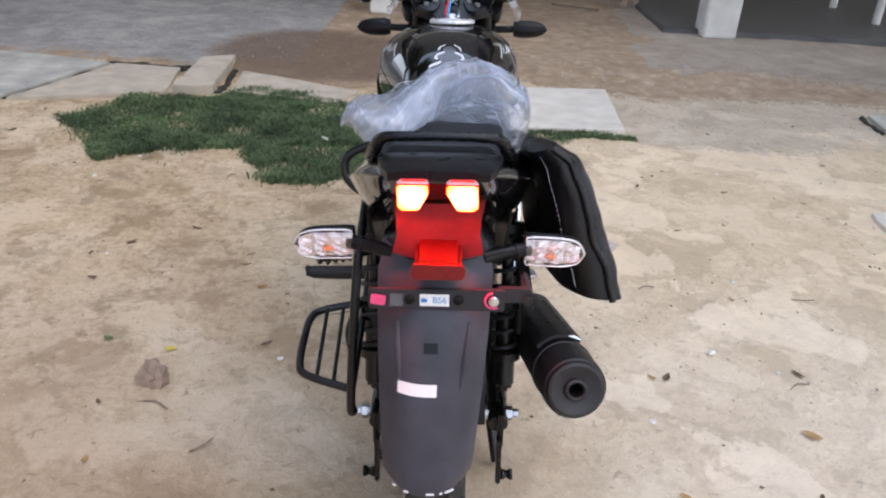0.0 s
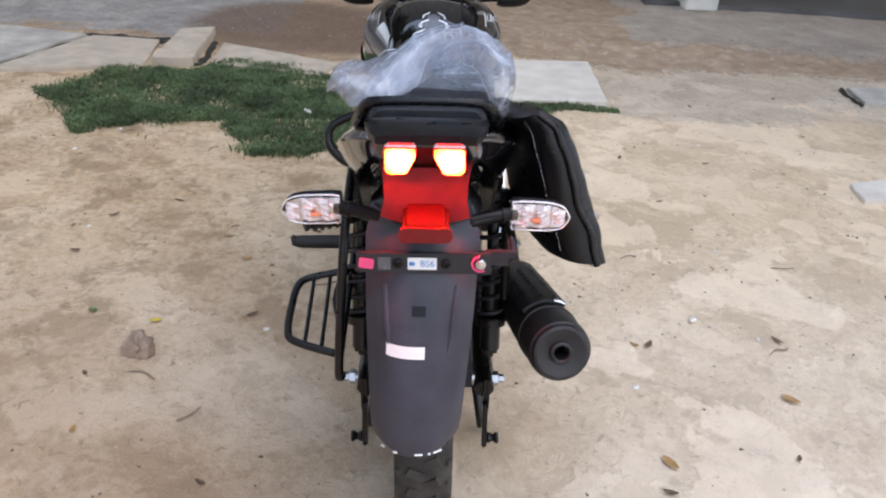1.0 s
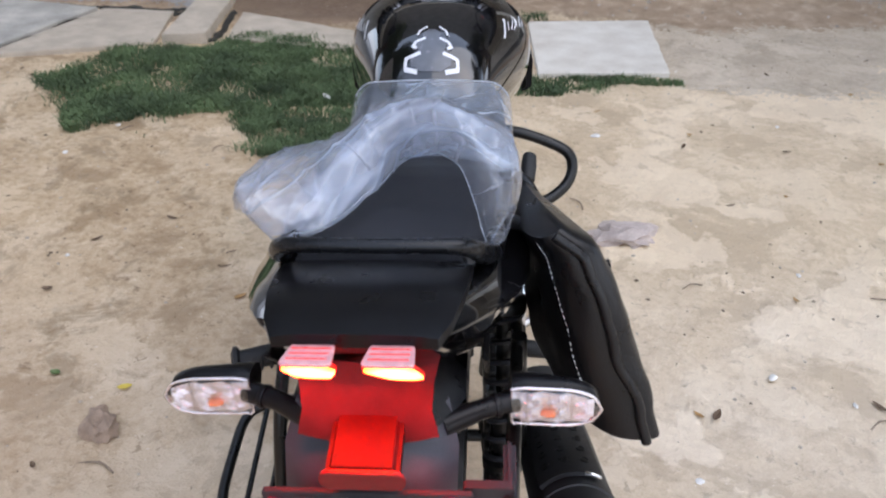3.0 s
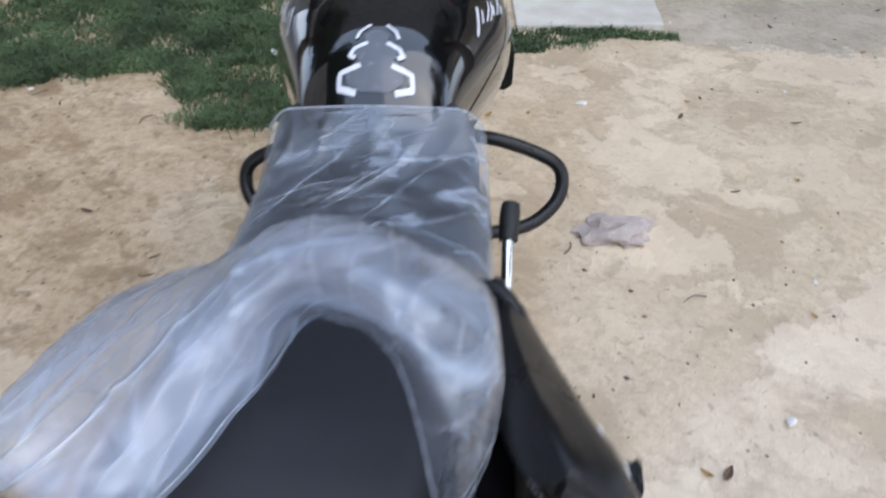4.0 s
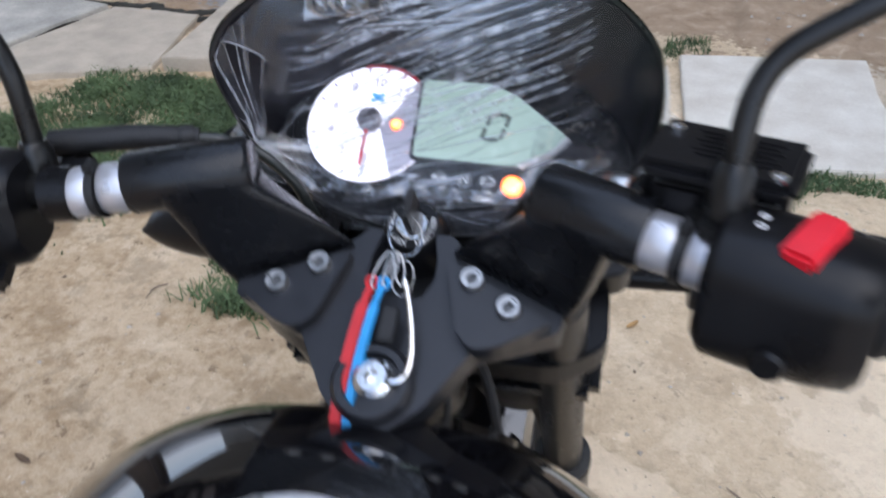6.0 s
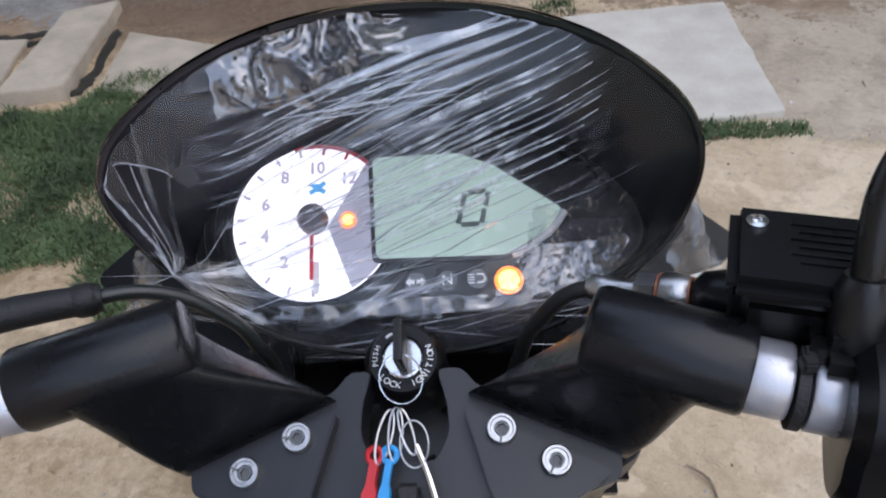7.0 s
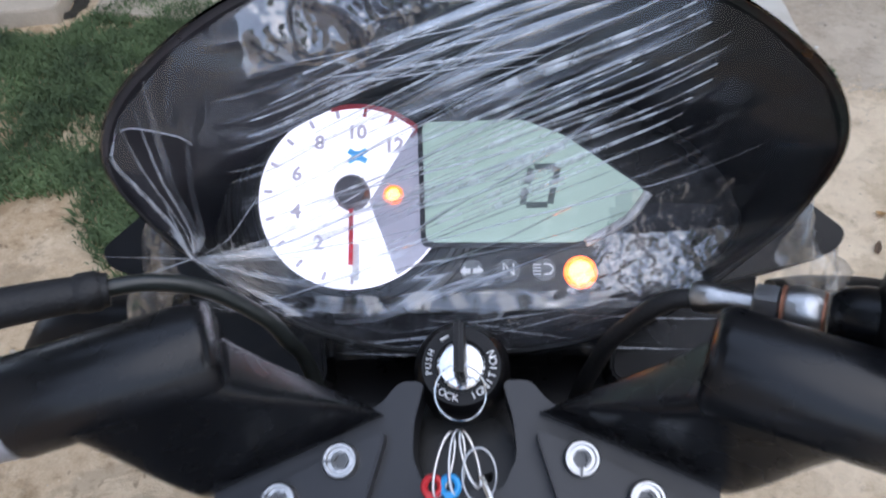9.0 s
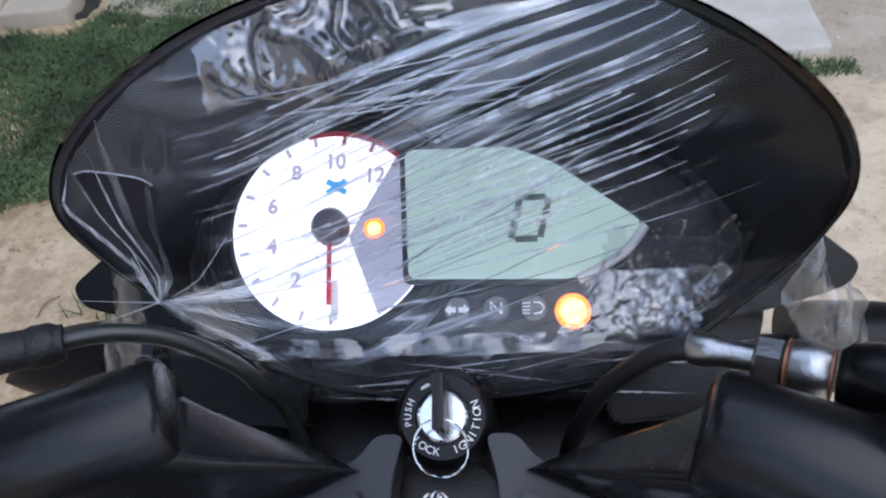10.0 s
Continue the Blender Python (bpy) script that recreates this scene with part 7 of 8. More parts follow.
for cx, cy, r, turn, tip in ((-0.006, 0.008, 0.0125, -14, 40), (-0.001, 0.009, 0.0120, -3, 35), (0.004, 0.010, 0.0110, 16, 40)):
    m = YK @ pose(cx, cy, 0.012) @ pose(0, 0, 0, 0, 0, turn) @ pose(0, 0, 0, 0, tip, 0)
    part("ring", tube([m @ Vector((r * 0.30 * math.cos(a), r * math.sin(a), 0)) for a in np.linspace(0, 2 * math.pi, 22, endpoint=False)], 0.0006, 6, 1, ring=True), STEEL, keys, "steel ring")
for mat, x0, lab, n in ((REDFOB, -0.0135, "red silicone strap", 0), (BLUEFOB, -0.0068, "blue silicone strap", 1)):
    P = [YK @ Vector((x0 + 0.003, -0.002, 0.011)), YK @ Vector((x0, -0.020, 0.010)), YK @ Vector((x0 - 0.003, -0.050, 0.004)), YK @ Vector((x0 - 0.004, -0.080, -0.004)), YK @ Vector((x0 - 0.005, -0.102, -0.022)), YK @ Vector((x0 - 0.006, -0.112, -0.048 - 0.004 * n))]
    Q = curve_points(P, 6)
    rr = []
    up = YK.to_3x3() @ Vector((0, 0, 1))
    for i, q in enumerate(Q):
        w, h = (0.0040 - 0.0009 * n) * (0.62 if i < 5 else 1.0), 0.0018
        rr.append([q + Vector((w * a, 0, 0)) + up * (h * b) for a, b in ((-1, -0.6), (-0.8, 1), (0.8, 1), (1, -0.6), (0.8, -1), (-0.8, -1))])
    eye = Matrix.Translation(Q[0] + up * 0.0004) @ YK.to_3x3().to_4x4()
    loop_end = tube([eye @ Vector((0.0032 * math.cos(a), 0.0020 + 0.0034 * math.sin(a), 0)) for a in np.linspace(0, 2 * math.pi, 20, endpoint=False)], 0.0014, 8, 1, ring=True)
    part("strap", join(loft(rr), loop_end), mat, keys, lab)
part("ring", tube([YK @ Vector((0.0075 + 0.0065 * math.cos(a), 0.004 + 0.0100 * math.sin(a), 0.013 + 0.003 * math.sin(a))) for a in np.linspace(0, 2 * math.pi, 24, endpoint=False)], 0.00045, 6, 1, ring=True), STEEL, keys, "steel ring")
part("clasp", tube([YK @ Vector(p) for p in ((0.008, 0.004, 0.010), (0.014, -0.012, 0.009), (0.020, -0.036, 0.007), (0.019, -0.052, 0.006), (0.010, -0.056, 0.006), (0.008, -0.046, 0.007))], 0.0016, 8, 5), CHROME, keys, "bright wire clasp")
part("fob", block((0.012, 0.024, 0.004), YK @ pose(0.004, -0.024, 0.008), 0.002), RUBBER, keys, "black plastic fob")

# ---- polythene over the seat ----
# where the loose rear part leaves the seat, its crest and its hem, from the left side to the right
START = curve_points([(-0.128, -0.06, 0.876), (-0.124, -0.02, 0.888), (-0.070, 0.03, 0.868), (-0.02, 0.05, 0.862), (0.03, 0.05, 0.862), (0.085, 0.02, 0.870), (0.128, -0.03, 0.888), (0.136, -0.06, 0.872)], 10)
CREST = curve_points([(-0.160, -0.215, 0.925), (-0.138, -0.232, 0.968), (-0.088, -0.150, 0.955), (-0.03, -0.140, 0.992), (0.022, -0.146, 1.014), (0.085, -0.178, 1.010), (0.132, -0.180, 0.975), (0.138, -0.185, 0.925)], 10)
HEMLINE = curve_points([(-0.124, -0.215, 0.906), (-0.110, -0.255, 0.910), (-0.055, -0.268, 0.932), (-0.014, -0.170, 0.922), (0.012, -0.112, 0.928), (0.072, -0.162, 0.948), (0.104, -0.244, 0.900), (0.124, -0.215, 0.890)], 10)


def row_at(line, q):
    f = (q + 1) / 2 * (len(line) - 1)
    k = min(int(f), len(line) - 2)
    return line[k].lerp(line[k + 1], f - k)


def wrinkles(x, y, loose):
    n1 = noise.noise(Vector((x * 9 + y * 7, y * 10 - x * 6, 1.7)))
    n2 = noise.noise(Vector((x * 34 + y * 22, y * 16 - x * 9, 5.1)))
    k1, k2 = 0.8 * x - 0.6 * y, 0.25 * x + 0.97 * y
    f1 = 1 - abs(noise.noise(Vector((k1 * 22 + 0.6 * n1, (0.6 * x + 0.8 * y) * 4, 2.2)))) * 4
    f2 = 1 - abs(noise.noise(Vector((k2 * 28 + 0.5 * n1, x * 6, 6.6)))) * 5
    return 0.003 * max(0, n1) + 0.0012 * n2 + 0.0040 * max(0, f1) ** 2 + 0.0030 * max(0, f2) ** 2 * (0.4 + loose)


def cover_point(s, q):
    """s: 0 at the tank, 0.6 where it leaves the seat, 1 at the rear hem; q: -1 left hem to 1 right hem."""
    st = row_at(START, q)
    if s <= 0.6:
        y = 0.343 + (st.y - 0.343) * s / 0.6
        w = seat_w(y)
        if abs(q) > 0.84:
            f = (abs(q) - 0.84) / 0.16
            x = math.copysign(w * (0.945 + 0.07 * f ** 0.5), q)
            z = seat_z(w * 0.94, y) - 0.062 * f ** 1.2
        else:
            x = q / 0.84 * 0.945 * w
            z = seat_z(x, y)
        z += 0.004 + min(1.0, s / 0.10) * wrinkles(x, y, 0.0) + 0.024 * max(0.0, 1 - s / 0.13) ** 1.5 * min(1.0, (1 - abs(q)) * 6)
        if q > 0:
            x += 0.014 * q * (1 - s / 0.6)
        p = Vector((x, y, z))
        if s > 0.42:
            t = ((s - 0.42) / 0.18) ** 2
            p = p.lerp(st + Vector((0, 0, 0.004 + wrinkles(st.x, st.y, 0.2))), t)
        return p
    t = (s - 0.6) / 0.4
    c, h = row_at(CREST, q), row_at(HEMLINE, q)
    if t < 0.62:
        k = t / 0.62
        e = math.sin(k * math.pi / 2)
        p = Vector((st.x + (c.x - st.x) * k, st.y + (c.y - st.y) * (k - 0.10 * math.sin(k * math.pi)), st.z + 0.004 + (c.z - st.z - 0.004) * (0.35 * e + 0.65 * (k * k * (3 - 2 * k)))))
    else:
        k = (t - 0.62) / 0.38
        p = c.lerp(h, k) + Vector((0, -0.022 * math.sin(k * math.pi), 0.016 * math.sin(k * math.pi)))
    n = noise.noise(Vector((p.x * 22, p.y * 9, 4.4)))
    m = 1 - abs(noise.noise(Vector((p.x * 16 + p.z * 12, p.z * 14 + p.y * 9, 2.9)))) * 4
    d = min(1.0, t * 4)
    m2 = 1 - abs(noise.noise(Vector((p.x * 34 - p.z * 20, p.z * 30 + p.y * 14, 7.1)))) * 5
    n += 0.7 * max(0, m2) ** 2
    return p + Vector((0, -0.006 * n * t, d * (0.004 * n + 0.0045 * max(0, m) ** 2) + wrinkles(st.x, st.y, 0.2) * max(0.0, 1 - 3 * t)))


NQ, NS = 120, 150
rows = [[cover_point(s, q) for q in np.linspace(-1, 1, NQ)] for s in np.linspace(0, 1, NS)]
cover = whole("seat_cover", loft(rows, False), SEATFILM, "crumpled milky polythene cover pushed up along the seat", "plastic cover", LEANING, smooth=80)
with_sheet(cover, [(0.17 * q, -0.75 * s, 0) for s in np.linspace(0, 1, NS) for q in np.linspace(-1, 1, NQ)])


inner = [[cover_point(s, q) + Vector((0.003 * math.sin(q * 9), 0.010, -0.007 - 0.004 * noise.noise(Vector((q * 6, s * 9, 3.3))))) for q in np.linspace(-0.97, 0.97, 90)] for s in np.linspace(0.70, 0.985, 60)]
with_sheet(part("inner_layer", loft(inner, False), SEATFOLD, cover, "second milky layer of the cover", 80), [(0.17 * q + 0.4, -0.75 * s, 0) for s in np.linspace(0.70, 0.985, 60) for q in np.linspace(-0.97, 0.97, 90)])


def hem(points, width):
    bm = tube([p + Vector((0, 0, 0.0015)) for p in points], width, 6, 1)
    n = len(bm.verts)
    with_sheet(part("hem", bm, HEM, cover, "doubled milky edge", 80), [(0.01 * k, 0.3, 0) for k in range(n)])


hem([cover_point(0.004, q) for q in np.linspace(-0.84, 0.84, 60)], 0.0013)
hem([cover_point(0.996, q) for q in np.linspace(-0.98, 0.98, 90)], 0.0007)

# ---- cling film over the instruments ----


EDGE_V = (-0.016, -0.002, 0.010, 0.030, 0.054, 0.073, 0.086, 0.0905)
EDGE_U = (0.134, 0.137, 0.138, 0.131, 0.110, 0.082, 0.045, 0.020)
EDGE_W = (0.020, 0.052, 0.084, 0.095, 0.097, 0.097, 0.097, 0.097)


def canopy(u, v):
    """The film as it is stretched: close over the panel below, billowing up to the cowl's rim above and at the sides."""
    half, rim = (float(np.interp(v, EDGE_V, a)) for a in (EDGE_U, EDGE_W))
    u = max(-half, min(half, u))
    w = 0.011 + 0.082 * math.sin(math.pi / 2 * min(1.0, max(0.0, (v + 0.005) / 0.0935)))
    near = min(1.0, max(0.0, (v + 0.015) / 0.025))
    w += (rim - 0.003 - w) * near * max(0.0, abs(u) / half - 0.55) ** 2 / 0.2025
    w += 12 * (1 - near) * max(0.0, abs(u) - 0.082) ** 2 - 0.022 * max(0.0, -0.039 - v) / 0.019
    return Vector((RX + u, v, w))


def height_of(k):
    """k: -1 at the lower edge, 0 at the top of the dials, 1 over the top of the cowl."""
    return 0.046 + 0.104 * k if k < 0 else 0.046 + 0.042 * (0.45 * k + 0.55 * (1 - math.cos(k * math.pi / 2)))


def film_at(u, k):
    return canopy(u, height_of(k))


def sheet_of(u, k):
    return (u, height_of(k), 0)


rw = random.Random(21)
RIDGE = {i: (rw.uniform(-0.105, -0.05), rw.uniform(0.045, 0.098), rw.uniform(0.25, 1.0)) for i in range(-60, 90)}


def smooth01(x):
    x = min(1.0, max(0.0, x))
    return x * x * (3 - 2 * x)


def pleats(u, v):
    """Sharp slanting pleats, each with its own reach, drawn tight across the dials."""
    a = radians(15.5)
    s, l = -u * math.sin(a) + v * math.cos(a), u * math.cos(a) + v * math.sin(a)
    ph = s * 165 + 1.3 * noise.noise(Vector((l * 5, s * 34, 3.3)))
    i = math.floor(ph)
    f = ph - i
    lo, hi, amp = RIDGE[max(-60, min(89, i))]
    reach = smooth01((l - lo) / 0.03) * smooth01((hi - l) / 0.035)
    zone = smooth01((v + 0.030) / 0.02) * smooth01((0.068 - v) / 0.016)
    return 0.0021 * amp * reach * zone * (1 - abs(2 * f - 1)) ** 1.5


def film_point(u, v):
    p = canopy(u, v)
    h = pleats(u, v) + 0.0006 * noise.noise(Vector((u * 30, v * 30, 8)))
    edge = smooth01((abs(u) - 0.085) / 0.02) * smooth01((v - 0.0) / 0.02)
    h += edge * 0.0022 * noise.noise(Vector((u * 22, v * 34, 5)))
    # small fans of tight pleats at the cowl's wall
    for cu, cv, du, dv, n in ((-0.113, 0.0395, 0.011, 0.012, 900), (-0.101, 0.063, 0.006, 0.006, 1000)):
        e = max(0.0, 1 - ((u - cu) / du) ** 2 - ((v - cv) / dv) ** 2)
        h += 0.0011 * e * math.sin(n * (u - 0.45 * v))
    if v < -0.032:
        h += 0.004 * noise.noise(Vector((p.x * 16, p.y * 130, 6)))
    return p + Vector((0, -0.6 * h if v > 0.046 else 0, h))


HOLE = [(-0.1325, 0.0235), (-0.1285, 0.0255), (-0.1165, 0.0262), (-0.1125, 0.0245), (-0.1120, 0.0215), (-0.1165, 0.0140), (-0.1185, 0.0095), (-0.1225, 0.0045), (-0.1290, 0.0042), (-0.1295, 0.0110)]
VV = np.concatenate([np.linspace(-0.058, -0.03, 40), np.linspace(-0.0294, 0.0895, 220)])
NA = 300
VS, SH, FS = [], [], []
for v in VV:
    half = float(np.interp(v, EDGE_V, EDGE_U))
    for a in np.linspace(-1, 1, NA):
        VS.append(tuple(film_point(a * half, v)))
        SH.append((a * half, v, 0))
for j in range(len(VV) - 1):
    for i in range(NA - 1):
        n = j * NA + i
        if not (SH[n][0] < -0.105 and inside((SH[n][0], SH[n][1]), HOLE)):
            FS.append((n, n + 1, n + NA + 1, n + NA))
me = bpy.data.meshes.new("instrument_film")
me.from_pydata(VS, [], FS)
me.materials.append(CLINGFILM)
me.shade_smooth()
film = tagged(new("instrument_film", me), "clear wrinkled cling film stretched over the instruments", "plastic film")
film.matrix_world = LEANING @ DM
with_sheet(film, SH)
TORN = film_material("torn_film_edge", 0.35, 0.15, (0.85, 0.90, 1.0), 90, 0.3, 0.12)
bm = tube([canopy(*p) + Vector((0, 0, 0.0004)) for p in HOLE[:4]], 0.00035, 6, 8)
n = len(bm.verts)
with_sheet(part("torn_edge", bm, TORN, film, "pale torn edge of a hole"), [(0.004 * k, 0.2, 0) for k in range(n)])


def patch(name, mat, label, u0, u1, k0, k1, depth, scale, nu=110, nk=80):
    """A bunched piece of the film: crumpled, with a ragged outline."""
    us, ks = np.linspace(0, 1, nu), np.linspace(0, 1, nk)
    pts, co = [], []
    for b in ks:
        row = []
        for a in us:
            rag = 0.10 * noise.noise(Vector((a * 5, b * 5, 2.0))) + 0.05 * noise.noise(Vector((a * 14, b * 14, 7.0)))
            u, k = u0(b) + (u1(b) - u0(b)) * (a + 1.4 * rag * (1 - 2 * a)), k0 + (k1 - k0) * (b + 1.5 * rag * (1 - 2 * b) * (1.0 if k1 < 0.9 or b < 0.5 else 0.0))
            p = film_at(u, min(1.0, k))
            e = min(1.0, 8 * a, 8 * (1 - a), 6 * b)
            h = depth * e * (abs(noise.noise(Vector((u * scale, k * 0.1 * scale, 1)))) + 0.35 * noise.noise(Vector((u * 2.2 * scale, k * 0.22 * scale, 4))))
            row.append(p + Vector((0, -0.5 * h, 0.003 + h)))
            co.append(sheet_of(u, k))
        pts.append(row)
    with_sheet(part(name, loft(pts, False), mat, film, label, 80), co)


def crease(x, y, z):
    return 1 - min(1.0, abs(noise.noise(Vector((x, y, z)))) * 2.6)


NU, NK = 150, 90
pts, co = [], []
for b in np.linspace(0, 1, NK):
    row = []
    for a in np.linspace(0, 1, NU):
        low = 0.047 + 0.022 * a ** 1.5 + 0.003 * math.sin(9 * a) + 0.003 * noise.noise(Vector((a * 9, 0, 3)))
        v = min(0.0885, low + (0.0885 - low) * b)
        half = float(np.interp(v, EDGE_V, EDGE_U)) - 0.003
        left, right = -0.087 + 0.006 * noise.noise(Vector((b * 7, 1, 5))), 0.006 + 0.010 * noise.noise(Vector((b * 6, 4, 5)))
        u = max(-half, left + (right - left) * a)
        inner = smooth01(6 * a) * smooth01(6 * (1 - a)) * smooth01(4 * b)
        wu, wv = u + 0.006 * noise.noise(Vector((u * 50, v * 50, 6))), v + 0.006 * noise.noise(Vector((u * 50, v * 50, 9)))
        h = 0.0075 * crease(wu * 26 + wv * 14, wv * 34 - wu * 8, 1.5) ** 1.6 + 0.0030 * crease(wu * 70, wv * 84 + wu * 20, 4.5) ** 2 + 0.0008 * noise.noise(Vector((u * 260, v * 260, 2)))
        row.append(canopy(u, v) + Vector((0, -0.3 * inner * h, 0.001 + inner * h)))
        co.append((u, v, 0))
    pts.append(row)
with_sheet(part("bunched_film", loft(pts, False), BUNCH, film, "bunched film mirroring the sky", 80), co)
patch("crinkled_film", CRINKLE, "crinkled film mirroring the sky below the display", lambda b: 0.046 + 0.020 * b, lambda b: 0.100 + 0.020 * b, -0.74, -0.36, 0.0016, 60, 120, 60)
patch("crinkled_film", SHINY, "crinkled film below the dial", lambda b: -0.100 + 0.01 * b, lambda b: 0.065, -1.0, -0.74, 0.005, 50, 120, 44)


def fold(u0, k0, u1, k1, width):
    pts, rad = [], []
    for j in range(15):
        t = j / 14
        u, k = u0 + (u1 - u0) * t, k0 + (k1 - k0) * t
        pts.append(film_at(u, k) + Vector((0, 0, 0.0016 + 0.001 * math.sin(math.pi * t))))
        rad.append(max(0.00006, width * math.sin(math.pi * min(1, 0.02 + 0.96 * t)) ** 1.5))
    bm = tube(pts, rad, 6, 1)
    n = len(bm.verts)
    with_sheet(part("fold", bm, PLEAT, film, "", 80), [(0.004 * k, 0.2, 0) for k in range(n)])


rf = random.Random(9)
wide = (0.0002, 0.0003, 0.0004, 0.0006, 0.0009)
for j in range(8):
    u0, k0, ln = rf.uniform(-0.092, -0.02), rf.uniform(-0.28, 0.40), rf.uniform(0.05, 0.15)
    fold(u0, k0, min(0.10, u0 + ln), k0 + min(0.10 - u0, ln) * rf.uniform(2.4, 3.4), rf.choice(wide))
for j in range(5):
    u0, k0, ln = rf.uniform(-0.10, -0.05), rf.uniform(-0.60, -0.35), rf.uniform(0.10, 0.18)
    fold(u0, k0, u0 + ln, k0 + ln * rf.uniform(1.2, 2.2), rf.choice(wide[1:4]))


def pleat(u0, k0, u1, k1, width, mat=PLEAT):
    """A flat fold lying on the film, broad at first and tapering to a point."""
    rows, co = [], []
    side = Vector((-(k1 - k0) * 0.1, u1 - u0)).normalized()
    for j in range(17):
        t = j / 16
        w = width * min(1.0, 0.15 + 3 * t) * (1 - t) ** 0.7 * (0.8 + 0.3 * math.sin(9 * t + k0 * 40))
        row = []
        for m in (-1, -0.4, 0.3, 1):
            u, k = u0 + (u1 - u0) * t + side.x * w * m, k0 + (k1 - k0) * t + side.y * w * m / 0.1
            row.append(film_at(u, k) + Vector((0, 0, 0.0018 + (0.0006 if abs(m) < 0.9 else 0.0))))
            co.append((u, 0.1 * k, 0))
        rows.append(row)
    with_sheet(part("pleat", loft(rows, False), mat, film, "", 80), co)


def wedge(u1, v1, length, width, mat, turn):
    """A long milky pleat that starts soft and narrows to a sharp point at (u1, v1)."""
    rows, co = [], []
    c, d = math.cos(turn), math.sin(turn)
    for j in range(25):
        t = j / 24
        w = width * smooth01(t / 0.35) * (1 - t) ** 0.9 * (0.85 + 0.25 * math.sin(7 * t + 900 * v1))
        row = []
        for m in (-1, -0.5, 0.1, 0.6, 1):
            l = (t - 1) * length
            u, v = u1 + l * c - m * w * d, min(0.0886, v1 + l * d + m * w * c)
            half = float(np.interp(v, EDGE_V, EDGE_U)) - 0.002
            row.append(canopy(max(-half, min(half, u)), v) + Vector((0, -0.0006 * (1 - m * m), 0.0018 + 0.25 * w * (1 - abs(m)) + 0.0003 * m)))
            co.append((u, v, 0))
        rows.append(row)
    with_sheet(part("pleat", loft(rows, False), mat, film, "", 80), co)


# the milk of these pleats paints the sky's reflection in the film
for j in range(15):
    v1 = 0.028 + 0.0042 * j
    u1 = 0.098 - 0.014 * (abs(j - 5) / 6) ** 2 + rf.uniform(-0.006, 0.003)
    top = j > 9
    wedge(u1, v1, rf.uniform(0.095, 0.145), rf.uniform(0.0024, 0.0034) if top else rf.uniform(0.0010, 0.0019), SKYPLEAT if top else PLEAT, radians(rf.uniform(14.0, 16.5)))
wedge(0.094, 0.0845, 0.110, 0.0042, SKYPLEAT, radians(8))
wedge(0.084, 0.0795, 0.090, 0.0036, SKYPLEAT, radians(12))
for j in range(18):
    wedge(rf.uniform(-0.01, 0.075), rf.uniform(0.012, 0.080), rf.uniform(0.05, 0.11), rf.uniform(0.0003, 0.0009), PLEAT, radians(rf.uniform(13.5, 18.0)))
# folds drawn together at a knot
for j, (du, dk, w) in enumerate(((0.110, 0.16, 0.0005), (0.085, 0.24, 0.0007), (0.035, 0.30, 0.0004), (-0.004, 0.48, 0.0006), (-0.020, 0.40, 0.0010), (-0.010, 0.42, 0.0004), (0.045, -0.10, 0.0004), (0.07, 0.06, 0.0003))):
    fold(-0.123, -0.60, -0.123 + du, -0.60 + dk, w * 0.9)
for u1, k1, w in ((0.015, -0.26, 0.0030), (-0.03, -0.40, 0.0040), (-0.05, -0.28, 0.0018), (-0.128, -0.05, 0.0022), (-0.118, -0.14, 0.0016), (-0.06, -0.72, 0.0030), (-0.08, -0.86, 0.0034)):
    pleat(-0.123, -0.60, u1 + 0.006, k1, w * 1.3, GATHER)
# drawn from the knot up to the cowl's edge
for du, dv, dw, w in ((-0.034, 0.058, 0.016, 0.0012), (-0.026, 0.056, 0.016, 0.0007), (-0.030, 0.040, 0.008, 0.0007), (-0.040, 0.002, 0.000, 0.0006), (-0.036, -0.012, 0.000, 0.0007)):
    pts = [Vector((RX - 0.123 + du * t, -0.0164 + dv * t, 0.034 + dw * t)) for t in np.linspace(0, 1, 9)]
    bm = tube(pts, [max(0.0001, 0.6 * w * (1 - 0.8 * t)) for t in np.linspace(0, 1, 9)], 6, 1)
    n = len(bm.verts)
    with_sheet(part("fold", bm, PLEAT, film, "", 80), [(0.004 * k, 0.2, 0) for k in range(n)])
for j in range(12):
    u0, k0, ln = rf.uniform(-0.08, 0.05), rf.uniform(-0.98, -0.84), rf.uniform(0.04, 0.09)
    fold(u0, k0, u0 + ln, k0 + rf.uniform(-0.06, 0.10), rf.choice(wide[1:4]))

# loose clear bag hanging behind the cowl
for s in (-1, 1):
    rows, flat = [], []
    for t in np.linspace(0, 1, 30):
        row = []
        for k in np.linspace(0, 1, 24):
            x = s * (0.128 + 0.058 * k + 0.012 * math.sin(t * 7)) + RX
            y = 0.925 + 0.15 * t + 0.02 * k
            z = 0.975 - 0.10 * k + 0.03 * math.sin(t * 3.1) + 0.012 * noise.noise(Vector((t * 6, k * 6, s)))
            row.append((x + 0.006 * noise.noise(Vector((t * 14, k * 12, 3 + s))), y, z))
            flat.append((0.16 * t, 0.12 * k + s, 0))
        rows.append(row)
    with_sheet(whole("loose_bag", loft(rows, False), BAGFILM, "thin clear plastic bag hanging off the cowl", "plastic bag", LEANING, smooth=80), flat)

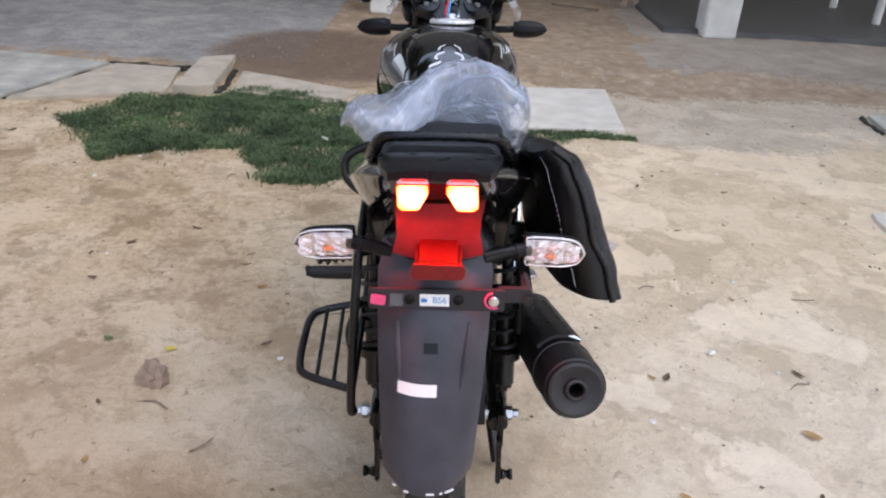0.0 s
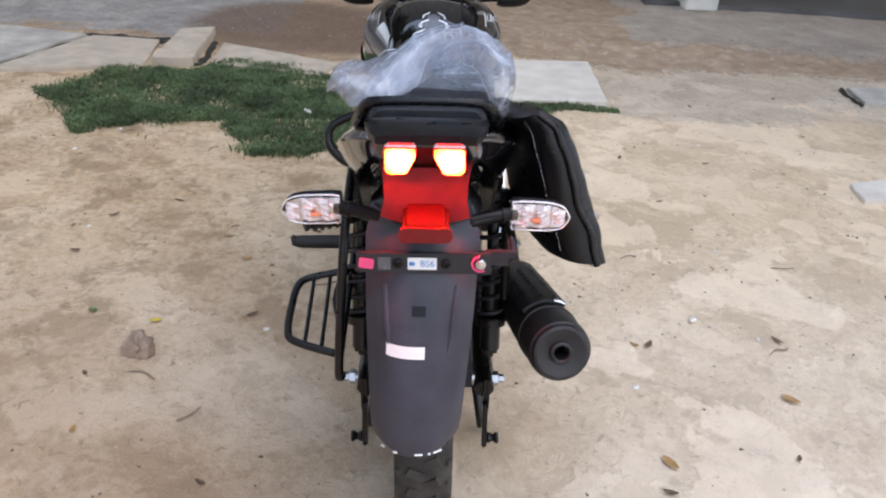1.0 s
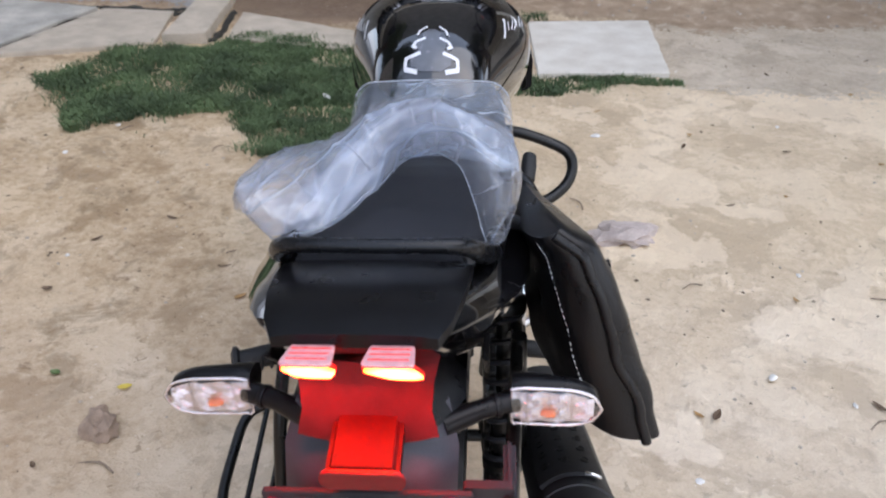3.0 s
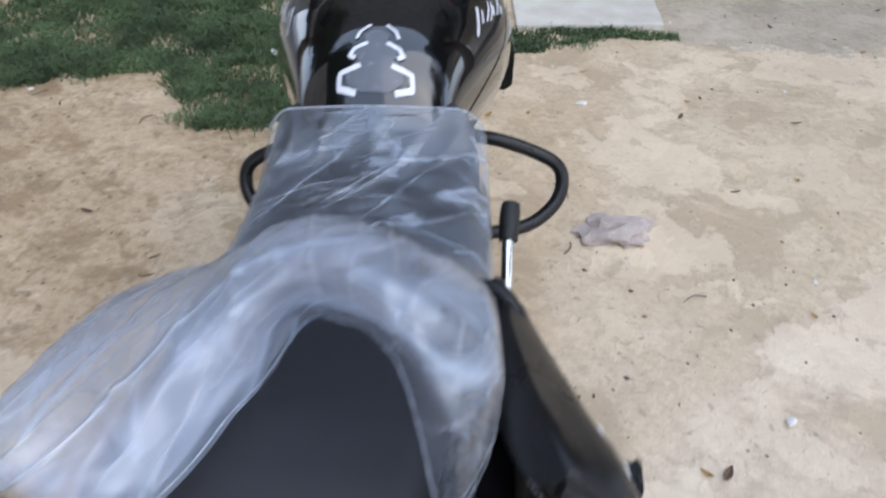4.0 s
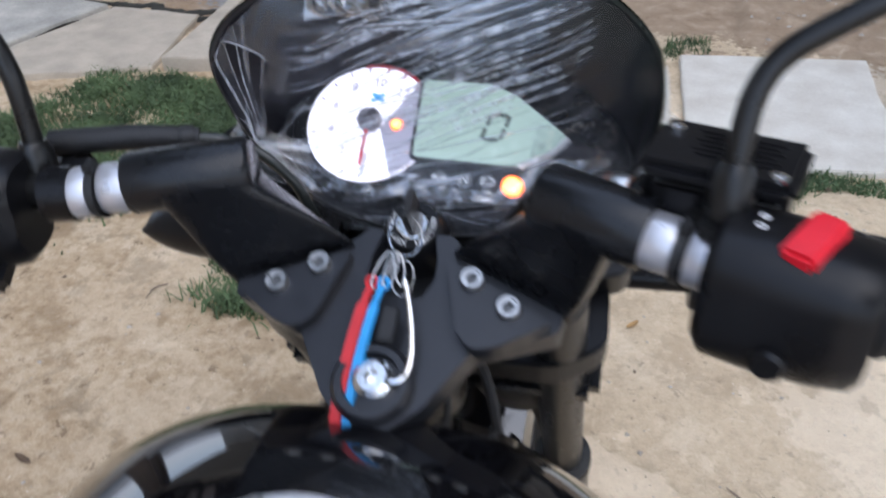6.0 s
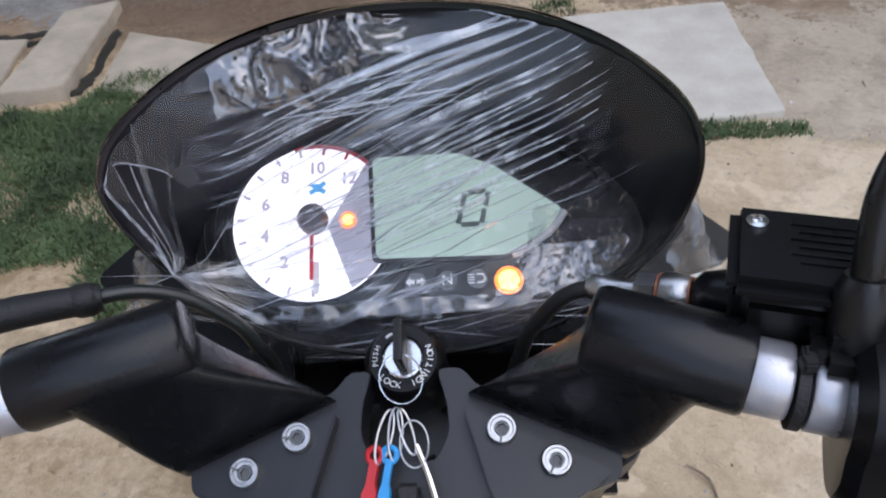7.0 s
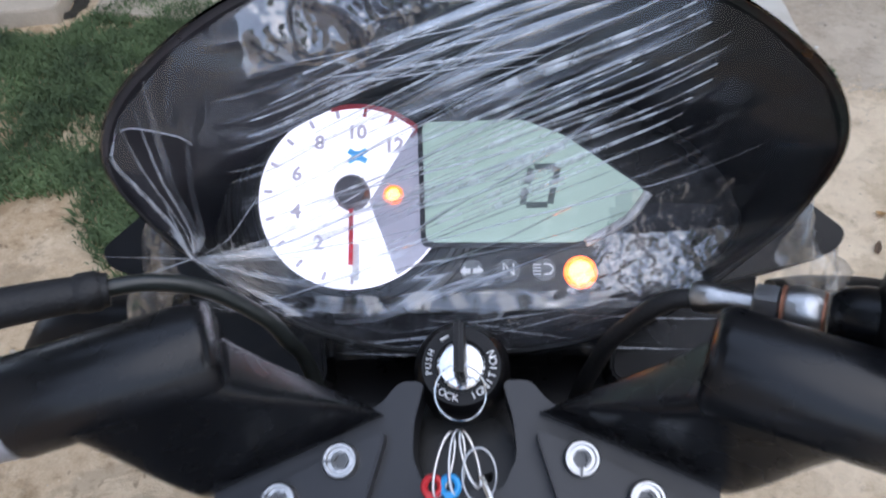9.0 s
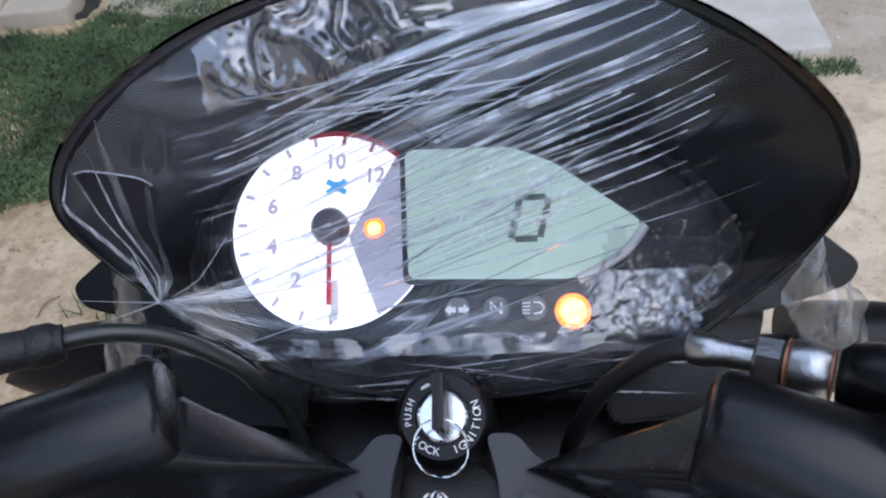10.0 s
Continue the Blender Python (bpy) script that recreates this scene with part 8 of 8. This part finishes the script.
# ---- saddle bag on the side ----
bag = thing("saddle_bag", "black leather side bag hanging from the seat rail", "bag", LEANING)
rear = [(0.170, -0.215, 0.895, 0.022), (0.204, -0.222, 0.872, 0.036), (0.225, -0.232, 0.825, 0.042), (0.246, -0.242, 0.757, 0.044), (0.270, -0.252, 0.695, 0.043), (0.284, -0.262, 0.648, 0.040)]
front = [(0.146, 0.085, 0.805, 0.010), (0.152, 0.080, 0.79, 0.013), (0.157, 0.065, 0.75, 0.014), (0.161, 0.045, 0.71, 0.014), (0.165, 0.02, 0.67, 0.014), (0.168, 0.0, 0.640, 0.012)]
rr = []
for t in np.linspace(0, 1, 18):
    A, B = ([float(np.interp(t * 5, range(6), [r[k] for r in line])) for k in range(4)] for line in (rear, front))
    ring = []
    for a in np.linspace(0, 2 * math.pi, 36, endpoint=False):
        cc, ss = math.cos(a), math.sin(a)
        k = 0.5 + 0.5 * math.copysign(abs(cc) ** 0.45, cc)
        p = Vector(A[:3]).lerp(Vector(B[:3]), 1 - k)
        th = B[3] + (A[3] - B[3]) * k ** 1.5 + 0.004 * math.sin(math.pi * k)
        p.x -= 0.010 * math.sin(math.pi * k)
        nx = Vector((0.88, 0.25, 0.38)).lerp(Vector((0.97, 0.10, -0.02)), t * t).normalized()
        p += nx * th * math.copysign(abs(ss) ** 0.7, ss) * (1.0 if ss > 0 else 1.0 + 0.2 * t * t)
        p += nx * (0.006 * noise.noise(p * 13) + 0.003 * noise.noise(p * 31))
        ring.append(p)
    rr.append(ring)
mid = [sum(r, Vector()) / 36 for r in (rr[0], rr[-1])]
rr = [[p.lerp(mid[0], 0.35) + Vector((-0.004, 0, 0.008)) for p in rr[0]]] + rr + [[p.lerp(mid[1], 0.2) + Vector((0.002, 0, -0.010)) for p in rr[-1]]]
body = part("bag_body", loft(rr), LEATHER, bag, "soft black leather body", 50)
part("piping", tube([r[0] + Vector((0.002, -0.004, 0)) for r in rr[1:-1]], 0.006, 10, 2), LEATHER, body)
st = []
for k in range(34):
    t = 2 + 15 * k / 34
    i = int(t)
    p = rr[i][31].lerp(rr[min(i + 1, 18)][31], t - i) + Vector((0.001, -0.0025, 0.001))
    q = rr[i][31].lerp(rr[min(i + 1, 18)][31], min(1, t - i + 0.22)) + Vector((0.001, -0.0025, 0.001))
    st.append(tube([p, q], 0.0005, 5, 1))
part("stitching", join(*st), WHITE, body, "white stitching", 0)
for i, j in ((5, 8), (6, 7)):
    a, b = rr[i][j], rr[i + 1][j]
    n = Vector((0.85, 0.1, 0.45)) * 0.0012
    part("mark", tube([a + n, a.lerp(b, 0.5) + n + Vector((0, 0.0025, 0.0005)), b + n], [0.0004, 0.0011, 0.0004], 6, 4), WHITE, body, "small curved white mark")
tab = along(rr[8][8] - Vector((0.016, 0, 0)), rr[8][8] + Vector((0.03, -0.004, -0.006)))
part("buckle", join(block((0.026, 0.007, 0.040), tab @ pose(0, 0, 0.014), 0.003), block((0.030, 0.010, 0.006), tab @ pose(0, 0, 0.030), 0.002)), LEATHER, bag, "black buckle with a leather tab")
part("strap", tube([(0.120, 0.04, 0.83), (0.146, 0.03, 0.834), (0.164, 0.005, 0.820), (0.172, -0.015, 0.79)], 0.009, 10, 5), LEATHER, bag, "leather strap")
part("strap", tube([(0.120, -0.12, 0.86), (0.150, -0.14, 0.860), (0.180, -0.15, 0.846), (0.200, -0.165, 0.80)], 0.009, 10, 5), LEATHER, bag, "leather strap")
